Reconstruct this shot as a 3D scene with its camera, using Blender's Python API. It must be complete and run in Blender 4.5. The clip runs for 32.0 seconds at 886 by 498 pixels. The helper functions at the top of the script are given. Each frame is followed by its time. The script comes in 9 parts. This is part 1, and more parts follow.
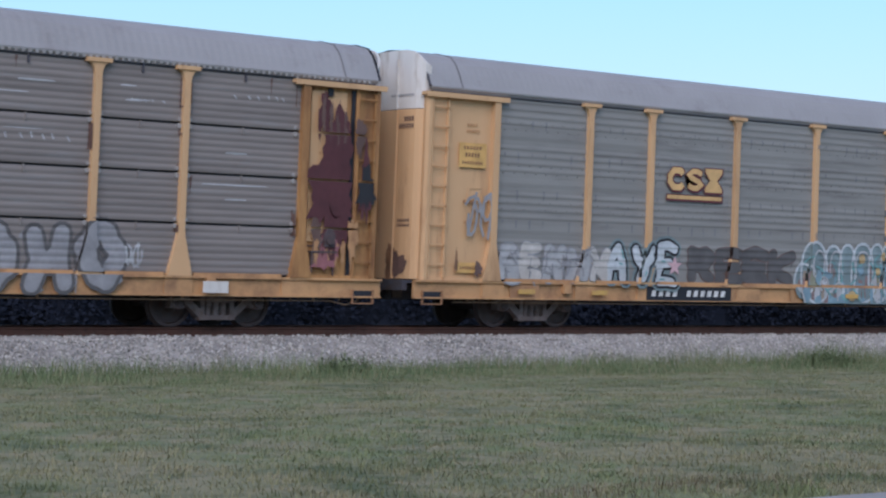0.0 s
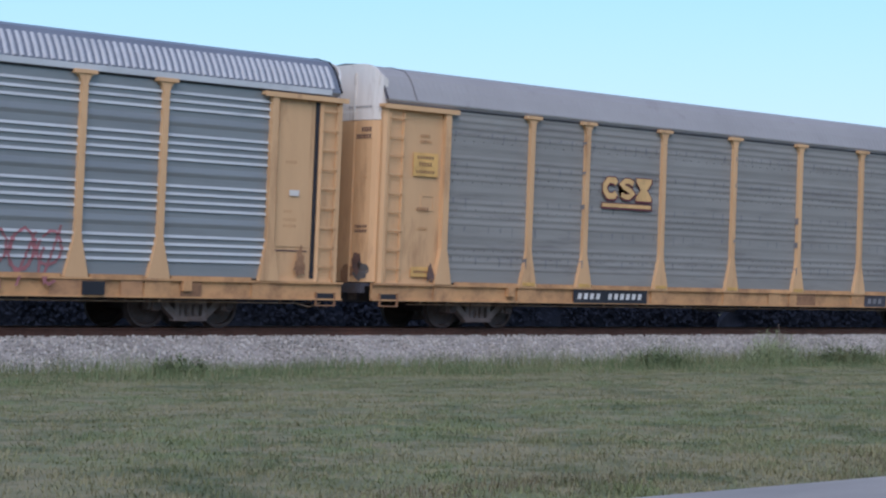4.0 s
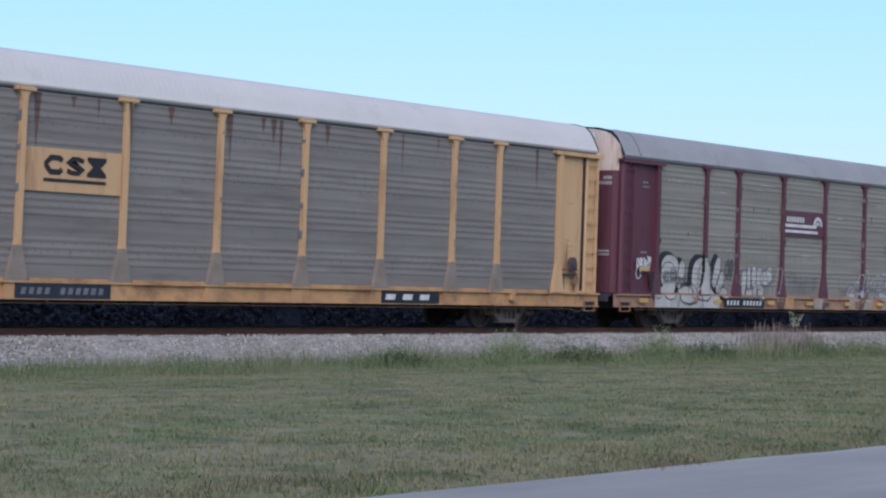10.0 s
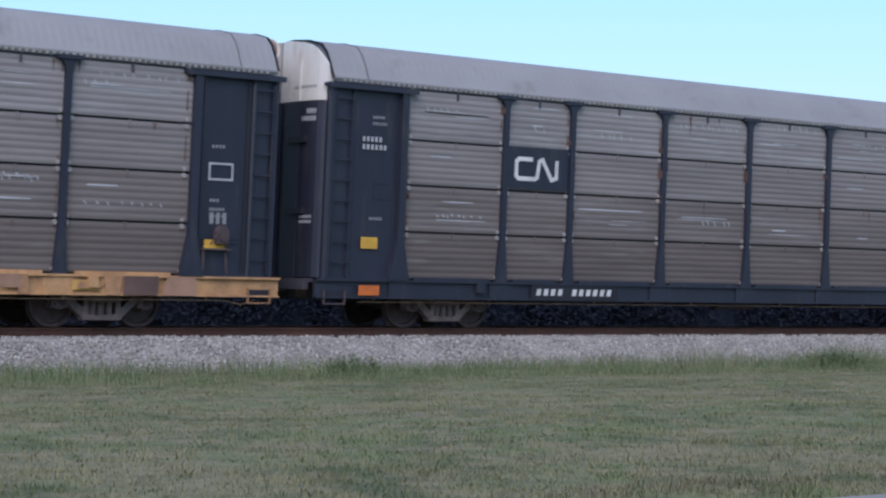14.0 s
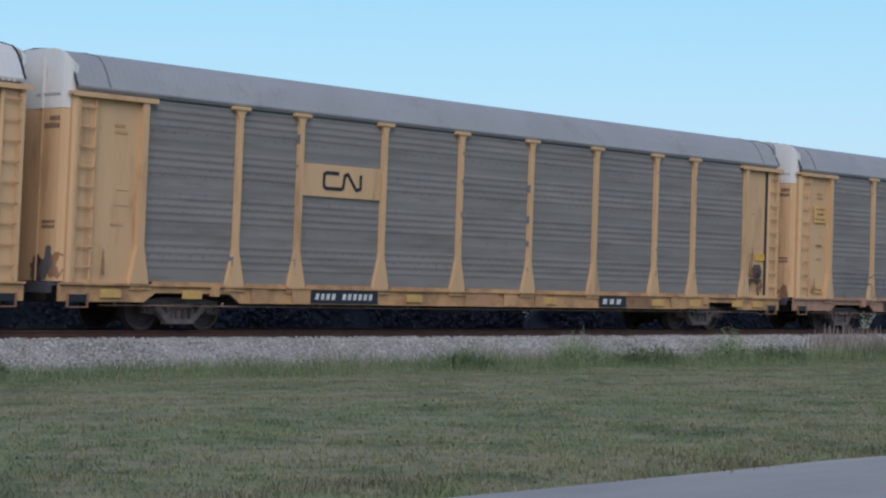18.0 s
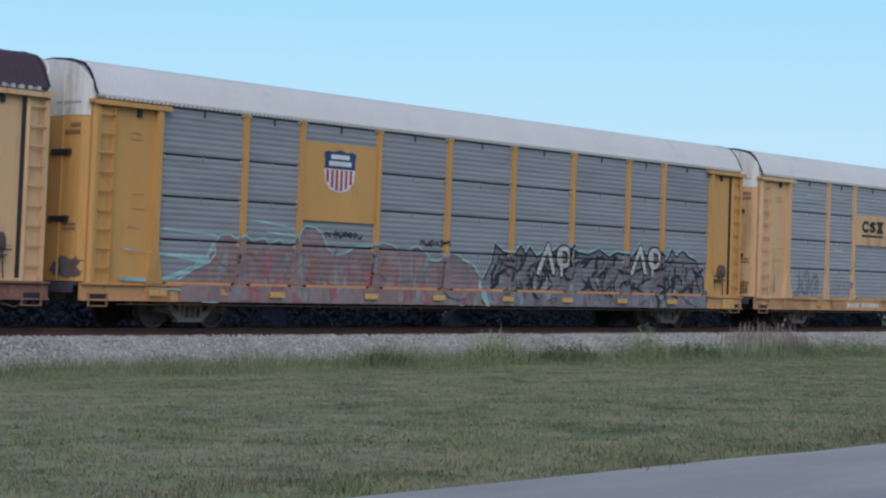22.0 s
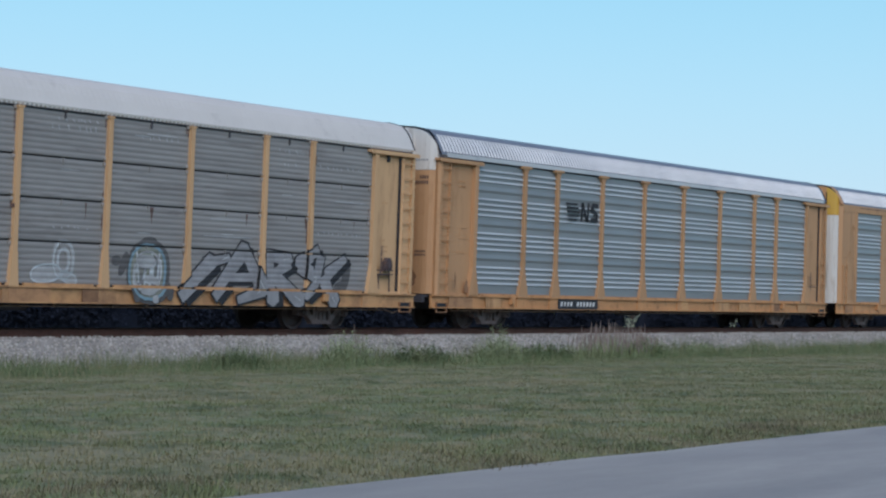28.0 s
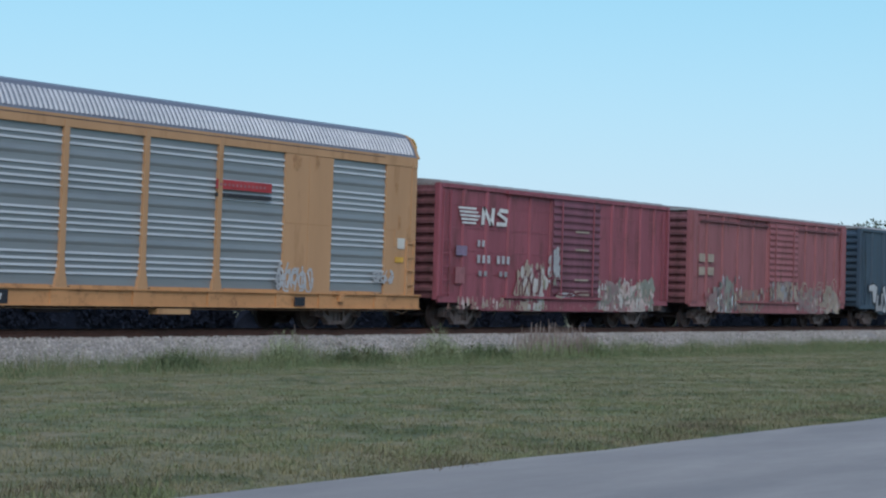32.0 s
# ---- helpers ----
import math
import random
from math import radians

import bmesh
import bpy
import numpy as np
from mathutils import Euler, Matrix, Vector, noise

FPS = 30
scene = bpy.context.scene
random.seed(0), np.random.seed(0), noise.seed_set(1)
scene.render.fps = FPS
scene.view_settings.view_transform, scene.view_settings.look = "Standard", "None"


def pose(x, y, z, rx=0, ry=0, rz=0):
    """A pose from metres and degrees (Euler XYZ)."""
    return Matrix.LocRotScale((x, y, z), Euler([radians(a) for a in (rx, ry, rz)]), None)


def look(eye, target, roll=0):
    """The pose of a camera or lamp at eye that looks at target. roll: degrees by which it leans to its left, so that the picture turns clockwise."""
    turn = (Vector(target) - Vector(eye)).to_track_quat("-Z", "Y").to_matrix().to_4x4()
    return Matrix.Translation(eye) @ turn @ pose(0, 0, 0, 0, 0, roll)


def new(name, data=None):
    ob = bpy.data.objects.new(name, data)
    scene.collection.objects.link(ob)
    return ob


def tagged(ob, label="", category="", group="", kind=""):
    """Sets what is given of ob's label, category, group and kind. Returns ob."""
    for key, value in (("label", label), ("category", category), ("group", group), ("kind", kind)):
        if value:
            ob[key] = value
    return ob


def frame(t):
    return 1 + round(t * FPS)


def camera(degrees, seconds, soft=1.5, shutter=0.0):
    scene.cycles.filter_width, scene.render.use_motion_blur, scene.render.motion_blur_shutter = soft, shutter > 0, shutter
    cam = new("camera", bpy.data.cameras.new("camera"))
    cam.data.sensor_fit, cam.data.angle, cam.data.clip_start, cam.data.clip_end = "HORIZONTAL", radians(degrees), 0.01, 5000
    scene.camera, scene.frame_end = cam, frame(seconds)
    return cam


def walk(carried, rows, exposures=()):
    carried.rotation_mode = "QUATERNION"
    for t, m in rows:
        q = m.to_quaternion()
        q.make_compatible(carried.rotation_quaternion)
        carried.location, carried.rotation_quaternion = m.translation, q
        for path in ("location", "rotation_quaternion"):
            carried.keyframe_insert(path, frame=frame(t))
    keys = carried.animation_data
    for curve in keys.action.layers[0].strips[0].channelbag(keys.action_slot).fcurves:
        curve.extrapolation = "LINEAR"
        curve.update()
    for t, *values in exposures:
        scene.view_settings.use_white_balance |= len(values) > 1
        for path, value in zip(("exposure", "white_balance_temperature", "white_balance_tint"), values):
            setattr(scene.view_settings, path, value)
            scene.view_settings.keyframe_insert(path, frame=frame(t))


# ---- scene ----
# ---- camera ----
cam = camera(25.99, 32.0, 2.2, 0.42)
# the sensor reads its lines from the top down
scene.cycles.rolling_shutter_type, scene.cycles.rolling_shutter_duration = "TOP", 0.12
EYE = (0.0, -33.33, 1.03)
YAW = [(0, -37.16), (0.5, -37.24), (1, -37.36), (1.1, -37.5), (1.2, -38.5), (1.3, -40), (1.4, -40.75), (1.5, -41), (2, -42.01), (2.5, -41.92), (3, -41.91), (3.5, -41.91), (4, -42.01), (4.5, -42.81), (6.5, -48.75), (7, -49.03), (7.5, -49.18), (8.5, -49.18), (9, -49.75), (10, -49.75), (11, -49.72), (12, -49.72), (12.6, -49.72), (12.7, -46.83), (12.8, -42.94), (12.9, -39.3), (13, -37.5), (13.2, -36.4), (13.5, -36.06), (15.5, -43.64), (16, -44.88), (16.5, -45.63), (17, -47.69), (17.5, -47.82), (18, -47.74), (19, -47.72), (20, -47.72), (20.5, -47.77), (21, -49.3), (21.5, -50.09), (22, -50.19), (22.5, -51.45), (22.6, -52.2), (22.8, -53.6), (23, -54.42), (23.5, -54.54), (24, -54.52), (26.5, -54.52), (28, -54.57), (28.5, -54.62), (29, -55.5), (29.5, -56.57), (30, -56.45), (30.5, -56.37), (31, -56.35), (32, -56.35)]


def aim(yaw):
    """The camera's pose at a heading: it stands still, leans and tips a little as it is panned."""
    knots = [-56.3, -54.4, -49.7, -47.7, -44.9, -42.0, -37.2]
    tip = np.interp(yaw, knots, [1.38, 1.33, 1.18, 1.2, 1.14, 1.02, 0.89])
    lean = np.interp(yaw, knots, [-1.22, -1.35, -1.32, -1.28, -1.32, -1.28, -1.1])
    return pose(*EYE, 90 + tip, lean, yaw)


walk(cam, [(t, aim(y)) for t, y in YAW], [(0, 0.41, 5950, 20), (12, 0.38, 5920, 20), (15.6, 0.56, 5920, 21), (16.4, 0.46, 5920, 21), (17.2, 0.30, 5930, 19), (17.8, 0.16, 5950, 15), (21, 0.18, 5950, 14), (32, 0.16, 5950, 12)])

# ---- world and sun ----
SUN_EL, SUN_AZ = 42.0, -137.0  # degrees; azimuth counted from +x towards +y
world = bpy.data.worlds.new("world")
scene.world = world
world.use_nodes = True
wn = world.node_tree
sky = wn.nodes.new("ShaderNodeTexSky")
sky.sky_type = "NISHITA"
sky.sun_disc = False
sky.sun_elevation = radians(SUN_EL)
sky.sun_rotation = radians(90 - SUN_AZ)
sky.air_density, sky.dust_density, sky.ozone_density = 1.0, 0.05, 1.4
# thin even haze over the clear sky
haze = wn.nodes.new("ShaderNodeMix")
haze.data_type = "RGBA"
up = wn.nodes.new("ShaderNodeSeparateXYZ")
thin = wn.nodes.new("ShaderNodeMapRange")
thin.inputs["From Min"].default_value, thin.inputs["From Max"].default_value = 0.05, 0.5
thin.inputs["To Min"].default_value, thin.inputs["To Max"].default_value = 0.85, 0.0
wn.links.new(wn.nodes.new("ShaderNodeTexCoord").outputs["Generated"], up.inputs[0])
wn.links.new(up.outputs["Z"], thin.inputs["Value"])
wn.links.new(thin.outputs[0], haze.inputs["Factor"])
rise, tone = wn.nodes.new("ShaderNodeMapRange"), wn.nodes.new("ShaderNodeMix")
rise.inputs["From Min"].default_value, rise.inputs["From Max"].default_value = 0.03, 0.17
tone.data_type = "RGBA"
tone.inputs["A"].default_value, tone.inputs["B"].default_value = (3.85, 5.05, 5.8, 1), (2.2, 4.95, 5.5, 1)
wn.links.new(up.outputs["Z"], rise.inputs["Value"])
wn.links.new(rise.outputs[0], tone.inputs["Factor"])
wn.links.new(tone.outputs["Result"], haze.inputs["B"])
wn.links.new(sky.outputs[0], haze.inputs["A"])
wn.links.new(haze.outputs["Result"], wn.nodes["Background"].inputs[0])
wn.nodes["Background"].inputs[1].default_value = 0.12
sun = new("sun", bpy.data.lights.new("sun", "SUN"))
sun.data.energy, sun.data.angle, sun.data.color = 1.85, radians(50), (1.0, 0.9, 0.78)
d = Vector((math.cos(radians(SUN_AZ)) * math.cos(radians(SUN_EL)), math.sin(radians(SUN_AZ)) * math.cos(radians(SUN_EL)), math.sin(radians(SUN_EL))))
sun.matrix_world = look(d * 100, (0, 0, 0))


# ---- materials ----
def material(name, base, rough=0.6, metal=0.0, vary=0.25, scale=1.2, dirt=None, dirt_amount=0.4, streak="", bump=0.02, grain=40.0, island=0.0):
    """A worn surface: base colour with broad stains, fine grain and a little relief."""
    m = bpy.data.materials.new(name)
    m.use_nodes = True
    nt = m.node_tree
    n, l = nt.nodes, nt.links
    b = n["Principled BSDF"]
    b.inputs["Roughness"].default_value = rough
    b.inputs["Metallic"].default_value = metal
    tc = n.new("ShaderNodeTexCoord")
    oi = n.new("ShaderNodeObjectInfo")
    off = n.new("ShaderNodeVectorMath")
    off.operation = "ADD"
    mul = n.new("ShaderNodeVectorMath")
    mul.operation = "SCALE"
    mul.inputs[0].default_value = (37, 11, 5)
    l.new(oi.outputs["Random"], mul.inputs["Scale"])
    l.new(tc.outputs["Object"], off.inputs[0])
    l.new(mul.outputs[0], off.inputs[1])
    mp = n.new("ShaderNodeMapping")
    mp.inputs["Scale"].default_value = {"down": (1, 1, 0.18), "along": (0.22, 1, 2.2), "lane": (0.12, 1.2, 1), "road": (0.35, 1.0, 1)}.get(streak, (1, 1, 1))
    l.new(off.outputs[0], mp.inputs[0])
    big = n.new("ShaderNodeTexNoise")
    big.inputs["Scale"].default_value = scale
    big.inputs["Detail"].default_value = 6
    big.inputs["Roughness"].default_value = 0.65
    l.new(mp.outputs[0], big.inputs["Vector"])
    fine = n.new("ShaderNodeTexNoise")
    fine.inputs["Scale"].default_value = grain
    fine.inputs["Detail"].default_value = 3
    l.new(off.outputs[0], fine.inputs["Vector"])
    # brightness variation
    ramp = n.new("ShaderNodeMapRange")
    ramp.inputs["From Min"].default_value, ramp.inputs["From Max"].default_value = 0.3, 0.7
    ramp.inputs["To Min"].default_value, ramp.inputs["To Max"].default_value = 1 - vary, 1 + vary
    l.new(big.outputs["Fac"], ramp.inputs["Value"])
    f2 = n.new("ShaderNodeMapRange")
    f2.inputs["To Min"].default_value, f2.inputs["To Max"].default_value = 1 - vary * 0.5, 1 + vary * 0.5
    l.new(fine.outputs["Fac"], f2.inputs["Value"])
    mm = n.new("ShaderNodeMath")
    mm.operation = "MULTIPLY"
    l.new(ramp.outputs[0], mm.inputs[0])
    l.new(f2.outputs[0], mm.inputs[1])
    last = mm.outputs[0]
    if island:
        geo = n.new("ShaderNodeNewGeometry")
        f3 = n.new("ShaderNodeMapRange")
        f3.inputs["To Min"].default_value, f3.inputs["To Max"].default_value = 1 - island, 1 + island
        l.new(geo.outputs["Random Per Island"], f3.inputs["Value"])
        m3 = n.new("ShaderNodeMath")
        m3.operation = "MULTIPLY"
        l.new(last, m3.inputs[0])
        l.new(f3.outputs[0], m3.inputs[1])
        last = m3.outputs[0]
    col = n.new("ShaderNodeVectorMath")
    col.operation = "SCALE"
    col.inputs[0].default_value = base[:3]
    l.new(last, col.inputs["Scale"])
    out = col.outputs[0]
    if dirt:
        dn = n.new("ShaderNodeTexNoise")
        dn.inputs["Scale"].default_value = scale * 2.3
        dn.inputs["Detail"].default_value = 8
        dn.inputs["Roughness"].default_value = 0.7
        l.new(mp.outputs[0], dn.inputs["Vector"])
        dr = n.new("ShaderNodeMapRange")
        dr.inputs["From Min"].default_value, dr.inputs["From Max"].default_value = 0.62 - 0.3 * dirt_amount, 0.75
        l.new(dn.outputs["Fac"], dr.inputs["Value"])
        mix = n.new("ShaderNodeMix")
        mix.data_type = "RGBA"
        mix.inputs["B"].default_value = dirt
        l.new(dr.outputs[0], mix.inputs["Factor"])
        l.new(out, mix.inputs["A"])
        out = mix.outputs["Result"]
    l.new(out, b.inputs["Base Color"])
    rr = n.new("ShaderNodeMapRange")
    rr.inputs["To Min"].default_value, rr.inputs["To Max"].default_value = max(0.05, rough - 0.12), min(1, rough + 0.12)
    l.new(fine.outputs["Fac"], rr.inputs["Value"])
    l.new(rr.outputs[0], b.inputs["Roughness"])
    if bump:
        bp = n.new("ShaderNodeBump")
        bp.inputs["Distance"].default_value = bump
        bp.inputs["Strength"].default_value = 0.5
        l.new(fine.outputs["Fac"], bp.inputs["Height"])
        l.new(bp.outputs[0], b.inputs["Normal"])
    return m


M = {}
def mat(key, *a, **k):
    M[key] = material(key, *a, **k)


RUST = (0.10, 0.035, 0.015, 1)
mat("yellow", (0.60, 0.375, 0.195), 0.7, dirt=(0.33, 0.185, 0.09, 1), dirt_amount=0.28, streak="down", vary=0.09, scale=0.8, bump=0.002)
mat("orange", (0.475, 0.272, 0.135), 0.65, dirt=(0.30, 0.155, 0.065, 1), dirt_amount=0.28, streak="down", vary=0.10, scale=0.7, bump=0.002)
mat("deep_amber", (0.53, 0.285, 0.085), 0.65, dirt=(0.33, 0.17, 0.06, 1), dirt_amount=0.28, streak="down", vary=0.10, scale=0.7, bump=0.002)
mat("sill_yellow", (0.52, 0.295, 0.135), 0.75, dirt=(0.20, 0.105, 0.06, 1), dirt_amount=0.55, vary=0.16, scale=0.7, bump=0.003)
mat("sill_brown", (0.27, 0.145, 0.075), 0.8, dirt=(0.12, 0.06, 0.04, 1), dirt_amount=0.5, vary=0.2, scale=1.4, bump=0.003)
mat("sill_orange", (0.52, 0.265, 0.11), 0.65, dirt=(0.22, 0.11, 0.05, 1), dirt_amount=0.3, vary=0.1, scale=1.3, bump=0.003)
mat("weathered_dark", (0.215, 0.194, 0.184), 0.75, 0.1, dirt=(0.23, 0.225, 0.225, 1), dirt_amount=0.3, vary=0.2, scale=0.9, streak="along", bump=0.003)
mat("clamp_steel", (0.36, 0.345, 0.33), 0.6, 0.2, dirt=(0.17, 0.10, 0.06, 1), dirt_amount=0.4, vary=0.2, scale=5, bump=0)
mat("eaves_grey", (0.16, 0.155, 0.16), 0.75, 0.1, vary=0.15, scale=2, bump=0)
mat("brake_dark", (0.075, 0.055, 0.058), 0.75, dirt=(0.20, 0.11, 0.07, 1), dirt_amount=0.3, vary=0.25, scale=3, bump=0)
mat("pipe_tan", (0.30, 0.19, 0.12), 0.8, dirt=(0.10, 0.06, 0.04, 1), dirt_amount=0.4, vary=0.2, scale=3, bump=0)
mat("sill_worn", (0.43, 0.235, 0.115), 0.75, dirt=(0.20, 0.105, 0.06, 1), dirt_amount=0.5, vary=0.18, scale=0.9, bump=0.003)
mat("sill_rust", (0.20, 0.088, 0.070), 0.8, dirt=(0.34, 0.19, 0.10, 1), dirt_amount=0.35, vary=0.25, scale=1.3, bump=0.003)
mat("sill_clay", (0.37, 0.215, 0.14), 0.8, dirt=(0.20, 0.12, 0.085, 1), dirt_amount=0.5, vary=0.15, scale=0.9, bump=0.003)
mat("amber_paint", (0.58, 0.36, 0.10), 0.6, dirt=(0.45, 0.26, 0.11, 1), dirt_amount=0.5, vary=0.12, scale=3, bump=0.001)
mat("tan", (0.52, 0.30, 0.14), 0.65, dirt=(0.16, 0.07, 0.03, 1), dirt_amount=0.4, streak="down", vary=0.15, bump=0.003)
mat("rusty", (0.52, 0.28, 0.10), 0.75, dirt=(0.09, 0.025, 0.015, 1), dirt_amount=1.0, streak="down", vary=0.2, scale=0.9, bump=0.004)
mat("rusty_cap", (0.50, 0.34, 0.22), 0.75, dirt=(0.13, 0.045, 0.035, 1), dirt_amount=0.7, streak="down", vary=0.15, scale=1.2, bump=0.003)
mat("maroon", (0.113, 0.034, 0.052), 0.6, dirt=(0.05, 0.02, 0.02, 1), dirt_amount=0.3, streak="down", vary=0.15, bump=0.003)
mat("navy", (0.021, 0.024, 0.040), 0.5, dirt=(0.06, 0.055, 0.05, 1), dirt_amount=0.2, streak="down", vary=0.2, bump=0.003)
mat("white_frame", (0.62, 0.57, 0.52), 0.6, dirt=(0.30, 0.18, 0.10, 1), dirt_amount=0.25, streak="down", vary=0.1, bump=0.003)
mat("silver", (0.205, 0.224, 0.232), 0.36, 0.0, dirt=(0.160, 0.174, 0.186, 1), dirt_amount=0.35, vary=0.10, scale=0.7, streak="along", bump=0)
M["silver"].node_tree.nodes["Principled BSDF"].inputs["Specular IOR Level"].default_value = 0.85
mat("weathered", (0.22, 0.195, 0.18), 0.75, 0.1, dirt=(0.24, 0.235, 0.23, 1), dirt_amount=0.25, vary=0.18, scale=1.0, streak="along", bump=0.003)
mat("olive_panel", (0.262, 0.244, 0.205), 0.75, 0.1, dirt=(0.205, 0.180, 0.145, 1), dirt_amount=0.35, vary=0.16, scale=0.9, streak="along", bump=0.003)
mat("peach_cap", (0.64, 0.53, 0.45), 0.65, dirt=(0.34, 0.17, 0.11, 1), dirt_amount=0.5, streak="down", vary=0.12, scale=1.3, bump=0.002)
mat("zinc_dull", (0.262, 0.268, 0.282), 0.7, 0.1, dirt=(0.205, 0.205, 0.21, 1), dirt_amount=0.3, vary=0.14, scale=1.0, streak="along", bump=0.003)
mat("umber_rust", (0.148, 0.110, 0.098), 0.8, 0.05, dirt=(0.19, 0.155, 0.14, 1), dirt_amount=0.3, vary=0.2, scale=0.9, streak="along", bump=0.003)
mat("slate", (0.252, 0.248, 0.232), 0.7, 0.1, dirt=(0.165, 0.155, 0.15, 1), dirt_amount=0.3, vary=0.13, scale=0.9, streak="along", bump=0.003)
mat("brown_panel", (0.223, 0.204, 0.184), 0.8, 0.1, dirt=(0.155, 0.125, 0.115, 1), dirt_amount=0.3, vary=0.16, scale=0.8, streak="along", bump=0.003)
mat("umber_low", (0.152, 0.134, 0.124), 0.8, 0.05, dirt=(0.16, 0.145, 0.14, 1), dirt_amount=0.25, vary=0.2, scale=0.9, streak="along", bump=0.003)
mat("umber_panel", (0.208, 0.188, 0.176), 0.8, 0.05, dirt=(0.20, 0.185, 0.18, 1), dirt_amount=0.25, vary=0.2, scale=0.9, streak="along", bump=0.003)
mat("pale_panel", (0.305, 0.312, 0.325), 0.65, 0.15, dirt=(0.38, 0.40, 0.42, 1), dirt_amount=0.25, vary=0.12, scale=1.0, streak="along", bump=0.003)
# lighter zinc for the rib faces: the sky's light is painted into it
mat("zinc_lit", (0.43, 0.465, 0.48), 0.35, 0.0, dirt=(0.29, 0.315, 0.33, 1), dirt_amount=0.3, vary=0.15, scale=0.9, streak="along", bump=0)
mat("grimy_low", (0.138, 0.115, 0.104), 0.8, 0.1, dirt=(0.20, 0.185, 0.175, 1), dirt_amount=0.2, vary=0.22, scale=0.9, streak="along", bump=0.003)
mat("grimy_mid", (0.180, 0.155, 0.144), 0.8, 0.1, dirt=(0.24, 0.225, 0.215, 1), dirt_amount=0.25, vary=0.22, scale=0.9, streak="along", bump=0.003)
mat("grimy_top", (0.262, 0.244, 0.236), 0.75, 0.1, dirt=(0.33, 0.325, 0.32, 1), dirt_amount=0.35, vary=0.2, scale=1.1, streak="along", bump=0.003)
mat("grey_panel", (0.278, 0.270, 0.260), 0.75, 0.1, dirt=(0.17, 0.155, 0.15, 1), dirt_amount=0.3, vary=0.16, scale=1.0, streak="along", bump=0.003)
mat("roof_grey", (0.325, 0.318, 0.315), 0.65, 0.1, dirt=(0.25, 0.235, 0.23, 1), dirt_amount=0.2, vary=0.08, scale=0.4, bump=0.003)
mat("roof_white", (0.60, 0.572, 0.535), 0.6, dirt=(0.47, 0.445, 0.42, 1), dirt_amount=0.15, vary=0.05, scale=0.5, bump=0.002)
# roof sheets darker and ribs lighter: their light and shade are in these colours
mat("roof_silver", (0.215, 0.235, 0.27), 0.45, 0.3, dirt=(0.17, 0.19, 0.22, 1), dirt_amount=0.2, vary=0.1, scale=0.5, bump=0.002)
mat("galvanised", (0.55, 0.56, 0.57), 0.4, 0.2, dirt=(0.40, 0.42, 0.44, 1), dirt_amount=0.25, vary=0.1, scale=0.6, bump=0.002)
mat("roof_brown", (0.058, 0.032, 0.044), 0.7, dirt=(0.05, 0.03, 0.03, 1), dirt_amount=0.3, vary=0.15, scale=0.6, bump=0.003)
mat("cap_white", (0.64, 0.615, 0.575), 0.55, dirt=(0.30, 0.22, 0.15, 1), dirt_amount=0.3, streak="down", vary=0.08, bump=0.003)
mat("leaf_grey", (0.60, 0.585, 0.53), 0.65, dirt=(0.25, 0.20, 0.14, 1), dirt_amount=0.3, streak="down", vary=0.1, bump=0.003)
mat("foot_grey", (0.25, 0.205, 0.165), 0.8, vary=0.2, scale=2, bump=0.003)
mat("orange_stain", (0.42, 0.232, 0.108), 0.75, dirt=(0.25, 0.12, 0.06, 1), dirt_amount=0.4, vary=0.2, scale=2.0, bump=0.002)
mat("amber", (0.55, 0.33, 0.05), 0.5, vary=0.08, bump=0.002)
mat("black", (0.016, 0.017, 0.024), 0.6, vary=0.2, bump=0.002)
mat("underframe", (0.060, 0.060, 0.074), 0.85, dirt=(0.06, 0.035, 0.02, 1), dirt_amount=0.4, vary=0.3, bump=0.004)
mat("truck_steel", (0.185, 0.145, 0.135), 0.8, 0.2, dirt=(0.12, 0.07, 0.045, 1), dirt_amount=0.4, vary=0.3, scale=4, bump=0.004)
mat("wheel_steel", (0.080, 0.060, 0.058), 0.7, 0.4, dirt=(0.10, 0.05, 0.03, 1), dirt_amount=0.4, vary=0.3, scale=5, bump=0.003)
mat("rail_steel", (0.13, 0.06, 0.042), 0.75, 0.3, dirt=(0.07, 0.035, 0.025, 1), dirt_amount=0.4, vary=0.2, scale=3, bump=0.003)
mat("tie_wood", (0.06, 0.045, 0.035), 0.9, vary=0.3, scale=4, bump=0.01)
mat("box_red", (0.262, 0.074, 0.096), 0.65, dirt=(0.09, 0.035, 0.028, 1), dirt_amount=0.4, streak="down", vary=0.15, bump=0.003)
# boxcar red made darker, stain colour too: the end wall's shade is painted in
mat("box_end", (0.19, 0.075, 0.085), 0.75, dirt=(0.05, 0.025, 0.022, 1), dirt_amount=0.5, streak="down", vary=0.2, bump=0.003)
mat("box_brick", (0.275, 0.102, 0.110), 0.7, dirt=(0.12, 0.05, 0.035, 1), dirt_amount=0.35, streak="down", vary=0.15, bump=0.003)
mat("box_plum", (0.165, 0.062, 0.085), 0.7, dirt=(0.09, 0.04, 0.04, 1), dirt_amount=0.4, streak="down", vary=0.2, bump=0.003)
mat("box_blue", (0.040, 0.068, 0.100), 0.6, dirt=(0.04, 0.04, 0.04, 1), dirt_amount=0.3, streak="down", vary=0.15, bump=0.003)
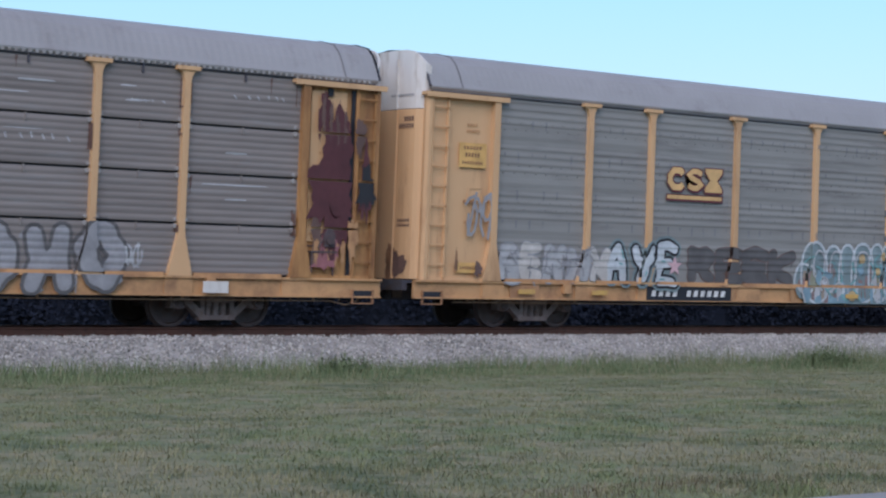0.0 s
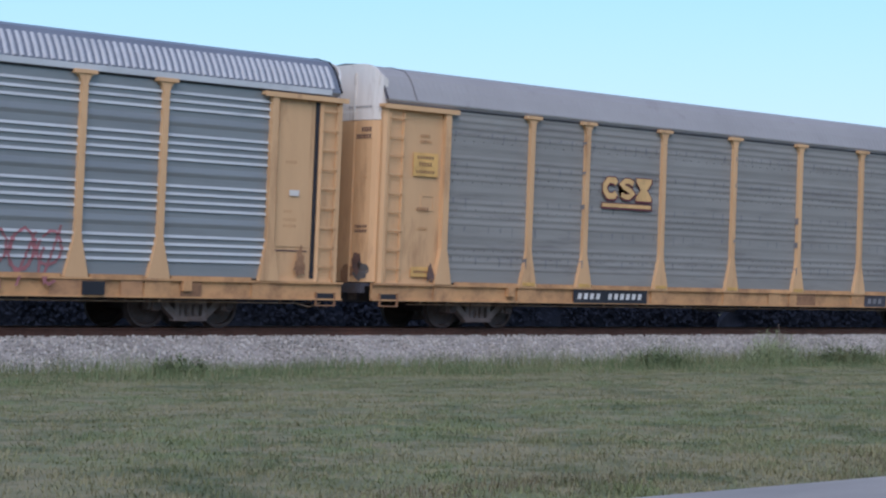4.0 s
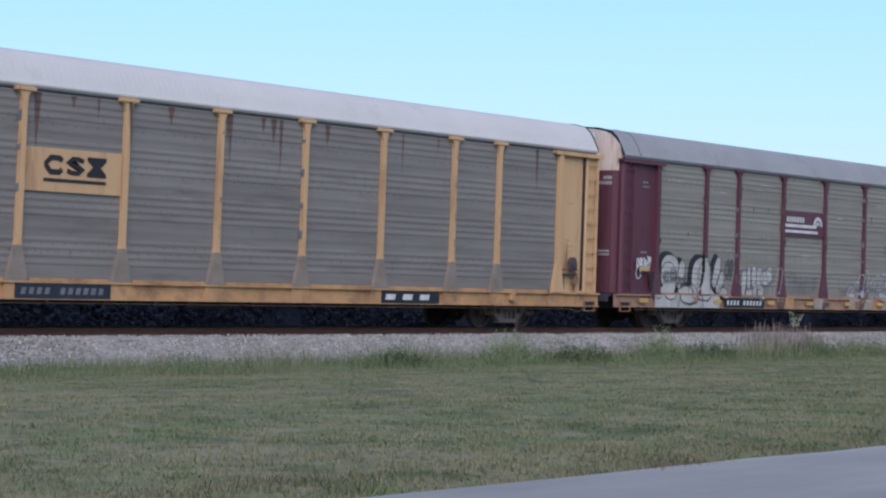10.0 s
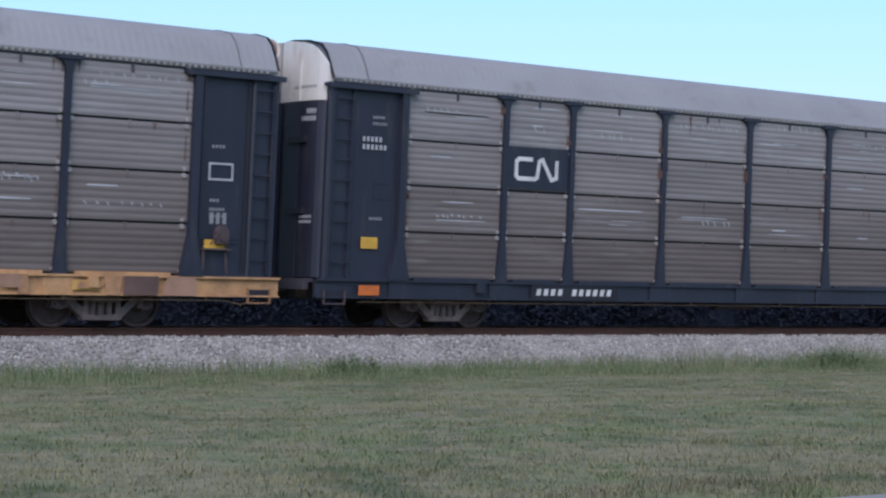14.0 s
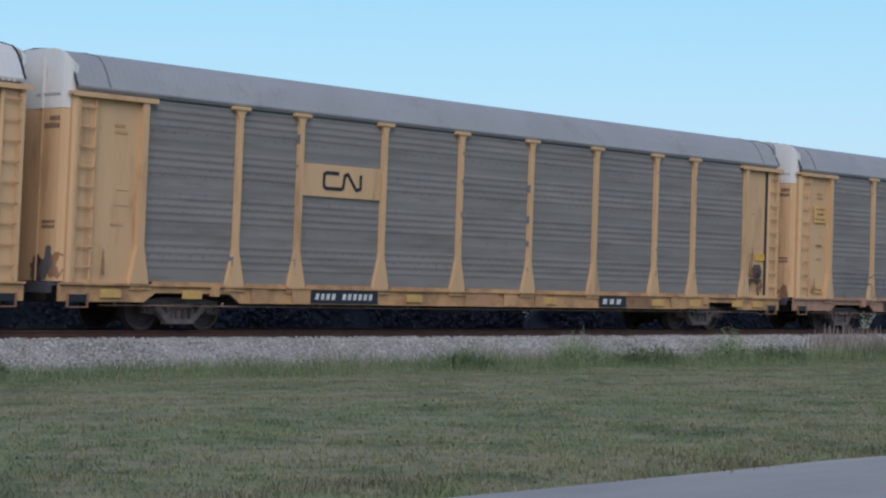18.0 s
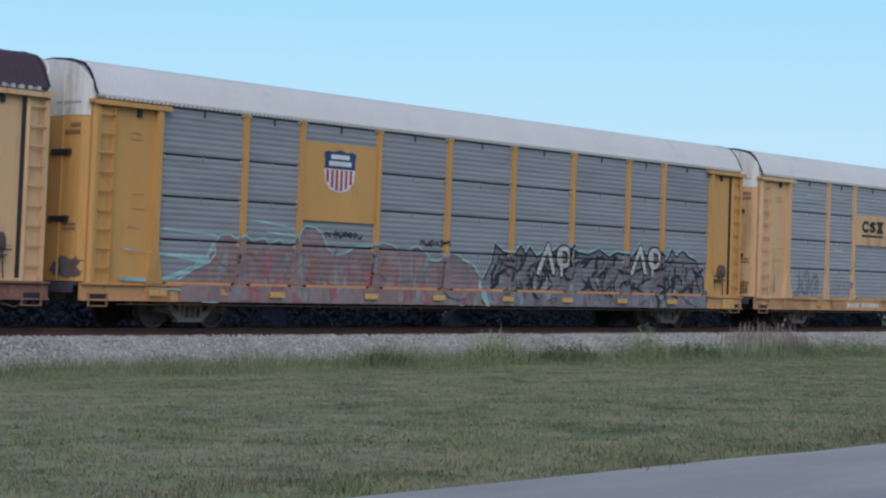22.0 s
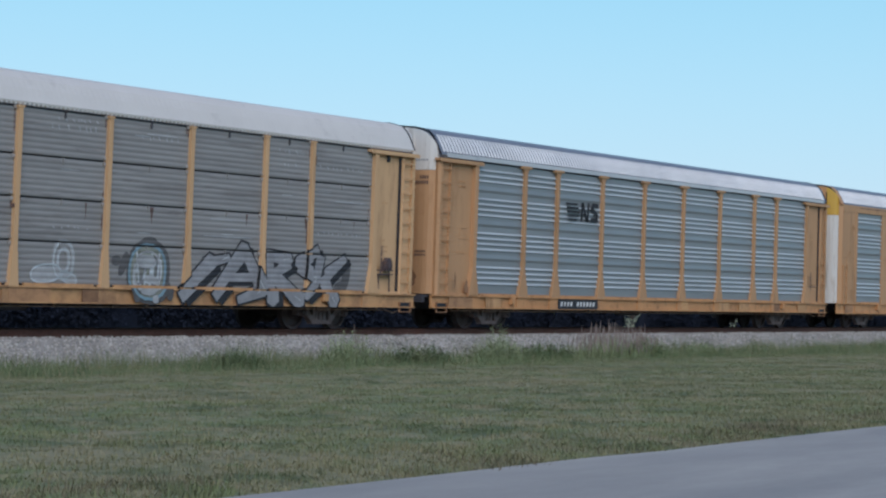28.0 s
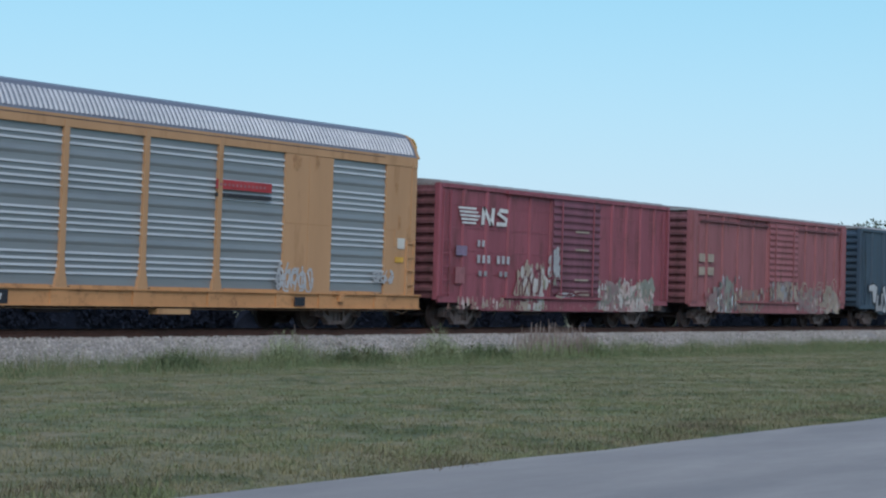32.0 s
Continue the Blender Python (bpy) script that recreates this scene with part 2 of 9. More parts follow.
for key, c in {"ink_white": (0.62, 0.62, 0.60), "ink_black": (0.02, 0.02, 0.024), "ink_yellow": (0.62, 0.36, 0.05), "ink_red": (0.38, 0.04, 0.045),
               "ink_pink": (0.55, 0.36, 0.38), "ink_blue": (0.05, 0.17, 0.36), "ink_teal": (0.16, 0.34, 0.34), "ink_grey": (0.27, 0.27, 0.28),
               "ink_green": (0.15, 0.22, 0.155), "ink_sage": (0.22, 0.228, 0.19), "ink_navy": (0.025, 0.045, 0.13), "ink_violet": (0.20, 0.15, 0.22),
               "ink_wine": (0.12, 0.03, 0.04), "ink_pale": (0.42, 0.43, 0.44), "ink_dim": (0.17, 0.17, 0.18), "ink_moss": (0.25, 0.255, 0.18),
               "ink_rose": (0.30, 0.12, 0.13), "ink_orange": (0.62, 0.16, 0.03), "ink_buff": (0.34, 0.28, 0.22), "ink_rust": (0.088, 0.026, 0.030), "ink_ash": (0.10, 0.095, 0.095), "ink_stain": (0.125, 0.075, 0.062), "ink_sky": (0.20, 0.31, 0.37), "ink_lagoon": (0.185, 0.245, 0.255), "ink_cream": (0.50, 0.44, 0.27), "ink_coral": (0.36, 0.12, 0.08), "ink_azure": (0.13, 0.28, 0.36), "ink_navyline": (0.045, 0.045, 0.075), "ink_fern": (0.245, 0.247, 0.215), "ink_bone": (0.46, 0.44, 0.41), "ink_frost": (0.48, 0.52, 0.54), "ink_rosegrey": (0.25, 0.175, 0.17), "ink_clay": (0.26, 0.145, 0.115), "ink_slatepaint": (0.19, 0.18, 0.20), "ink_russet": (0.155, 0.062, 0.055), "ink_scuff": (0.37, 0.375, 0.38), "ink_chrome": (0.245, 0.24, 0.235), "ink_blush": (0.50, 0.40, 0.37), "ink_mauve": (0.37, 0.31, 0.36), "ink_aqua": (0.28, 0.43, 0.42), "ink_signal": (0.64, 0.39, 0.13), "ink_gilt": (0.60, 0.38, 0.16), "ink_old_gilt": (0.47, 0.34, 0.17)}.items():
    mat(key, c, 0.65, vary=0.22, scale=2.5, bump=0.001)


# ---- mesh tools ----
class Shape:
    """Collects boxes, prisms and tubes into one mesh."""

    def __init__(self):
        self.v, self.f, self.second, self.marked = [], [], None, []

    def box(self, x0, x1, y0, y1, z0, z1):
        i = len(self.v)
        self.v += [(x0, y0, z0), (x1, y0, z0), (x1, y1, z0), (x0, y1, z0), (x0, y0, z1), (x1, y0, z1), (x1, y1, z1), (x0, y1, z1)]
        self.f += [(i, i + 3, i + 2, i + 1), (i + 4, i + 5, i + 6, i + 7), (i, i + 1, i + 5, i + 4), (i + 1, i + 2, i + 6, i + 5), (i + 2, i + 3, i + 7, i + 6), (i + 3, i, i + 4, i + 7)]
        return self

    def prism(self, pts, axis, a, b):
        """A closed outline swept from a to b along x, y or z."""
        i, n = len(self.v), len(pts)
        put = {"x": lambda p, s: (s, p[0], p[1]), "y": lambda p, s: (p[0], s, p[1]), "z": lambda p, s: (p[0], p[1], s)}[axis]
        self.v += [put(p, a) for p in pts] + [put(p, b) for p in pts]
        self.f += [tuple(range(i + n - 1, i - 1, -1)), tuple(range(i + n, i + 2 * n))]
        self.f += [(i + k, i + (k + 1) % n, i + n + (k + 1) % n, i + n + k) for k in range(n)]
        return self

    def tube(self, a, b, r, sides=8, r2=None):
        a, b = Vector(a), Vector(b)
        q = (b - a).to_track_quat("Z", "Y")
        i, r2 = len(self.v), r if r2 is None else r2
        for c, rr in ((a, r), (b, r2)):
            for k in range(sides):
                t = 2 * math.pi * k / sides
                self.v.append(tuple(c + q @ Vector((rr * math.cos(t), rr * math.sin(t), 0))))
        self.f += [(i + k, i + (k + 1) % sides, i + sides + (k + 1) % sides, i + sides + k) for k in range(sides)]
        self.f += [tuple(range(i + sides - 1, i - 1, -1)), tuple(range(i + sides, i + 2 * sides))]
        return self

    def grid(self, rows):
        """A sheet through rows of points."""
        i, w = len(self.v), len(rows[0])
        for r in rows:
            self.v += [tuple(p) for p in r]
        self.f += [(i + a * w + k, i + a * w + k + 1, i + (a + 1) * w + k + 1, i + (a + 1) * w + k) for a in range(len(rows) - 1) for k in range(w - 1)]
        return self

    def mesh(self, name, material):
        me = bpy.data.meshes.new(name)
        me.from_pydata(self.v, [], self.f)
        me.materials.append(material)
        if self.second:
            me.materials.append(self.second)
            for k in self.marked:
                me.polygons[k].material_index = 1
        bm = bmesh.new()
        bm.from_mesh(me)
        if len(bm.faces) < 20000:
            bmesh.ops.recalc_face_normals(bm, faces=bm.faces)
        bm.to_mesh(me)
        bm.free()
        return me


STORE = {}


def stored(key, build, material):
    """One mesh for alike parts: built once for each shape and material."""
    k = (key, material.name)
    if k not in STORE:
        STORE[k] = build().mesh(key if isinstance(key, str) else key[0], material)
    return STORE[k]


def part(name, mesh, parent, label="", x=0.0, y=0.0, z=0.0, turn=0.0, kind=""):
    ob = new(name, mesh)
    ob.parent = parent
    ob.matrix_basis = pose(x, y, z, 0, 0, turn)
    if label or kind:
        tagged(ob, label, kind=kind)
    return ob


# ---- ground, track and road ----
# heights across the line: the near ground dips at the foot of the ballast and rises to the road
NEAR = [(-90, -0.14), (-26.3, -0.14), (-26.05, -0.17), (-24.5, -0.16), (-20, -0.24), (-15, -0.40), (-10, -0.56), (-6, -0.68), (-3.3, -0.74), (-2.0, -0.75)]


def ground_z(y):
    return float(np.interp(y, [p[0] for p in NEAR], [p[1] for p in NEAR]))


def swell(x, y):
    """Low unevenness of the mown strip."""
    if not (-25.5 < y < -3 and -40 <= x <= 140):
        return 0.0
    z = 0.035 * noise.noise((x * 0.35, y * 0.35, 0)) + 0.02 * noise.noise((x * 1.3, y * 1.3, 4))
    if 3 <= x < 76 and y < -6:
        z += 0.012 * noise.noise((x * 2.6, y * 2.2, 11)) + 0.008 * noise.noise((x * 4.5, y * 3.5, 17))
    return z


def make_ground():
    xs = [-3000, -600, -150, -60] + list(range(-40, 3, 3)) + [3 + 0.12 * k for k in range(600)] + list(range(76, 141, 3)) + [160, 200, 300, 600, 3000]
    ys = [-3000, -600, -150, -90, -60, -40, -33] + [-26.3 + 0.0, -26.05] + [-25.9 + 0.12 * k for k in range(165)] + [-6.0, -5.0, -4.0, -3.0] + [-2.0, 2.5, 5, 9, 14, 25, 60, 150, 600, 3000]
    rows = []
    for y in ys:
        row = []
        for x in xs:
            z = ground_z(y) if y < 0 else -0.78
            if y > 5:
                z -= 0.25
            z += swell(x, y)
            if y <= -26.2:
                z = -0.24
            row.append((x, y, z))
        rows.append(row)
    return Shape().grid(rows)


def grass_material(name, gain):
    """Mown turf: green and straw patches at several sizes."""
    m = bpy.data.materials.new(name)
    m.use_nodes = True
    n, l = m.node_tree.nodes, m.node_tree.links
    b = n["Principled BSDF"]
    b.inputs["Roughness"].default_value = 0.95
    tc = n.new("ShaderNodeTexCoord")
    green, straw, dark = [tuple(c * gain for c in k) + (1,) for k in ((0.142, 0.170, 0.073), (0.216, 0.194, 0.110), (0.080, 0.100, 0.043))]
    facs = []
    for scale, lo, hi in ((0.22, 0.45, 0.62), (0.7, 0.47, 0.60), (1.9, 0.45, 0.60), (5.0, 0.47, 0.76)):
        t = n.new("ShaderNodeTexNoise")
        t.inputs["Scale"].default_value = scale
        t.inputs["Detail"].default_value = 8
        t.inputs["Roughness"].default_value = 0.68
        l.new(tc.outputs["Object"], t.inputs["Vector"])
        r = n.new("ShaderNodeMapRange")
        r.inputs["From Min"].default_value, r.inputs["From Max"].default_value = lo, hi
        l.new(t.outputs["Fac"], r.inputs["Value"])
        facs.append((t, r))
    col = None
    for (t, r), c in zip(facs, (straw, dark, straw, dark)):
        mix = n.new("ShaderNodeMix")
        mix.data_type = "RGBA"
        l.new(r.outputs[0], mix.inputs["Factor"])
        if col is None:
            mix.inputs["A"].default_value = green
        else:
            l.new(col, mix.inputs["A"])
        mix.inputs["B"].default_value = c
        col = mix.outputs["Result"]
    if name == "tuft":  # blades differ a little from one another
        geo, spread, scaled = n.new("ShaderNodeNewGeometry"), n.new("ShaderNodeMapRange"), n.new("ShaderNodeVectorMath")
        spread.inputs["To Min"].default_value, spread.inputs["To Max"].default_value = 0.86, 1.14
        scaled.operation = "SCALE"
        l.new(geo.outputs["Random Per Island"], spread.inputs["Value"])
        l.new(col, scaled.inputs[0])
        l.new(spread.outputs[0], scaled.inputs["Scale"])
        col = scaled.outputs[0]
    l.new(col, b.inputs["Base Color"])
    bp = n.new("ShaderNodeBump")
    bp.inputs["Distance"].default_value, bp.inputs["Strength"].default_value = 0.02, 0.35
    l.new(facs[3][0].outputs["Fac"], bp.inputs["Height"])
    l.new(bp.outputs[0], b.inputs["Normal"])
    return m


M["turf"] = grass_material("turf", 1.10)
M["tuft"] = grass_material("tuft", 1.24)
M["blade"] = material("blade", (0.185, 0.205, 0.100), 0.9, vary=0.22, scale=0.5, dirt=(0.235, 0.215, 0.125, 1), dirt_amount=0.6, bump=0, island=0.15)
M["straw"] = material("straw", (0.27, 0.235, 0.145), 0.9, vary=0.2, scale=0.6, dirt=(0.19, 0.205, 0.10, 1), dirt_amount=0.6, bump=0, island=0.15)
M["edge_straw"] = material("edge_straw", (0.165, 0.140, 0.088), 0.9, vary=0.25, scale=0.8, dirt=(0.115, 0.125, 0.062, 1), dirt_amount=0.6, bump=0, island=0.2)
M["lush"] = material("lush", (0.145, 0.190, 0.085), 0.9, vary=0.25, scale=0.6, bump=0, island=0.15)
M["weed"] = material("weed", (0.118, 0.160, 0.072), 0.9, vary=0.3, scale=0.35, dirt=(0.25, 0.255, 0.135, 1), dirt_amount=0.4, bump=0, island=0.2)
M["weed_pale"] = material("weed_pale", (0.235, 0.28, 0.145), 0.9, vary=0.2, scale=1.5, bump=0, island=0.25)
M["dry_stalk"] = material("dry_stalk", (0.25, 0.20, 0.175), 0.95, vary=0.2, scale=1, bump=0, island=0.3)
# hedge leaves near-black: the shade below the cars is put into their colour
M["leaf_shaded"] = material("leaf_shaded", (0.017, 0.021, 0.032), 1.0, vary=0.12, scale=0.3, bump=0, island=0.05)
M["leaf_shaded"].node_tree.nodes["Principled BSDF"].inputs["Specular IOR Level"].default_value = 0.0
M["leaf_tree"] = material("leaf_tree", (0.050, 0.072, 0.040), 0.9, vary=0.2, scale=0.3, bump=0, island=0.2)
M["bark"] = material("bark", (0.10, 0.075, 0.055), 0.95, vary=0.3, scale=3, bump=0.02)
M["gravel"] = material("gravel", (0.29, 0.275, 0.255), 0.95, vary=0.35, scale=1.0, grain=16, bump=0.06)
M["stone"] = material("stone", (0.335, 0.32, 0.295), 0.9, vary=0.15, scale=2, grain=30, bump=0.004, island=0.42)
M["asphalt"] = material("asphalt", (0.385, 0.365, 0.335), 0.9, vary=0.20, scale=0.24, dirt=(0.215, 0.212, 0.205, 1), dirt_amount=0.85, streak="road", grain=60, bump=0.008)

ground_mesh = make_ground().mesh("ground", M["turf"])
ground_mesh.shade_smooth()
ground = tagged(new("ground", ground_mesh), "mown green and tan grass ground beside the railway", "ground", kind="structure")

road = Shape()
edge = []
random.seed(5)
for k in range(0, 361):
    x = -120 + k
    edge.append((x, -26.17 + 0.10 * noise.noise((x * 0.8, 3, 0)) + 0.05 * noise.noise((x * 2.7, 9, 0))))
rows = [[(x, y, -0.13) for x, y in edge], [(x, y - 0.05, -0.125) for x, y in edge], [(x, -29.6, -0.09) for x, y in edge], [(x, -33.0, -0.06) for x, y in edge], [(x, -37.0, -0.12) for x, y in edge]]
road.grid([[(x, y, -0.24) for x, y in edge]] + rows)
tagged(new("road", road.mesh("road", M["asphalt"])), "grey worn asphalt road with a ragged grass edge", "road", kind="structure")

# ballast bed
bed = Shape()
prof = [(-2.95, -0.76), (-2.6, -0.62), (-1.75, -0.24), (-1.45, -0.17), (1.45, -0.17), (1.75, -0.24), (2.6, -0.62), (3.0, -1.05)]
rows = []
for k in range(0, 461):
    x = -60 + k * 0.75 if k else -800
    x = 900 if k == 460 else x
    rows.append([(x, y + 0.06 * noise.noise((x * 0.7, y * 2, 0)), z + 0.035 * noise.noise((x * 1.1, y * 3, 7))) for y, z in prof])
tagged(new("ballast", bed.grid(rows).mesh("ballast", M["gravel"])), "pale grey crushed stone railway ballast", "ballast", kind="structure")

# loose stones of the near shoulder
def stones(count, seed):
    random.seed(seed)
    s = Shape()
    base = [(1, 0, 0), (-1, 0, 0), (0, 1, 0), (0, -1, 0), (0, 0, 1), (0, 0, -1)]
    faces = [(0, 2, 4), (2, 1, 4), (1, 3, 4), (3, 0, 4), (2, 0, 5), (1, 2, 5), (3, 1, 5), (0, 3, 5)]
    for _ in range(count):
        x = 6 + 84 * random.random() ** 1.35
        u = random.random()
        y = -1.2 - 1.85 * u
        z = float(np.interp(-y, [1.2, 1.75, 2.6, 2.95, 3.1], [-0.16, -0.24, -0.62, -0.75, -0.76]))
        r = random.uniform(0.020, 0.046)
        i = len(s.v)
        q = Euler((random.random() * 6, random.random() * 6, random.random() * 6)).to_quaternion()
        for p in base:
            w = q @ Vector((p[0] * r * random.uniform(0.7, 1.3), p[1] * r * random.uniform(0.7, 1.2), p[2] * r * 0.8))
            s.v.append((x + w.x, y + w.y, z + 0.012 + w.z))
        s.f += [tuple(i + k for k in f) for f in faces]
    return s


tagged(new("ballast_stones", stones(30000, 11).mesh("ballast_stones", M["stone"])), "loose grey ballast stones on the shoulder", "stones", kind="stuff")

# rails and ties
RAIL = [(-0.075, -0.175), (0.075, -0.175), (0.075, -0.16), (0.012, -0.135), (0.012, -0.05), (0.037, -0.035), (0.037, -0.004), (0.028, 0), (-0.028, 0), (-0.037, -0.004), (-0.037, -0.035), (-0.012, -0.05), (-0.012, -0.135), (-0.075, -0.16)]
track = tagged(new("railway_track"), "rusty steel rails on dark wooden ties in ballast", "railway track", kind="structure")
for y in (-0.755, 0.755):
    part("rail", Shape().prism([(a + y, b) for a, b in RAIL], "x", -800, 900).mesh("rail", M["rail_steel"]), track)
tie = Shape().box(-0.11, 0.11, -1.3, 1.3, -0.34, -0.165).mesh("tie", M["tie_wood"])
for k in range(160):
    part("tie", tie, track, x=-10 + k * 0.55)
rest = Shape()
for k in range(160):
    rest.box(78 + k * 0.55, 78.22 + k * 0.55, -1.3, 1.3, -0.34, -0.165)
part("ties_beyond", rest.mesh("ties_beyond", M["tie_wood"]), track, kind="stuff")


# ---- grass, weeds, hedge and trees ----
def blade(s, x, y, z, h, lean, w, turn):
    i = len(s.v)
    cx, sx = math.cos(turn), math.sin(turn)
    dx, dy = lean * math.cos(turn + 1.3), lean * math.sin(turn + 1.3)
    s.v += [(x - w * cx, y - w * sx, z), (x + w * cx, y + w * sx, z), (x + dx * 0.4 + w * 0.6 * cx, y + dy * 0.4 + w * 0.6 * sx, z + h * 0.6),
            (x + dx * 0.4 - w * 0.6 * cx, y + dy * 0.4 - w * 0.6 * sx, z + h * 0.6), (x + dx, y + dy, z + h)]
    s.f += [(i, i + 1, i + 2, i + 3), (i + 3, i + 2, i + 4)]


def lawn(count, seed, h0, h1, thick):
    """Short mown tufts over the open strip, higher and lower in patches."""
    random.seed(seed)
    s = Shape()
    made = 0
    while made < count:
        y = -26.1 + 20.0 * random.random() ** 1.15
        x = (y + 33.33) * random.uniform(0.40, 2.75)
        if x > random.uniform(55, 100):
            continue
        made += 1
        rise = 1.0 + 0.35 * noise.noise((x * 0.9, y * 0.7, 2)) + 0.4 * noise.noise((x * 2.6, y * 2.2, 5))
        z = ground_z(y) + swell(x, y) - 0.012
        r = random.uniform(0.04, 0.11)
        for _ in range(thick):
            blade(s, x + random.gauss(0, r), y + random.gauss(0, r), z, random.uniform(h0, h1) * max(0.55, rise), random.uniform(0.01, 0.06), random.uniform(0.0025, 0.005), random.uniform(0, 6.28))
    return s


tagged(new("lawn_grass", lawn(52000, 21, 0.022, 0.056, 7).mesh("lawn_grass", M["tuft"])), "short mown olive and tan grass", "grass", kind="stuff")


def lawn_weeds(count, seed):
    """Small broad-leaved plants scattered in the lawn."""
    random.seed(seed)
    s = Shape()
    for _ in range(count):
        y = -25.6 + 20 * random.random()
        x = (y + 33.33) * random.uniform(0.42, 2.7)
        if noise.noise((x * 0.25, y * 0.4, 12)) < random.uniform(-0.5, 0.4):
            continue
        wide = random.uniform(0.08, 0.32)
        for _k in range(int(20 + 160 * wide)):
            a = random.uniform(0, 6.28)
            r = wide * random.random() ** 0.5
            blade(s, x + r * math.cos(a), y + r * math.sin(a), ground_z(y) + swell(x, y) - 0.01, random.uniform(0.02, 0.055), random.uniform(0.03, 0.07), random.uniform(0.002, 0.005), random.uniform(0, 6.28))
    return s


tagged(new("lawn_weeds", lawn_weeds(900, 23).mesh("lawn_weeds", M["lush"])), "low green tufts of weeds in the lawn", "weeds", kind="stuff")


def verge(count, seed, y0, y1, h0, h1, x0=2, x1=110, rough=0.6):
    random.seed(seed)
    s = Shape()
    while len(s.f) < 2 * count:
        x = x0 + (x1 - x0) * random.random() ** 1.3
        u = random.random()
        y = y0 + (y1 - y0) * u
        if y < y0 + 0.8 and noise.noise((x * 0.6, 1.0, 3)) * 0.8 + 0.4 > y - y0:
            continue
        ease = min(1.0, max(0.12, (y - y0) / (0.75 * (y1 - y0)))) if y1 > -10 else 1.0
        hill = 0.75 + rough * noise.noise((x * 0.35, y * 0.9, 8)) + 0.35 * noise.noise((x * 1.7, y * 2.1, 9))
        h = random.uniform(h0, h1) * max(0.2, hill) * ease * (1.0 + 0.35 * min(1.0, max(0.0, (x - 26) / 10)) if y1 > -10 else 1.0)
        blade(s, x, y, ground_z(y) + swell(x, y) - 0.02, h, random.uniform(0.25, 1.1) * h, random.uniform(0.0025, 0.006), random.uniform(0, 6.28))
    return s


tagged(new("tall_grass", verge(110000, 31, -10.0, -2.7, 0.10, 0.46, rough=0.9).mesh("tall_grass", M["weed"])), "unmown green grass along the ballast foot", "grass", kind="stuff")
tagged(new("tall_dry_grass", verge(15000, 33, -9.0, -2.8, 0.10, 0.50, rough=0.9).mesh("tall_dry_grass", M["straw"])), "unmown straw-coloured grass along the ballast foot", "grass", kind="stuff")
tagged(new("road_edge_grass", verge(30000, 32, -26.32, -25.0, 0.03, 0.10, 2, 70, 0.9).mesh("road_edge_grass", M["edge_straw"])), "ragged brown dry grass along the road edge", "grass", kind="stuff")


def clump(name, x, y, wide, high, count, seed, material, label, head=None):
    """A clump of tall stems with an uneven outline, with seed heads if head is given."""
    random.seed(seed)
    top = tagged(new(name), label, "weed", "weeds along the ballast foot")
    top.matrix_basis = pose(x, y, ground_z(y))
    s, hs = Shape(), Shape()
    for _ in range(count):
        a, r = random.uniform(0, 6.28), wide * random.random() ** 0.6
        px, py = r * math.cos(a), 0.6 * r * math.sin(a)
        h = high * random.uniform(0.3, 1.0) * (1.1 - 0.5 * (r / wide) ** 2)
        t = random.uniform(0, 6.28)
        ln = random.uniform(0.05, 0.55) * h
        blade(s, px, py, -0.03, h, ln, random.uniform(0.004, 0.009), t)
        if head and random.random() < 0.5:
            cx, cy = px + ln * math.cos(t + 1.3), py + ln * math.sin(t + 1.3)
            hs.tube((cx, cy, h * 0.92), (cx + random.uniform(-0.04, 0.04), cy, h * 0.92 + random.uniform(0.14, 0.28)), 0.012, 5, 0.003)
            hs.tube((cx, cy, h * 0.80), (cx, cy, h * 0.92), 0.003, 4, 0.008)
        elif not head:
            for _k in range(4):
                zz = h * random.uniform(0.25, 0.95)
                blade(s, px + ln * 0.4 * math.cos(t), py + ln * 0.4 * math.sin(t), zz, 0.06, random.uniform(0.06, 0.16), 0.010, random.uniform(0, 6.28))
    part("stalk_tuft", s.mesh("stalk_tuft", material), top, kind="stuff")
    if hs.v:
        part("seed_plume", hs.mesh("seed_plume", M["dry_stalk"]), top, "pale pinkish seed heads", kind="stuff")
    return top


clump("weed_clump", 34.7, -6.0, 0.80, 0.90, 280, 41, M["weed_pale"], "upright leafy green weed clump at the ballast foot")
clump("weed_clump", 40.9, -6.0, 0.85, 0.95, 280, 42, M["weed_pale"], "broad leafy green weed clump at the ballast foot")
clump("seed_grass_clump", 46.8, -6.0, 1.6, 0.86, 560, 43, M["weed_pale"], "wide clump of dry grass with pinkish seed heads", head=True)
clump("seed_grass_clump", 49.0, -5.6, 0.7, 0.6, 200, 44, M["weed"], "low dark green grass clump with few seed heads", head=True)
clump("grass_clump", 48.4, -6.1, 0.9, 0.62, 420, 48, M["lush"], "dense dark green grass clump beside the seed grass")
clump("grass_clump", 31.5, -5.4, 0.9, 0.45, 300, 49, M["weed"], "low green grass clump at the ballast foot")
clump("grass_clump", 38.0, -5.6, 1.1, 0.50, 380, 50, M["weed"], "broad green grass clump at the ballast foot")
clump("grass_clump", 43.8, -5.7, 1.0, 0.55, 360, 51, M["weed"], "broad green grass clump at the ballast foot")
clump("weed_clump", 53.5, -5.2, 0.7, 0.45, 220, 45, M["weed_pale"], "low leafy green weed clump at the ballast foot")
clump("weed_clump", 36.9, -4.6, 0.25, 0.85, 26, 46, M["dry_stalk"], "thin dry weed stalks at the ballast foot", head=True)
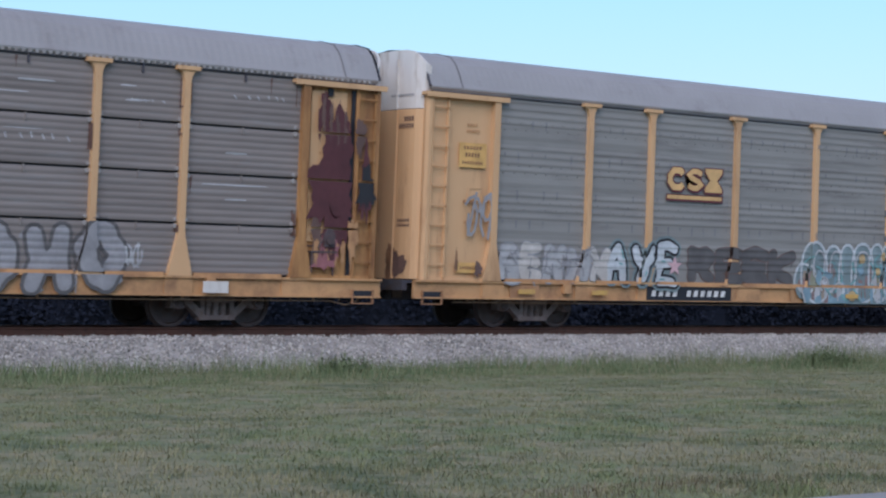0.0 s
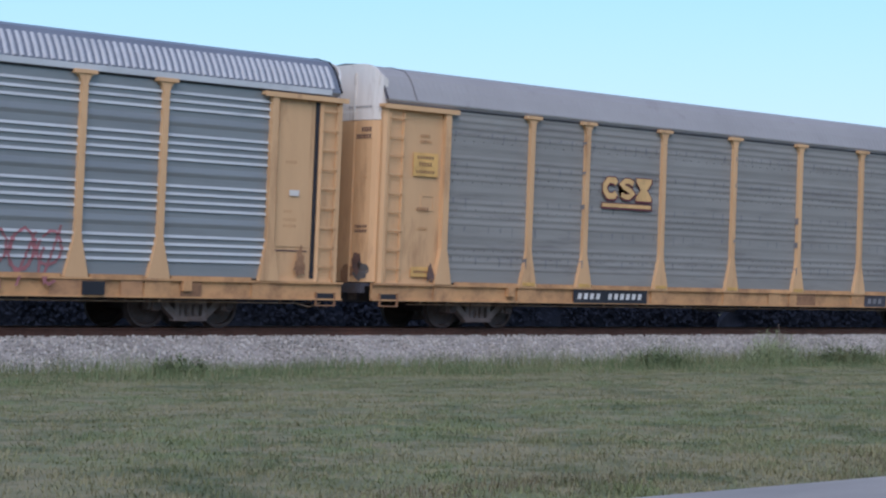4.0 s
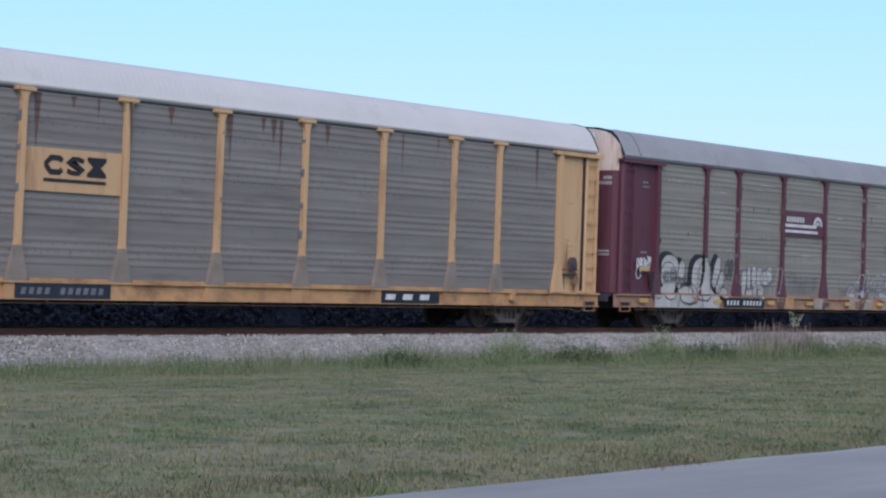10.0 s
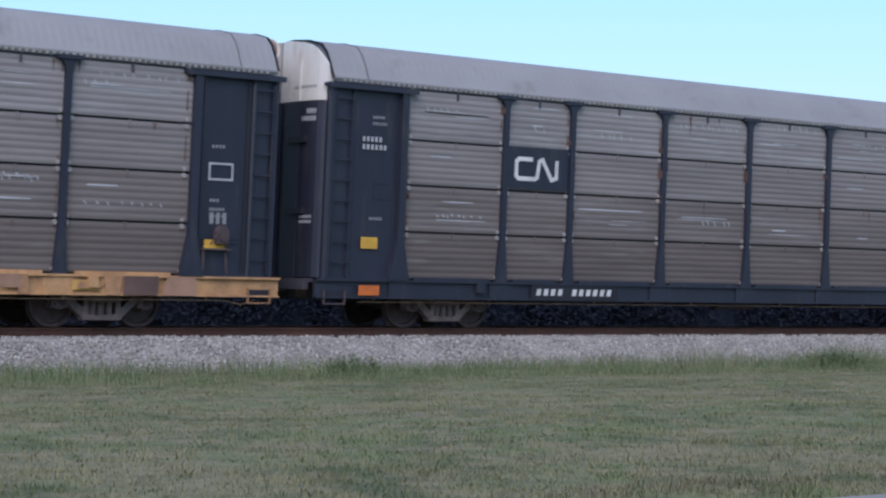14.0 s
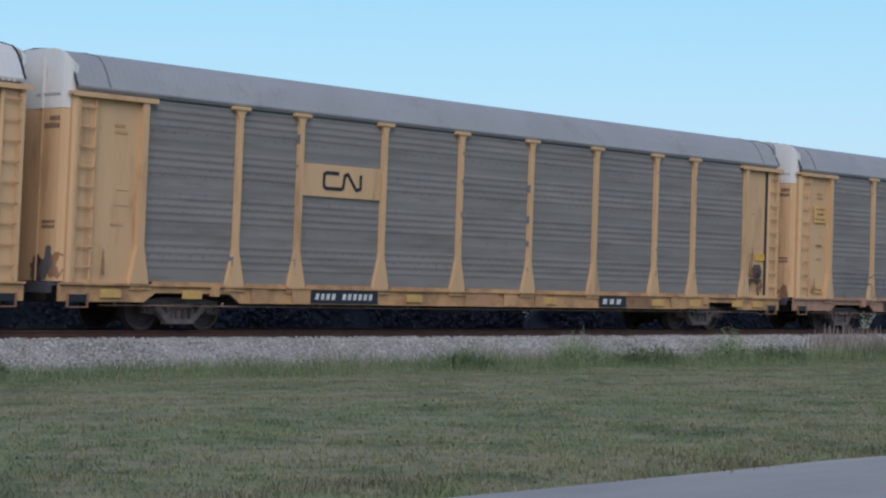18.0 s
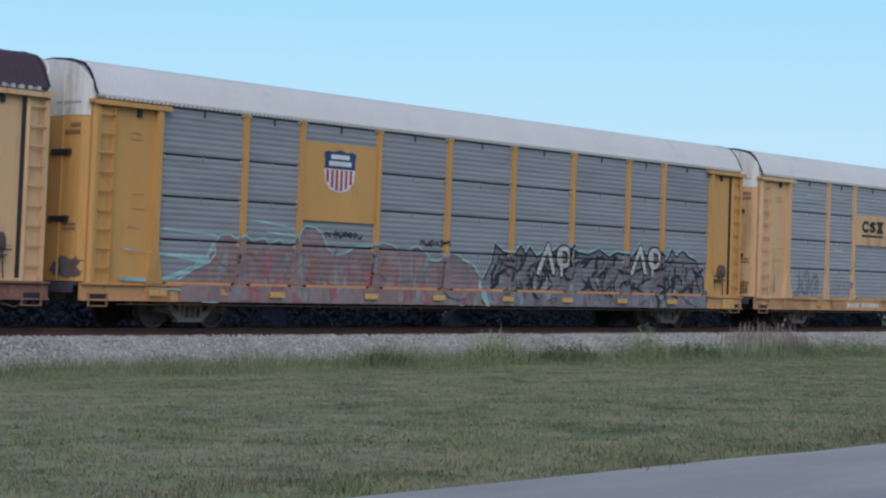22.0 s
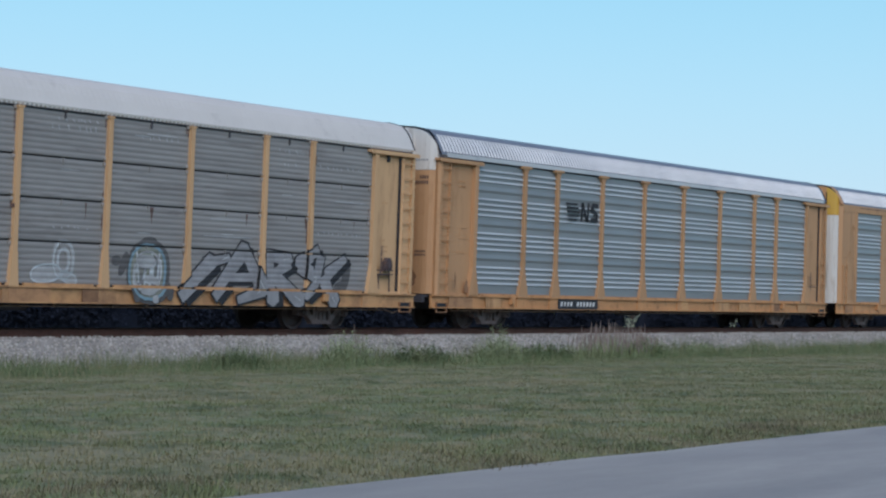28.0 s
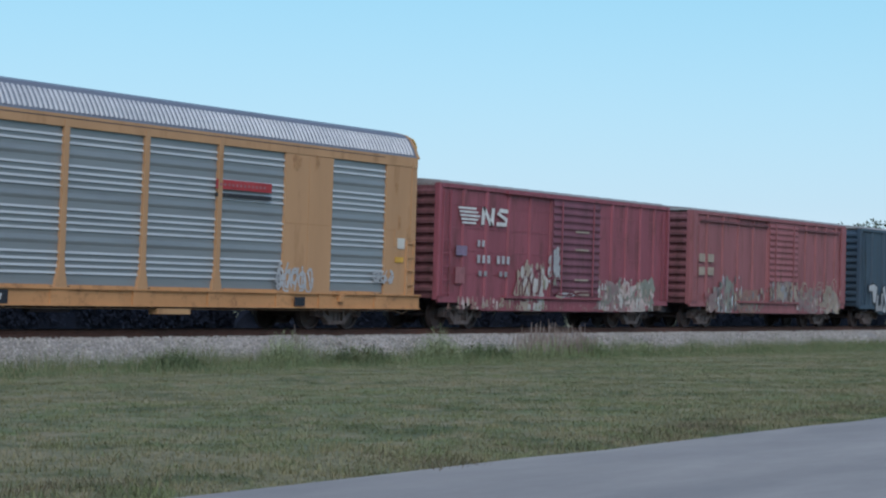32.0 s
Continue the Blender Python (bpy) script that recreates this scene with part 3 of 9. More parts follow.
clump("weed_clump", 19.6, -4.6, 0.6, 0.35, 180, 47, M["weed"], "low green weed clump at the ballast foot")


def leaf_cloud(s, cx, cy, cz, rx, ry, rz, count, size):
    for _ in range(count):
        while True:
            a = [random.uniform(-1, 1) for _ in range(3)]
            if 0.1 < a[0] ** 2 + a[1] ** 2 + a[2] ** 2 < 1:
                break
        p = Vector((cx + a[0] * rx, cy + a[1] * ry, cz + a[2] * rz))
        q = Euler((1.0 + random.uniform(-0.5, 0.5), random.uniform(-0.5, 0.5), random.uniform(-0.6, 0.6))).to_quaternion() @ Euler((0, 0, random.random() * 6)).to_quaternion()
        i = len(s.v)
        z = size * random.uniform(0.6, 1.4)
        for dx, dy in ((-1, -0.2), (0, -0.6), (1, 0), (0, 0.6)):
            s.v.append(tuple(p + q @ Vector((dx * z, dy * z, 0))))
        s.f.append((i, i + 1, i + 2, i + 3))


def bush(x, y, w, h, seed):
    """A thicket: a lumpy solid core, added to fill the gaps, under a coat of small leaves."""
    random.seed(seed)
    s = Shape()
    rows = []
    for a in range(9):
        u = math.pi * a / 8
        row = []
        for b in range(15):
            v = math.pi * b / 14
            r = 0.86 + 0.20 * noise.noise((seed + 2.1 * math.cos(v), 2.1 * math.sin(u), a * 0.3))
            row.append((-w * 1.05 * r * math.cos(v), -0.8 * r * math.sin(v) * math.cos(u), h * r * math.sin(u) * (0.25 + 0.75 * math.sin(v)) - 0.1))
        rows.append(row)
    s.grid(rows)
    for _ in range(int(7 + w * 3)):
        leaf_cloud(s, random.uniform(-w, w) * 0.7, -0.5 + random.uniform(-0.4, 0.3), h * random.uniform(0.15, 0.75), w * 0.45, 0.5, h * 0.34, 230, 0.085)
    top = tagged(new("bush"), "leafy bush behind the railway, near-black for the shade there", "bush", "hedge behind the railway")
    top.matrix_basis = pose(x, y, -1.05)
    part("foliage", s.mesh("foliage", M["leaf_shaded"]), top)
    st = Shape()
    for k in range(5):
        st.tube((random.uniform(-0.2, 0.2), 0, -0.1), (random.uniform(-w, w) * 0.6, random.uniform(-0.5, 0.5), h * 0.6), 0.035, 5, 0.012)
    part("stem_tuft", st.mesh("stem_tuft", M["bark"]), top)


for k in range(52):
    random.seed(500 + k)
    bush(-14 + k * 4.2 + random.uniform(-0.8, 0.8), 20 + random.uniform(-0.8, 1.5), random.uniform(2.9, 3.5), random.uniform(2.4, 3.4), 700 + k)


def tree(x, y, h, seed):
    random.seed(seed)
    top = tagged(new("tree"), "dark green broadleaf tree", "tree", "tree line")
    top.matrix_basis = pose(x, y, -1.05)
    t = Shape().tube((0, 0, -0.2), (0.2, 0, h * 0.45), 0.28, 8, 0.18).tube((0.2, 0, h * 0.45), (0.1, 0.1, h * 0.8), 0.18, 6, 0.05)
    s = Shape()
    for k in range(11):
        a = random.uniform(0, 6.28)
        b = (random.uniform(0.15, 0.36) * h * math.cos(a), random.uniform(0.15, 0.36) * h * math.sin(a), h * random.uniform(0.28, 0.86))
        t.tube((0.15, 0, h * random.uniform(0.25, 0.5)), b, 0.09, 5, 0.02)
        leaf_cloud(s, b[0], b[1], b[2], h * 0.19, h * 0.19, h * 0.15, 150, 0.30)
    leaf_cloud(s, 0, 0, h * 0.85, h * 0.16, h * 0.16, h * 0.13, 140, 0.26)
    part("trunk", t.mesh("trunk", M["bark"]), top)
    part("crown", s.mesh("crown", M["leaf_tree"]), top)


for k in range(34):
    random.seed(900 + k)
    x = 40 + k * 8.5 + random.uniform(-2, 2)
    h = random.uniform(6.5, 8.5) if x < 231 else random.uniform(12.6, 14.6)
    tree(x, 60 + random.uniform(-4, 8), h, 950 + k)


# unseen trees added behind the camera to darken reflections and low sky light
for k in range(24):
    random.seed(1300 + k)
    tree(-75 + k * 7.5 + random.uniform(-2, 2), -58 - random.uniform(0, 10), random.uniform(10, 13), 1350 + k)


# ---- railway cars ----
PITCH = 27.65          # length of a car over its couplers
BAY, SLIM = 2.748, 1.862
POSTS = [-2.5 * BAY - SLIM, -2.5 * BAY, -1.5 * BAY, -0.5 * BAY, 0.5 * BAY, 1.5 * BAY, 2.5 * BAY, 2.5 * BAY + SLIM]
RIM = 11.33            # end of the corrugated side
CORNER = 13.20
EDGES = [-RIM] + POSTS + [RIM]
LOW, HIGH = 1.0, 4.93  # foot and head of the side sheets
FACE = -1.46           # outer plane of the side sheets


def sheet_profile(kind, z0, z1):
    """Across the sheet, from foot to head: (outward, height)."""
    h = z1 - z0
    out = []
    if kind in ("silver", "fine"):  # groups of four narrow ribs with a soft broad one between
        out += [(0.0, z0)]
        for g in range(4):
            for r in range(4):
                c = 1.33 + 1.005 * g + 0.158 * r
                if z0 + 0.05 < c < z1 - 0.10 and kind == "fine":
                    out += [(0.0, c), (0.010, c + 0.030), (0.010, c + 0.062), (0.0, c + 0.115)]
                elif z0 + 0.05 < c < z1 - 0.16:
                    out += [(0.0, c), (0.034, c + 0.004), (0.035, c + 0.010), (0.0, c + 0.066)]
            c = 2.02 + 1.005 * g
            if c < z1 - 0.4:
                d = 0.007 if kind == "fine" else 0.022
                out += [(0.0, c), (d, c + 0.075), (d, c + 0.10), (0.0, c + 0.20)]
        out += [(0.0, z1)]
    else:  # even shallow ribs
        u = 0.135
        n = max(1, round(h / u))
        u = h / n
        dep = 0.0088
        for k in range(n):
            b = z0 + k * u
            out += [(0.0, b), (dep, b + u * 0.30), (dep, b + u * 0.55), (0.0, b + u * 0.85)]
        out += [(0.0, z1)]
    return out


def side_sheet(kind, width, z0, z1, clamps=False):
    def build():
        s = Shape()
        pr = sheet_profile(kind, z0, z1)
        s.grid([[(x, -o, z) for o, z in pr] for x in (-width / 2, width / 2)])
        if kind == "silver":  # light on the narrow ribs is put into a brighter zinc
            s.second, s.marked = M["zinc_lit"], [k for k in range(len(pr) - 1) if pr[k][0] > 0.03]
        s.box(-width / 2, width / 2, 0.025, 0.05, z0, z1)
        if clamps:  # bright bolted clamps beside the posts
            first = len(s.f)
            for x in (-width / 2 + 0.115, width / 2 - 0.115):
                s.tube((x, -0.035, z1 - 0.035), (x, 0.0, z1 - 0.035), 0.050, 8)
                s.tube((x, -0.035, z0 + 0.045), (x, 0.0, z0 + 0.045), 0.040, 8)
            s.second, s.marked = M["clamp_steel"], list(range(first, len(s.f)))
            s.box(-0.013, 0.013, -0.03, 0.0, z1 - 0.12, z1 + 0.02)
        return s
    return build


POST_OUT = 0.10        # how far the posts stand out from the sheets


def post_widths(flare):
    """Half the width of a post's shaft and of its foot."""
    return (0.068, 0.26) if flare else (0.062, 0.15)


def post_shape(flare):
    def build():
        s = Shape()
        top = HIGH - 0.05
        w, base = post_widths(flare)
        d = -POST_OUT
        s.prism([(-base, LOW - 0.02), (base, LOW - 0.02), (base - 0.02, LOW + 0.10), (w + 0.015, LOW + 0.74), (w, LOW + 0.86), (w, top), (-w, top), (-w, LOW + 0.86), (-w - 0.015, LOW + 0.74), (-base + 0.02, LOW + 0.10)], "y", d, 0.05)
        if flare is None:
            return s.box(-w - 0.03, w + 0.03, d - 0.01, 0.05, top, top + 0.05)
        s.box(-0.25, 0.25, d - 0.03, 0.05, top, top + 0.075)
        for e in (1, -1):  # a curved gusset under the head
            s.prism([(e * w, top), (e * (w + 0.13), top), (e * (w + 0.055), top - 0.05), (e * (w + 0.02), top - 0.12), (e * w, top - 0.22)], "y", d + 0.005, 0.04)
        # rivets up the shaft
        for k in range(5):
            s.box(-0.016, 0.016, d - 0.010, d, LOW + 1.1 + k * 0.62, LOW + 1.14 + k * 0.62)
        return s
    return build


ROOF = [(-1.52, 4.995), (-1.525, 5.03), (-1.47, 5.12), (-1.37, 5.33), (-1.23, 5.55), (-1.05, 5.71), (-0.6, 5.82), (0, 5.87)]


def roof_shape(length, ribs, depth, drop=0.0, top=None):
    def build():
        s = Shape()
        half = [(y, z - drop) for y, z in (top or ROOF)]
        full = half + [(-y, z) for y, z in half[-2::-1]]
        inner = [(y * 0.97, z - 0.05) for y, z in full][::-1]
        rows = []
        n = int(length / ribs)
        for k in range(n):
            x = -length / 2 + length * k / n
            u = length / n
            for f, o in ((0.0, 0), (0.18, 1), (0.5, 1), (0.68, 0)):
                row = []
                for j, (y, z) in enumerate(full):
                    on = o * depth if 1 < j < len(full) - 2 and (abs(y) > 1.15 or top) else 0
                    row.append((x + f * u, y + (on if y > 0 else -on) * 0.7 * (abs(y) > 0.9), z + on * 0.7))
                rows.append(row + [(x + f * u, y, z) for y, z in inner] + [row[0]])
        last = rows[0]
        rows.append([(length / 2, p[1], p[2]) for p in last])
        s.grid(rows)
        i = len(s.v)
        for r in (rows[0], rows[-1]):
            i = len(s.v)
            s.v += [p for p in r[:len(full)]]
            s.f.append(tuple(range(i, i + len(full))))
        return s
    return build


def roof_ribs_shape(length):
    """Raised corrugations on both lower flanks of the roof."""
    s = Shape()
    arc = [(-1.495, 5.09), (-1.44, 5.20), (-1.37, 5.34), (-1.29, 5.47), (-1.20, 5.585)]
    n = int(length / 0.165)
    for side in (1, -1):
        for k in range(n):
            x = -length / 2 + length * (k + 0.5) / n
            s.grid([[(x + dx, side * (y - o), z + o * 0.6) for y, z in arc] for dx, o in ((-0.052, -0.01), (-0.03, 0.022), (0.022, 0.022), (0.048, -0.01))])
    return s


def eaves_teeth_shape():
    """The ends of the roof corrugations, side by side along the eaves."""
    s = Shape()
    for k in range(196):
        x = -12.95 + k * 0.1325
        s.prism([(x, 5.0), (x + 0.015, 4.945), (x + 0.06, 4.945), (x + 0.075, 5.0)], "y", -0.035, 0.0)
    return s


def hanging_tabs_shape():
    """A short strap below the eaves at the middle of each bay."""
    s = Shape()
    for a, b in zip(EDGES, EDGES[1:]):
        x = (a + b) / 2
        s.box(x - 0.022, x + 0.022, -0.005, 0.02, 4.76, 4.935)
    return s


def ribbed_door_shape(z0, z1):
    """Upright ribs on the end doors."""
    s = Shape()
    for side in (1, -1):
        for k in range(6):
            y = side * (0.16 + k * 0.19)
            x = 13.455 if abs(y) < 0.8 else 13.42 if abs(y) < 1.05 else 13.38
            s.prism([(y - 0.05, x - 0.03), (y - 0.03, x + 0.05), (y + 0.03, x + 0.05), (y + 0.05, x - 0.03)], "z", z0, z1)
            i = len(s.v) - 8
            s.v[i:] = [(b, a, c) for a, b, c in s.v[i:]]
    return s


FLUSH_PLAN = [(-1.40, 12.93), (-1.385, 13.08), (-1.34, 13.18), (-1.25, 13.26), (-1.12, 13.31), (-0.95, 13.35), (-0.7, 13.38), (-0.35, 13.40), (-0.02, 13.40)]
DOOR_PLAN = [(-1.40, 13.14), (-1.385, 13.22), (-1.34, 13.29), (-1.25, 13.35), (-1.12, 13.39), (-0.95, 13.42), (-0.7, 13.44), (-0.35, 13.455), (-0.02, 13.455)]


def door_shape(z0, z1, cap, a=0, b=9, sides=(1, -1), square=False):
    """A pair of end doors, bowed outwards, between two heights; the cap follows the roof's curve."""
    def build():
        s = Shape()
        plan = (DOOR_PLAN if b - a == 9 else FLUSH_PLAN)[a:b]
        for side in sides:
            if cap:
                def ztop(y):
                    high = [5.83, 5.81, 5.79, 5.72, 5.58, 5.50, 5.44] if square else [5.83, 5.78, 5.67, 5.52, 5.36, 5.26, 5.10]
                    return min(z1, float(np.interp(abs(y), [0, 0.6, 1.05, 1.23, 1.34, 1.385, 1.40], high)))
            else:
                def ztop(y):
                    return z1
            rows = [[(x, side * y, z0) for y, x in plan], [(x, side * y, ztop(y)) for y, x in plan]]
            back = [[(x - 0.06, side * y, ztop(y)) for y, x in plan], [(x - 0.06, side * y, z0) for y, x in plan]]
            s.grid(rows + back + [rows[0]])
        for side in sides if b == 9 and a == 0 else ():
            lo, hi = sorted((-0.75 * side, -0.70 * side))
            if cap:
                s.box(13.43, 13.48, lo, hi, z0, z1 - 0.2)
            else:
                s.tube((13.48, -0.06 * side, z0), (13.48, -0.06 * side, z1), 0.03, 6)
                s.tube((13.45, -0.75 * side, z0), (13.45, -0.75 * side, z1), 0.022, 6)
                lo, hi = sorted((-1.15 * side, -0.1 * side))
                s.prism([(lo, 13.36), (hi, 13.36), (hi, 13.465 if side > 0 else 13.40), (lo, 13.40 if side > 0 else 13.465)], "z", 3.30, 3.325)
                i = len(s.v) - 8
                s.v[i:] = [(q, p, r) for p, q, r in s.v[i:]]
        return s
    return build


def hand_brake_shape():
    """A brake box on a shelf, with a small wheel, a lever and a rod down to the sill."""
    s = Shape().prism([(-0.13, 1.62), (0.13, 1.62), (0.13, 1.86), (0.05, 1.98), (-0.05, 1.98), (-0.13, 1.86)], "y", -0.16, 0.0)
    s.tube((0, -0.20, 1.76), (0, -0.15, 1.76), 0.10, 12)
    s.box(-0.42, 0.20, -0.14, 0.0, 1.50, 1.535)
    s.box(-0.40, -0.36, -0.10, -0.06, 1.10, 1.50)
    s.tube((0.10, -0.08, 1.62), (0.16, -0.06, 1.05), 0.018, 6)
    s.tube((-0.12, -0.12, 1.80), (-0.26, -0.14, 1.60), 0.016, 6)
    return s


def ladder_shape():
    """Rungs of the corner ladder with their thin side bars."""
    s = Shape()
    for x in (-0.20, 0.20):
        s.box(x - 0.015, x + 0.015, -0.09, -0.06, 1.05, 4.72)
    for k in range(9):
        s.box(-0.21, 0.21, -0.11, -0.085, 1.32 + k * 0.41, 1.345 + k * 0.41)
    return s


def end_plate_shape():
    """The plain recessed sheet of an end bay with its notice frame."""
    s = Shape()
    s.box(RIM, CORNER, 0.0, 0.05, LOW, HIGH - 0.05)
    s.box(RIM + 0.34, RIM + 0.74, -0.012, 0.0, 2.62, 2.66).box(RIM + 0.34, RIM + 0.74, -0.012, 0.0, 2.94, 2.98).box(RIM + 0.34, RIM + 0.38, -0.012, 0.0, 2.66, 2.94).box(RIM + 0.70, RIM + 0.74, -0.012, 0.0, 2.66, 2.94)
    s.box(RIM + 0.16, CORNER, -0.05, 0.0, LOW, LOW + 0.06)
    return s


def end_post_shape():
    """The stout post beside the end bay, flared at its foot."""
    return Shape().prism([(RIM - 0.16, LOW), (RIM + 0.34, LOW), (RIM + 0.17, LOW + 0.8), (RIM + 0.16, HIGH - 0.12), (RIM, HIGH - 0.12), (RIM, LOW + 0.8)], "y", -0.12, 0.0)


def corner_stile_shape():
    """The ladder's stile at the car's corner, bent round towards the doors."""
    s = Shape()
    s.prism([(CORNER - 0.56, 0.0), (CORNER - 0.56, -0.05), (CORNER - 0.52, -0.08), (CORNER - 0.50, -0.02), (CORNER - 0.10, -0.02), (CORNER - 0.08, -0.09), (CORNER, -0.09), (CORNER + 0.05, -0.02), (CORNER + 0.03, 0.10), (CORNER - 0.05, 0.10), (CORNER - 0.05, 0.0)], "z", LOW, HIGH - 0.1)
    return s


def sill_shape(half, z0=0.615, z1=1.0, notched=False):
    def build():
        s = Shape()
        if notched:  # cut away over the trucks, with sloping ends
            s.prism([(-half, z0)] + [p for c in (-9.85, 9.85) for p in ((c - 1.35, z0), (c - 1.05, z0 + 0.20), (c + 1.05, z0 + 0.20), (c + 1.35, z0))] + [(half, z0), (half, z1), (-half, z1)], "y", -0.03, 0.03)
            s.box(-8.4, 8.4, -0.07, 0.0, z0, z0 + 0.03)
            return rest(s, z0 + 0.22)
        s.box(-half, half, -0.03, 0.03, z0, z1)
        return rest(s, z0)

    def rest(s, z0):
        s.box(-half, half, -0.10, 0.0, z1 - 0.045, z1)
        if not notched:
            s.box(-half, half, -0.08, 0.0, z0, z0 + 0.035)
        for x in POSTS + [-RIM, RIM]:
            if abs(x) < half:
                s.box(x - 0.30, x + 0.30, -0.065, -0.03, z0 + 0.035, z1 - 0.045)
        for x in (-9.3, 9.4):
            s.box(x - 0.10, x + 0.10, -0.14, -0.03, z1 - 0.24, z1 - 0.045)
        for a, b in zip(EDGES, EDGES[1:]):  # a low rail along the foot of each bay
            s.box(a + 0.32, b - 0.32, -0.06, -0.02, z1, z1 + 0.06)
        return s
    return build


def side_frame_shape():
    """A cast truck side frame: arched top, sloping diamond arms, spring opening and journal boxes."""
    s = Shape()
    y0, y1 = -0.09, 0.09
    s.prism([(-1.02, 0.50), (-1.02, 0.62), (-0.55, 0.70), (0.55, 0.70), (1.02, 0.62), (1.02, 0.50), (0.62, 0.56), (-0.62, 0.56)], "y", y0, y1)
    s.prism([(-0.80, 0.52), (-0.62, 0.56), (-0.26, 0.24), (-0.38, 0.16)], "y", y0, y1)
    s.prism([(0.62, 0.56), (0.80, 0.52), (0.38, 0.16), (0.26, 0.24)], "y", y0, y1)
    s.box(-0.40, 0.40, y0, y1, 0.13, 0.23)
    for x in (-0.33, 0.33):
        s.box(x - 0.05, x + 0.05, y0, y1, 0.23, 0.58)
    for x in (-0.17, 0.0, 0.17):
        s.tube((x, 0, 0.23), (x, 0, 0.48), 0.07, 8)
    s.box(-0.27, 0.27, -0.13, 0.1, 0.47, 0.58)
    for x in (-0.88, 0.88):
        s.box(x - 0.15, x + 0.15, -0.11, 0.09, 0.36, 0.56)
        s.tube((x, -0.19, 0.44), (x, -0.05, 0.44), 0.11, 10)
    return s


def wheel_shape():
    """A steel wheel with tread, flange, dished web and hub; its inside faces +y."""
    s = Shape()
    n = 28
    ring = [(0.10, -0.075), (0.14, -0.07), (0.17, -0.02), (0.36, -0.01), (0.385, -0.065), (0.452, -0.065), (0.457, 0.045), (0.483, 0.055), (0.483, 0.075), (0.39, 0.075), (0.36, 0.02), (0.17, 0.02), (0.10, 0.06)]
    rows = [[(r * math.cos(2 * math.pi * k / n), y, r * math.sin(2 * math.pi * k / n)) for r, y in ring] for k in range(n)]
    s.grid(rows + [rows[0]])
    s.tube((0, -0.08, 0), (0, 0.07, 0), 0.105, 12)
    return s


RADIUS = 0.457   # of a wheel's tread
AXLES = []       # axle, its place along the line at the start


def axle_shape():
    """An axle with its bolted end caps."""
    s = Shape().tube((0, -1.19, 0), (0, 1.19, 0), 0.08, 12)
    for y in (-1.19, 1.19):
        s.tube((0, y - 0.02, 0), (0, y + 0.02, 0), 0.095, 12)
        for k in range(3):
            a = 2.094 * k
            s.tube((0.055 * math.cos(a), y - 0.045, 0.055 * math.sin(a)), (0.055 * math.cos(a), y + 0.045, 0.055 * math.sin(a)), 0.018, 6)
    return s


def truck(car, x):
    t = part("truck", stored("bolster", lambda: Shape().box(-0.2, 0.2, -0.95, 0.95, 0.42, 0.62).tube((0, 0, 0.6), (0, 0, 0.74), 0.25, 12), M["truck_steel"]), car, x=x)
    for y in (-1.0, 1.0):
        part("side_frame", stored("side_frame", side_frame_shape, M["truck_steel"]), t, y=y, z=0.02, turn=0 if y < 0 else 180)
    for dx in (-0.88, 0.88):
        a = part("axle", stored("axle", axle_shape, M["wheel_steel"]), car, x=x + dx, z=RADIUS)
        AXLES.append((a, x + dx, car.matrix_basis.translation.x + x + dx))
        for y in (-0.755, 0.755):
            part("wheel", stored("wheel", wheel_shape, M["wheel_steel"]), a, y=y, turn=0 if y < 0 else 180)


def coupler(car, x, side):
    def build():
        s = Shape()
        s.box(-0.75, -0.1, -0.10, 0.10, 0.74, 0.98)
        s.prism([(-0.12, -0.13), (0.14, -0.16), (0.22, -0.04), (0.10, 0.02), (0.22, 0.13), (0.02, 0.17), (-0.12, 0.12)], "z", 0.70, 1.02)
        s.box(-0.95, -0.70, -0.3, 0.3, 0.62, 1.02)
        return s
    part("coupler", stored("coupler", build, M["truck_steel"]), car, x=x, turn=0 if side > 0 else 180)

    def hose():
        s = Shape()
        pts = [(-0.55, -0.42, 0.72), (-0.38, -0.46, 0.52), (-0.12, -0.42, 0.40), (0.14, -0.36, 0.44), (0.2, -0.3, 0.5)]
        for a, b in zip(pts, pts[1:]):
            s.tube(a, b, 0.026, 6)
        return s
    part("brake_hose", stored("brake_hose", hose, M["black"]), car, x=x, turn=0 if side > 0 else 180)


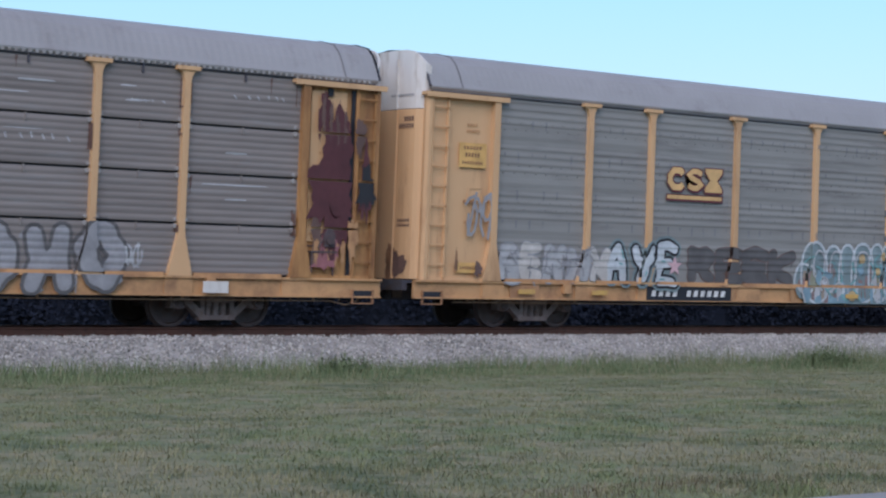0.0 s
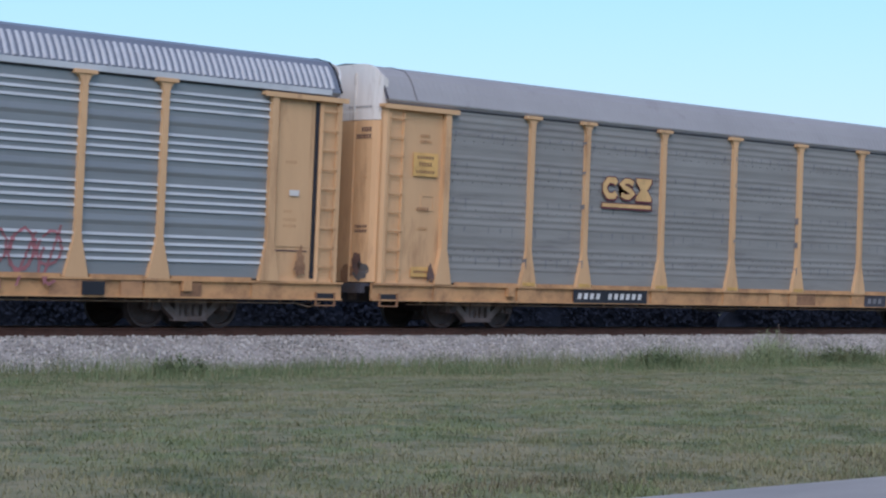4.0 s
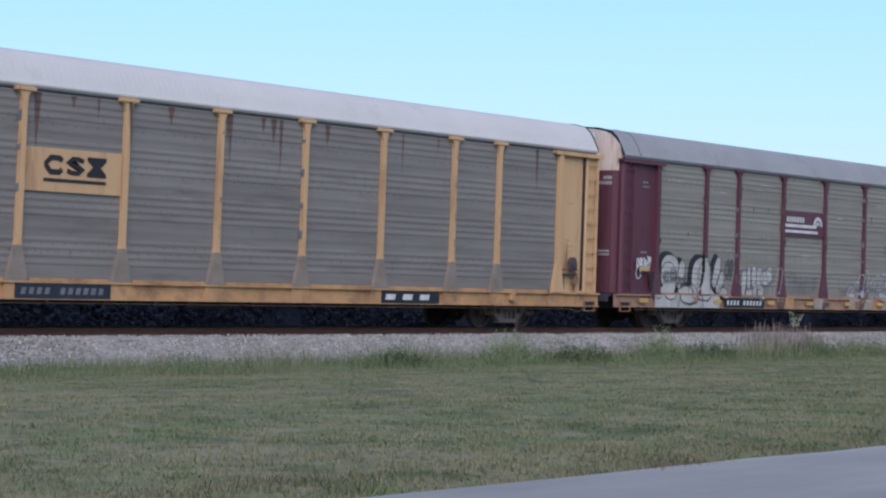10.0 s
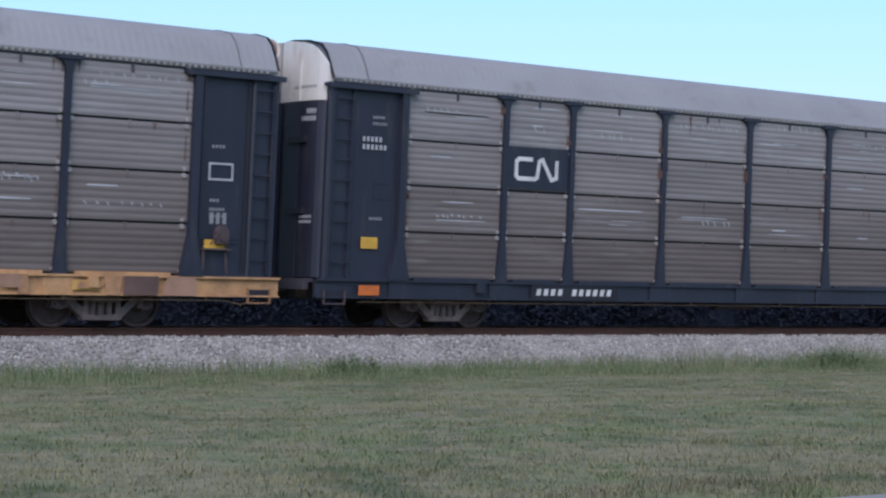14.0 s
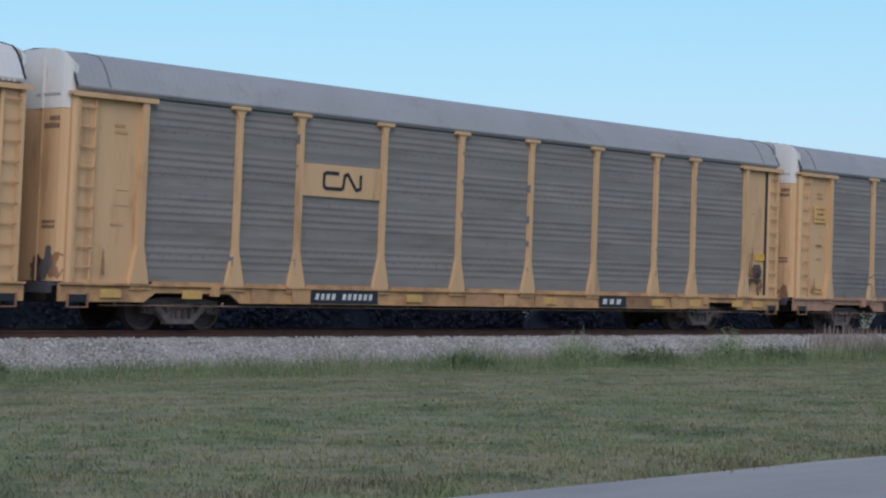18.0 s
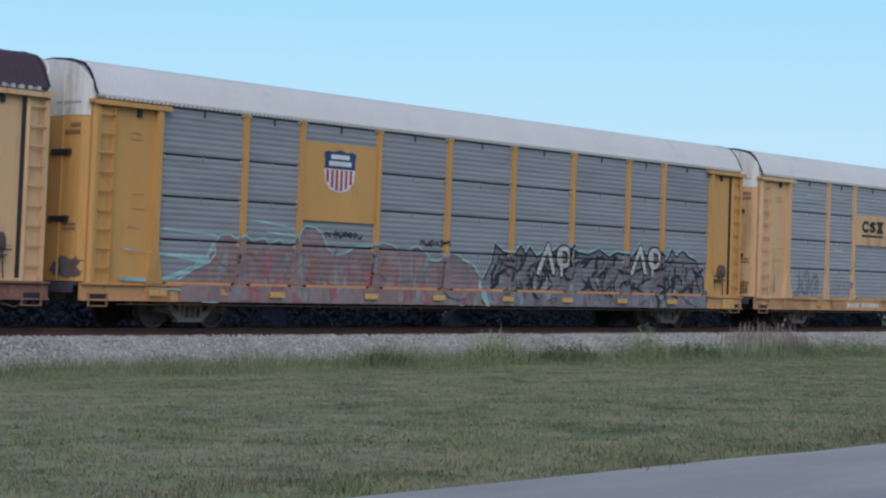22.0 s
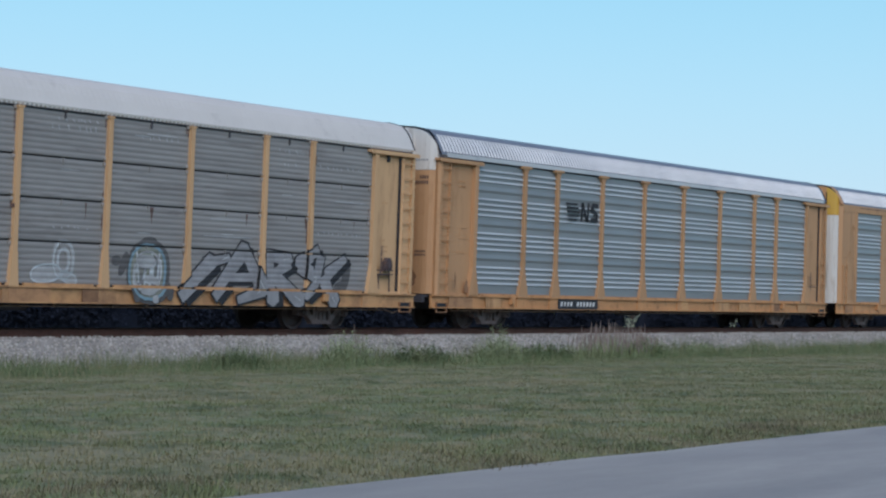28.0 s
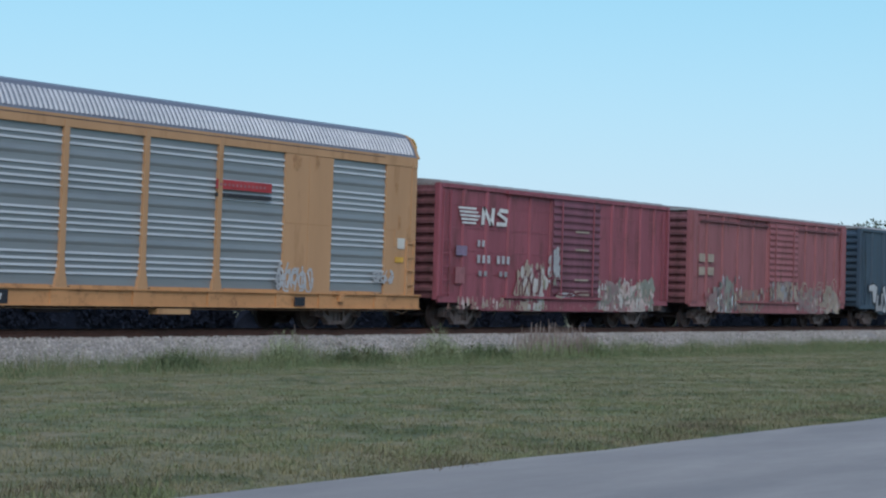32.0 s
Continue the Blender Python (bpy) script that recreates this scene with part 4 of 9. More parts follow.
def underbody(car, half, material, z0=0.45):
    def build():
        s = Shape()
        s.box(-half, half, -0.28, 0.28, z0 + 0.12, 1.0)
        s.box(-half + 0.3, half - 0.3, -1.40, 1.40, 0.90, 0.99)
        for k in range(9):
            x = -half * 0.86 + k * half * 0.215
            s.box(x - 0.06, x + 0.06, -1.38, 1.38, 0.70, 0.92)
        return s
    part("underframe", stored(("underframe", half), build, material), car)
    def gear():
        s = Shape()
        s.tube((-1.6, -0.7, 0.62), (-0.3, -0.7, 0.62), 0.19, 10)
        s.tube((0.4, -0.85, 0.66), (0.9, -0.85, 0.66), 0.13, 10)
        s.tube((-half * 0.7, -0.95, 0.55), (half * 0.7, -0.95, 0.55), 0.022, 5)
        s.box(2.1, 2.6, -1.1, -0.7, 0.55, 0.72)
        s.box(-4.3, -4.0, -1.25, -0.95, 0.52, 0.70)
        return s
    part("brake_gear", stored(("brake_gear", half), gear, M["underframe"]), car)

    def pipe():
        s = Shape().tube((-half * 0.93, -1.36, 0.545), (half * 0.93, -1.36, 0.545), 0.014, 6)
        for k in range(9):
            x = half * (-0.9 + 0.225 * k)
            s.box(x - 0.02, x + 0.02, -1.375, -1.345, 0.53, 0.63)
        for a, b in (((half * 0.93, -1.36, 0.545), (half * 0.96, -1.34, 0.47)), ((half * 0.96, -1.34, 0.47), (half * 0.985, -1.30, 0.56))):
            s.tube(a, b, 0.016, 6)
        return s
    if half > 10:
        part("running_pipe", stored(("running_pipe", half), pipe, M["pipe_tan"]), car)


# ---- marks, emblems and sprayed shapes on the sides ----
def plate(car, name, x0, x1, z0, z1, key, y=-1.63, label="", thick=0.012):
    return part(name, stored((name, round(x1 - x0, 3), round(z1 - z0, 3)), lambda: Shape().box(-(x1 - x0) / 2, (x1 - x0) / 2, -thick, 0, -(z1 - z0) / 2, (z1 - z0) / 2), M[key]), car, label, x=(x0 + x1) / 2, y=y, z=(z0 + z1) / 2)


def outline_part(car, name, polys, key, y, label=""):
    """Flat painted outlines, given as polygons in (x, z), a few millimetres thick."""
    s = Shape()
    for k, p in enumerate(polys):
        s.prism(p, "y", y - 0.004 - 0.003 * k / len(polys), y)
    return part(name, s.mesh(name, M[key]), car, label)


def emblem(car, polys, key, y, label):
    """An emblem of separate flat pieces; the first carries the others."""
    top = outline_part(car, "emblem", polys[:1], key, y, label)
    for p in polys[1:]:
        outline_part(top, "emblem_piece", [p], key, y)
    return top


def stencil(car, x, z, w, h, count, key="ink_white", y=-1.58, gap=None, slant=0.0):
    """A line of unreadable stencilled characters as plain bars."""
    polys = []
    u = w / count
    for k in range(count):
        if gap and k in gap:
            continue
        a = x + k * u
        polys.append([(a, z), (a + u * 0.56, z), (a + u * 0.56 + slant, z + h), (a + slant, z + h)])
    return tagged(outline_part(car, "stencil", polys, key, y), "", kind="stuff")


def number_board(car, x0, x1, key="black", ink="ink_white", z0=0.635, z1=0.955, count=11, gap=(4,)):
    plate(car, "number_board", x0, x1, z0, z1, key, -1.530, "dark panel with pale stencilled bars")
    stencil(car, x0 + 0.14, z0 + 0.09, x1 - x0 - 0.28, z1 - z0 - 0.18, count, ink, -1.544, gap, 0.03)


def blocks_logo(car, x, z, w, h, key, under=True, shadow=None, y=-1.52):
    """An emblem of an open ring, a doubly bent band and an hourglass over a bar."""
    t, u = h * 0.30, w / 3.2
    a, b = t / 2, u - t / 2
    lo, hi, m = z + t / 2, z + h - t / 2, z + h / 2

    def bands(grow):
        q = x
        c = u * 0.22
        ring = [band([(q + b + 0.02, hi - h * 0.14), (q + b - c * 0.5, hi), (q + a + c, hi), (q + a, hi - c), (q + a, lo + c), (q + a + c, lo), (q + b - c * 0.5, lo), (q + b + 0.02, lo + h * 0.14)], t * 0.86 + grow)]
        q = x + u * 1.1
        bent = [band([(q + b + 0.02, hi - h * 0.10), (q + b - c, hi), (q + a + c, hi), (q + a, hi - c * 0.7), (q + a + c * 0.6, m + 0.04), (q + b - c * 0.6, m - 0.04), (q + b, lo + c * 0.7), (q + b - c, lo), (q + a + c, lo), (q + a - 0.02, lo + h * 0.10)], t * 0.74 + grow)]
        q, g, c = x + u * 2.2, grow / 2, u * 0.30
        glass = [[(q - g, z - g), (q + u + g, z - g), (q + u + g, z + h * 0.17), (q + u - c + g, m), (q + u + g, z + h * 0.83), (q + u + g, z + h + g), (q - g, z + h + g), (q - g, z + h * 0.83), (q + c - g, m), (q - g, z + h * 0.17)]]
        bar = [[(x - g, z - h * 0.34 - g), (x + w + g, z - h * 0.34 - g), (x + w + g, z - h * 0.18 + g), (x - g, z - h * 0.18 + g)]]
        return [ring, bent, glass] + ([bar] if under else [])
    if shadow:
        for k, p in enumerate(bands(0.07)):
            outline_part(car, "emblem_edge", [[(px + 0.012, pz - 0.012) for px, pz in q] for q in p], shadow, y + 0.005 - 0.0005 * k, "dark edge of the emblem")
    top = None
    for p in bands(0.0):
        ob = outline_part(top or car, "emblem_piece" if top else "emblem", p, key, y, "" if top else "open ring, bent band and hourglass over a bar")
        top = top or ob


def stroke(points, w):
    """A band of width w along a polyline, as quads."""
    out = []
    for (ax, az), (bx, bz) in zip(points, points[1:]):
        dx, dz = bx - ax, bz - az
        n = math.hypot(dx, dz) or 1
        ex, ez = dx / n * w * 0.5, dz / n * w * 0.5
        px, pz = -dz / n * w / 2, dx / n * w / 2
        out.append([(ax - ex + px, az - ez + pz), (ax - ex - px, az - ez - pz), (bx + ex - px, bz + ez - pz), (bx + ex + px, bz + ez + pz)])
    return out


def band(points, w):
    """One outline of a band of width w along a polyline, mitred at its bends."""
    left, right = [], []
    for k, (x, z) in enumerate(points):
        ways = []
        for p, q in ((points[k - 1] if k else None, (x, z)), ((x, z), points[k + 1] if k < len(points) - 1 else None)):
            if p and q:
                n = math.hypot(q[0] - p[0], q[1] - p[1]) or 1
                ways.append((-(q[1] - p[1]) / n, (q[0] - p[0]) / n))
        nx, nz = sum(v[0] for v in ways) / len(ways), sum(v[1] for v in ways) / len(ways)
        n2 = max(0.35, nx * nx + nz * nz)
        left.append((x + nx / n2 * w / 2, z + nz / n2 * w / 2))
        right.append((x - nx / n2 * w / 2, z - nz / n2 * w / 2))
    return left + right[::-1]


def soft_stroke(points, w):
    """A band of width w along a polyline with round ends and joints."""
    out = []
    for (ax, az), (bx, bz) in zip(points, points[1:]):
        n = math.hypot(bx - ax, bz - az) or 1
        px, pz = -(bz - az) / n * w / 2, (bx - ax) / n * w / 2
        out.append([(ax + px, az + pz), (ax - px, az - pz), (bx - px, bz - pz), (bx + px, bz + pz)])
    for ax, az in points:
        out.append([(ax + w / 2 * math.cos(0.6283 * k), az + w / 2 * math.sin(0.6283 * k)) for k in range(10)])
    return out


def worm_logo(car, x, z, w, h, key, y):
    """An emblem of one bent band."""
    t = h * 0.22
    a = [band([(x + w * 0.40, z + h), (x + w * 0.06, z + h), (x, z + h * 0.88), (x, z + h * 0.12), (x + w * 0.06, z), (x + w * 0.46, z), (x + w * 0.52, z + h * 0.1), (x + w * 0.56, z + h * 0.9), (x + w * 0.64, z + h), (x + w * 0.88, z), (x + w, z + h * 0.1), (x + w, z + h)], t)]
    outline_part(car, "emblem", a, key, y, "bent white band emblem")


def shield_logo(car, x, z, w, h, y, top="ink_navy", low="ink_white", stripes="ink_red"):
    """A shield emblem with a coloured head and an upright-striped foot."""
    body = [(x, z + h * 0.55), (x + w * 0.04, z + h * 0.25), (x + w * 0.22, z + h * 0.06), (x + w * 0.5, z), (x + w * 0.78, z + h * 0.06), (x + w * 0.96, z + h * 0.25), (x + w, z + h * 0.55)]
    head = [(x, z + h * 0.55), (x + w, z + h * 0.55), (x + w * 0.98, z + h * 0.72), (x + w * 1.02, z + h * 0.92), (x + w * 0.9, z + h * 0.96), (x + w * 0.7, z + h * 0.94), (x + w * 0.5, z + h), (x + w * 0.3, z + h * 0.94), (x + w * 0.1, z + h * 0.96), (x - w * 0.02, z + h * 0.92), (x + w * 0.02, z + h * 0.72)]
    outline_part(car, "shield_foot", [body], low, y)
    outline_part(car, "shield_head", [head], top, y)
    if stripes:
        st = []
        for k in range(6):
            a = x + w * (0.07 + 0.15 * k)
            e = z + h * (0.05 + 0.30 * abs(2 * (a + w * 0.04 - x) / w - 1) ** 2)
            st.append([(a, e), (a + w * 0.075, e), (a + w * 0.075, z + h * 0.53), (a, z + h * 0.53)])
        for p in st:
            outline_part(car, "shield_stripe", [p], stripes, y - 0.006)
    for p in [[(x + w * 0.2, z + h * 0.78), (x + w * 0.8, z + h * 0.78), (x + w * 0.8, z + h * 0.88), (x + w * 0.2, z + h * 0.88)], [(x + w * 0.14, z + h * 0.62), (x + w * 0.86, z + h * 0.62), (x + w * 0.86, z + h * 0.73), (x + w * 0.14, z + h * 0.73)]]:
        outline_part(car, "shield_bar", [p], "ink_white" if top != "ink_white" else "ink_navy", y - 0.006)


def horse_logo(car, x, z, w, h, y, key="ink_black"):
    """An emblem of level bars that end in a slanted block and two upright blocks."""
    bars = [[(x + w * 0.02 * (5 - k), z + h * (0.12 + 0.18 * k)), (x + w * (0.42 - 0.04 * abs(k - 2)), z + h * (0.12 + 0.18 * k)), (x + w * (0.44 - 0.04 * abs(k - 2)), z + h * (0.22 + 0.18 * k)), (x + w * 0.02 * (5 - k), z + h * (0.22 + 0.18 * k))] for k in range(5)]
    lo, hi = z + h * 0.12, z + h
    bars += [[(x + w * p, q) for p, q in k] for k in (
        ((0.45, lo), (0.51, lo), (0.53, hi), (0.47, hi)), ((0.47, hi), (0.53, hi), (0.68, lo), (0.61, lo)), ((0.63, lo), (0.69, lo), (0.71, hi), (0.65, hi)))]
    bars.append(band([(x + w * p, lo + (hi - lo) * q) for p, q in ((0.97, 0.88), (0.82, 0.90), (0.78, 0.70), (0.94, 0.40), (0.93, 0.12), (0.75, 0.10))], h * 0.20))
    emblem(car, bars, key, y, "level bars with block shapes emblem")


def clip(poly, axis, limit, keep):
    """The part of a polygon on one side of a line across x (axis 0) or z (axis 1)."""
    out = []
    for p, q in zip(poly, poly[1:] + poly[:1]):
        a, b = (p[axis] - limit) * keep, (q[axis] - limit) * keep
        if a >= 0:
            out.append(p)
        if a * b < 0:
            t = a / (a - b)
            out.append((p[0] + t * (q[0] - p[0]), p[1] + t * (q[1] - p[1])))
    return out


STYLE = {}  # how a car's side is made: kind of sheet, flared posts or not


def side_levels(kind):
    return [(1.04, 1.965), (2.01, 2.925), (2.97, 3.855), (3.90, HIGH)] if kind == "rows" else [(1.04, HIGH)]


def side_bands(kind):
    """Height bands of a side with the outward reach at their ends, from the sill up."""
    bands = [(0.60, 0.995, 0.115, 0.115)]
    for z0, z1 in side_levels(kind):
        pr = sheet_profile(kind, z0, z1)
        bands += [(a[1], b[1], a[0], b[0]) for a, b in zip(pr, pr[1:]) if b[1] - a[1] > 1e-4]
    return bands


def painted(car, name, polys, key, lift, label=""):
    """Paint that follows the ribs, posts and sill of a car's near side."""
    owner = car
    while owner.parent:
        owner = owner.parent
    kind, flare = STYLE.get(owner.name, ("flat", False))
    s = Shape()

    def put(p, y0, z0, y1, z1):
        if len(p) > 2:
            i = len(s.v)
            s.v += [(x, y0 + (y1 - y0) * (z - z0) / (z1 - z0), z) for x, z in p]
            s.f.append(tuple(range(i, i + len(p))))
    for n, poly in enumerate(polys):
        e = lift + 0.004 * n / len(polys)
        area = sum(p[0] * q[1] - q[0] * p[1] for p, q in zip(poly, poly[1:] + poly[:1]))
        poly = clip(list(poly) if area > 0 else list(poly)[::-1], 1, 0.59, 1)
        if len(poly) < 3:
            continue
        lo, hi = min(p[1] for p in poly), max(p[1] for p in poly)
        left, right = min(p[0] for p in poly), max(p[0] for p in poly)
        if kind == "flat":
            for xa, xb, reach in flare or [(-99, 99, 1.530)]:
                put(clip(clip(poly, 0, xa, 1), 0, xb, -1), -reach - e, lo, -reach - e, hi + 1e-6)
            continue
        for z0, z1, o0, o1 in side_bands(kind):
            if z1 <= lo or z0 >= hi:
                continue
            band = clip(clip(poly, 1, z0, 1), 1, z1, -1)
            if len(band) < 3:
                continue
            if z0 >= 1.0:
                zm = (z0 + z1) / 2
                shaft, foot = post_widths(flare)
                half = shaft + 0.02 + max(0.0, (1.75 - zm) / 0.77) * (foot - shaft)
                cuts = [x for x in POSTS + [-RIM, RIM] if left - 0.5 < x < right + 0.5]
                for x in cuts:
                    on = clip(clip(band, 0, x - half, 1), 0, x + half, -1)
                    front = FACE - POST_OUT - 0.002 - e
                    put(on, front, z0, front, z1)
                    for side in (x - half, x + half):  # the post's flanks
                        zs = [p[1] for p in on if abs(p[0] - side) < 1e-5]
                        if len(zs) > 1 and max(zs) - min(zs) > 0.004:
                            i = len(s.v)
                            s.v += [(side, front, min(zs)), (side, FACE - o0 - e, min(zs)), (side, FACE - o1 - e, max(zs)), (side, front, max(zs))]
                            s.f.append((i, i + 1, i + 2, i + 3))
                free = -99.0
                for x in cuts + [99.0]:
                    piece = clip(clip(band, 0, free, 1), 0, x - half, -1) if x < 90 else clip(band, 0, free, 1)
                    if len(piece) > 2:
                        mid = sum(p[0] for p in piece) / len(piece)
                        r0, r1 = (o0, o1) if abs(mid) < RIM else (0.10, 0.10)
                        put(piece, FACE - r0 - e, z0, FACE - r1 - e, z1)
                    free = x + half
            else:
                put(band, FACE - o0 - e, z0, FACE - o1 - e, z1)
    if not s.v:
        s.box(0, 0.01, -1.2, -1.19, 1.2, 1.21)
    me = bpy.data.meshes.new(name)
    me.from_pydata(s.v, [], s.f)
    me.materials.append(M[key])
    return part(name, me, car, label)


def blotch(car, x, z, w, h, key, seed, lift=0.02, name="rust_patch", label=""):
    """An uneven stain with ragged edges."""
    random.seed(seed)
    pts = []
    p, q = random.uniform(0, 6.28), random.uniform(0, 6.28)
    for k in range(44):
        a = 2 * math.pi * k / 44
        r = 0.72 + 0.14 * math.sin(3 * a + p) + 0.10 * math.sin(7 * a + q) + 0.16 * random.random()
        if math.sin(a) < -0.3 and random.random() < 0.35:
            r *= random.uniform(1.1, 1.5)  # runs
        pts.append((x + w / 2 * r * math.cos(a), z + h / 2 * r * math.sin(a)))
    tris = [[(x, z), pts[k], pts[(k + 1) % 44]] for k in range(44)]
    return tagged(painted(car, name, tris, key, lift), label, kind="stuff")


def drips(car, seed, key="ink_rust", count=14, z1=4.88):
    """Rust runs that start under the eaves and thin out downwards."""
    random.seed(seed)
    polys = []
    for _ in range(count):
        x, w, h = random.uniform(-11, 11), random.uniform(0.05, 0.22), random.uniform(0.25, 1.3)
        polys.append([(x - w / 2, z1), (x - w * 0.2, z1 - h * 0.6), (x, z1 - h), (x + w * 0.3, z1 - h * 0.5), (x + w / 2, z1)])
    tagged(painted(car, "rust_run", polys, key, 0.0025), "faint rust runs below the eaves", kind="stuff")


def scuffs(car, seed, count=26, key="ink_grey"):
    """Pale rubbed marks on the upper sheets: level streaks and rows of slanting dashes."""
    random.seed(seed)
    polys = []
    for n in range(count // 2):
        k = n % (len(EDGES) - 1)
        x0, x1 = EDGES[k] + 0.22, EDGES[k + 1] - 0.22
        z = random.choice((random.uniform(3.25, 3.75), random.uniform(4.15, 4.75), random.uniform(4.15, 4.75), random.uniform(2.2, 2.8)))
        x = random.uniform(x0, x0 + 0.5 * (x1 - x0))
        if random.random() < 0.72:  # one long rubbed rib
            w = random.uniform(0.25, 0.95) * (x1 - x)
            d = random.uniform(0.010, 0.032)
            polys.append([(x, z), (x + w * 0.5, z - 0.006), (x + w, z + 0.004), (x + w * 0.93, z + d), (x + w * 0.4, z + d * 1.2), (x + 0.03, z + d)])
        else:
            d = random.uniform(0.05, 0.12)
            while x < x1 - 0.14:
                w = random.uniform(0.05, 0.13)
                lift = random.uniform(-0.02, 0.02)
                polys.append([(x, z + d + lift), (x + w * 0.5, z + lift), (x + w * 0.5 + 0.03, z + lift + 0.012), (x + 0.04, z + d + lift + 0.01)])
                x += w + random.uniform(0.02, 0.22)
                if random.random() < 0.07:
                    break
    tagged(painted(car, "scuff_mark", polys, key, 0.003), "pale rubbed marks on the sheets", kind="stuff")


def post_rust(car, seed, key="ink_stain", odds=0.7):
    """Thin uneven rust lines down both edges of the posts, and a few short runs below the seams."""
    random.seed(seed)
    polys = []
    for a in POSTS + [-RIM, RIM]:
        for e in (-1, 1):
            z = 1.8
            while z < 4.7:
                h = random.uniform(0.15, 0.6)
                if random.random() < odds:
                    x, w = a + e * 0.105, random.uniform(0.012, 0.03)
                    polys.append([(x - w, z), (x + w, z + 0.02), (x + w * 0.6, z + h), (x - w * 0.7, z + h - 0.03)])
                z += h + random.uniform(0.05, 0.4)
    for _ in range(14):
        x, z = random.uniform(-11, 11), random.choice((2.90, 3.84, 4.88))
        w, h = random.uniform(0.02, 0.07), random.uniform(0.15, 0.5)
        polys.append([(x - w, z), (x - w * 0.3, z - h * 0.6), (x, z - h), (x + w * 0.4, z - h * 0.5), (x + w, z)])
    tagged(painted(car, "rust_run", polys, key, 0.0028), "thin rust lines beside the posts", kind="stuff")


def sprayed(car, x0, x1, z0, z1, fills, line, seed, letters=6, halo=None, y=-1.655, wild=0.25):
    """A sprayed piece: crowded unreadable shapes built of fat strokes, each with a dark line round it."""
    random.seed(seed)
    letters = max(2, round(letters * 1.25))
    u = (x1 - x0) / letters
    hgt = z1 - z0
    fat = min(0.34 * u, 0.24 * hgt, 0.34)
    halos, lines, inner, fill_polys = [], [], [], {}
    for k in range(letters):
        cx, cz = x0 + u * (k + 0.5), (z0 + z1) / 2 + random.uniform(-0.05, 0.05) * hgt
        gx = [cx - u * 0.36, cx + random.uniform(-0.08, 0.08) * u, cx + u * 0.36]
        gz = [cz - hgt * 0.40, cz + random.uniform(-0.08, 0.08) * hgt, cz + hgt * 0.40]
        lean = random.uniform(-0.05, 0.22)

        def pt(i, j):
            return (gx[i] + lean * (gz[j] - cz) + random.uniform(-0.06, 0.06) * u, gz[j] + random.uniform(-0.05, 0.05) * hgt)
        # a wandering fat line through the cell, with a spur
        i, j = random.choice((0, 2)), random.choice((0, 1, 2))
        line_pts = [pt(i, j)]
        for _ in range(random.choice((3, 4, 4))):
            while True:
                ni, nj = random.randrange(3), random.randrange(3)
                if (ni, nj) != (i, j) and abs(ni - i) + abs(nj - j) < 4:
                    break
            i, j = ni, nj
            line_pts.append(pt(i, j))
        runs = [line_pts, [line_pts[1], (line_pts[1][0] + random.uniform(-0.3, 0.3) * u, cz + random.choice((-1, 1)) * hgt * random.uniform(0.3, 0.5))]]
        w = fat * random.uniform(0.85, 1.2)
        key = fills[k % len(fills)]
        for r in runs:
            if halo:
                halos += stroke(r, w + 0.26)
            lines += stroke(r, w + 0.10)
            fill_polys.setdefault(key, []).extend(stroke(r, w))
        for _ in range(3):
            a = pt(random.choice((0, 1, 2)), random.choice((0, 1)))
            b = (a[0] + random.uniform(-0.25, 0.25) * u, a[1] + random.uniform(0.1, 0.5) * hgt)
            inner += stroke([a, b], random.uniform(0.015, 0.04))
    top = tagged(painted(car, "graffiti", lines, line, 0.010), "sprayed graffiti of crowded outlined shapes", kind="stuff")
    if halo:
        painted(top, "graffiti_halo", halos, halo, 0.004)
    d = 0
    for key, polys in fill_polys.items():
        d += 1
        tagged(painted(top, "graffiti_fill", polys, key, 0.012 + 0.005 * d), "", kind="stuff")
    tagged(painted(top, "graffiti_linework", inner, line, 0.034), "", kind="stuff")
    return top


def scrawl(car, x0, x1, z0, z1, key, seed, letters=5, width=0.05, y=-1.655):
    """A thin sprayed tag: loops and slashes in one colour."""
    random.seed(seed)
    polys = []
    u = (x1 - x0) / letters
    for k in range(letters):
        cx = x0 + u * (k + 0.5)
        for _ in range(random.choice((2, 3))):
            pts = []
            a0, da = random.uniform(0, 6.28), random.choice((-1, 1)) * random.uniform(0.5, 0.9)
            rx, rz = u * random.uniform(0.25, 0.55), (z1 - z0) * random.uniform(0.22, 0.48)
            cz = (z0 + z1) / 2 + random.uniform(-0.15, 0.15) * (z1 - z0)
            for j in range(random.choice((5, 6, 8))):
                pts.append((cx + rx * math.cos(a0 + da * j) + 0.1 * rz * math.sin(a0 + da * j), cz + rz * math.sin(a0 + da * j)))
            polys += stroke(pts, width)
        polys += stroke([(cx + random.uniform(-0.3, 0.3) * u, z0 + random.uniform(0, 0.15)), (cx + random.uniform(-0.3, 0.5) * u, z1 - random.uniform(0, 0.15))], width)
    tagged(painted(car, "graffiti_tag", polys, key, 0.012 if y > -1.656 else 0.02), "thin sprayed tag", kind="stuff")


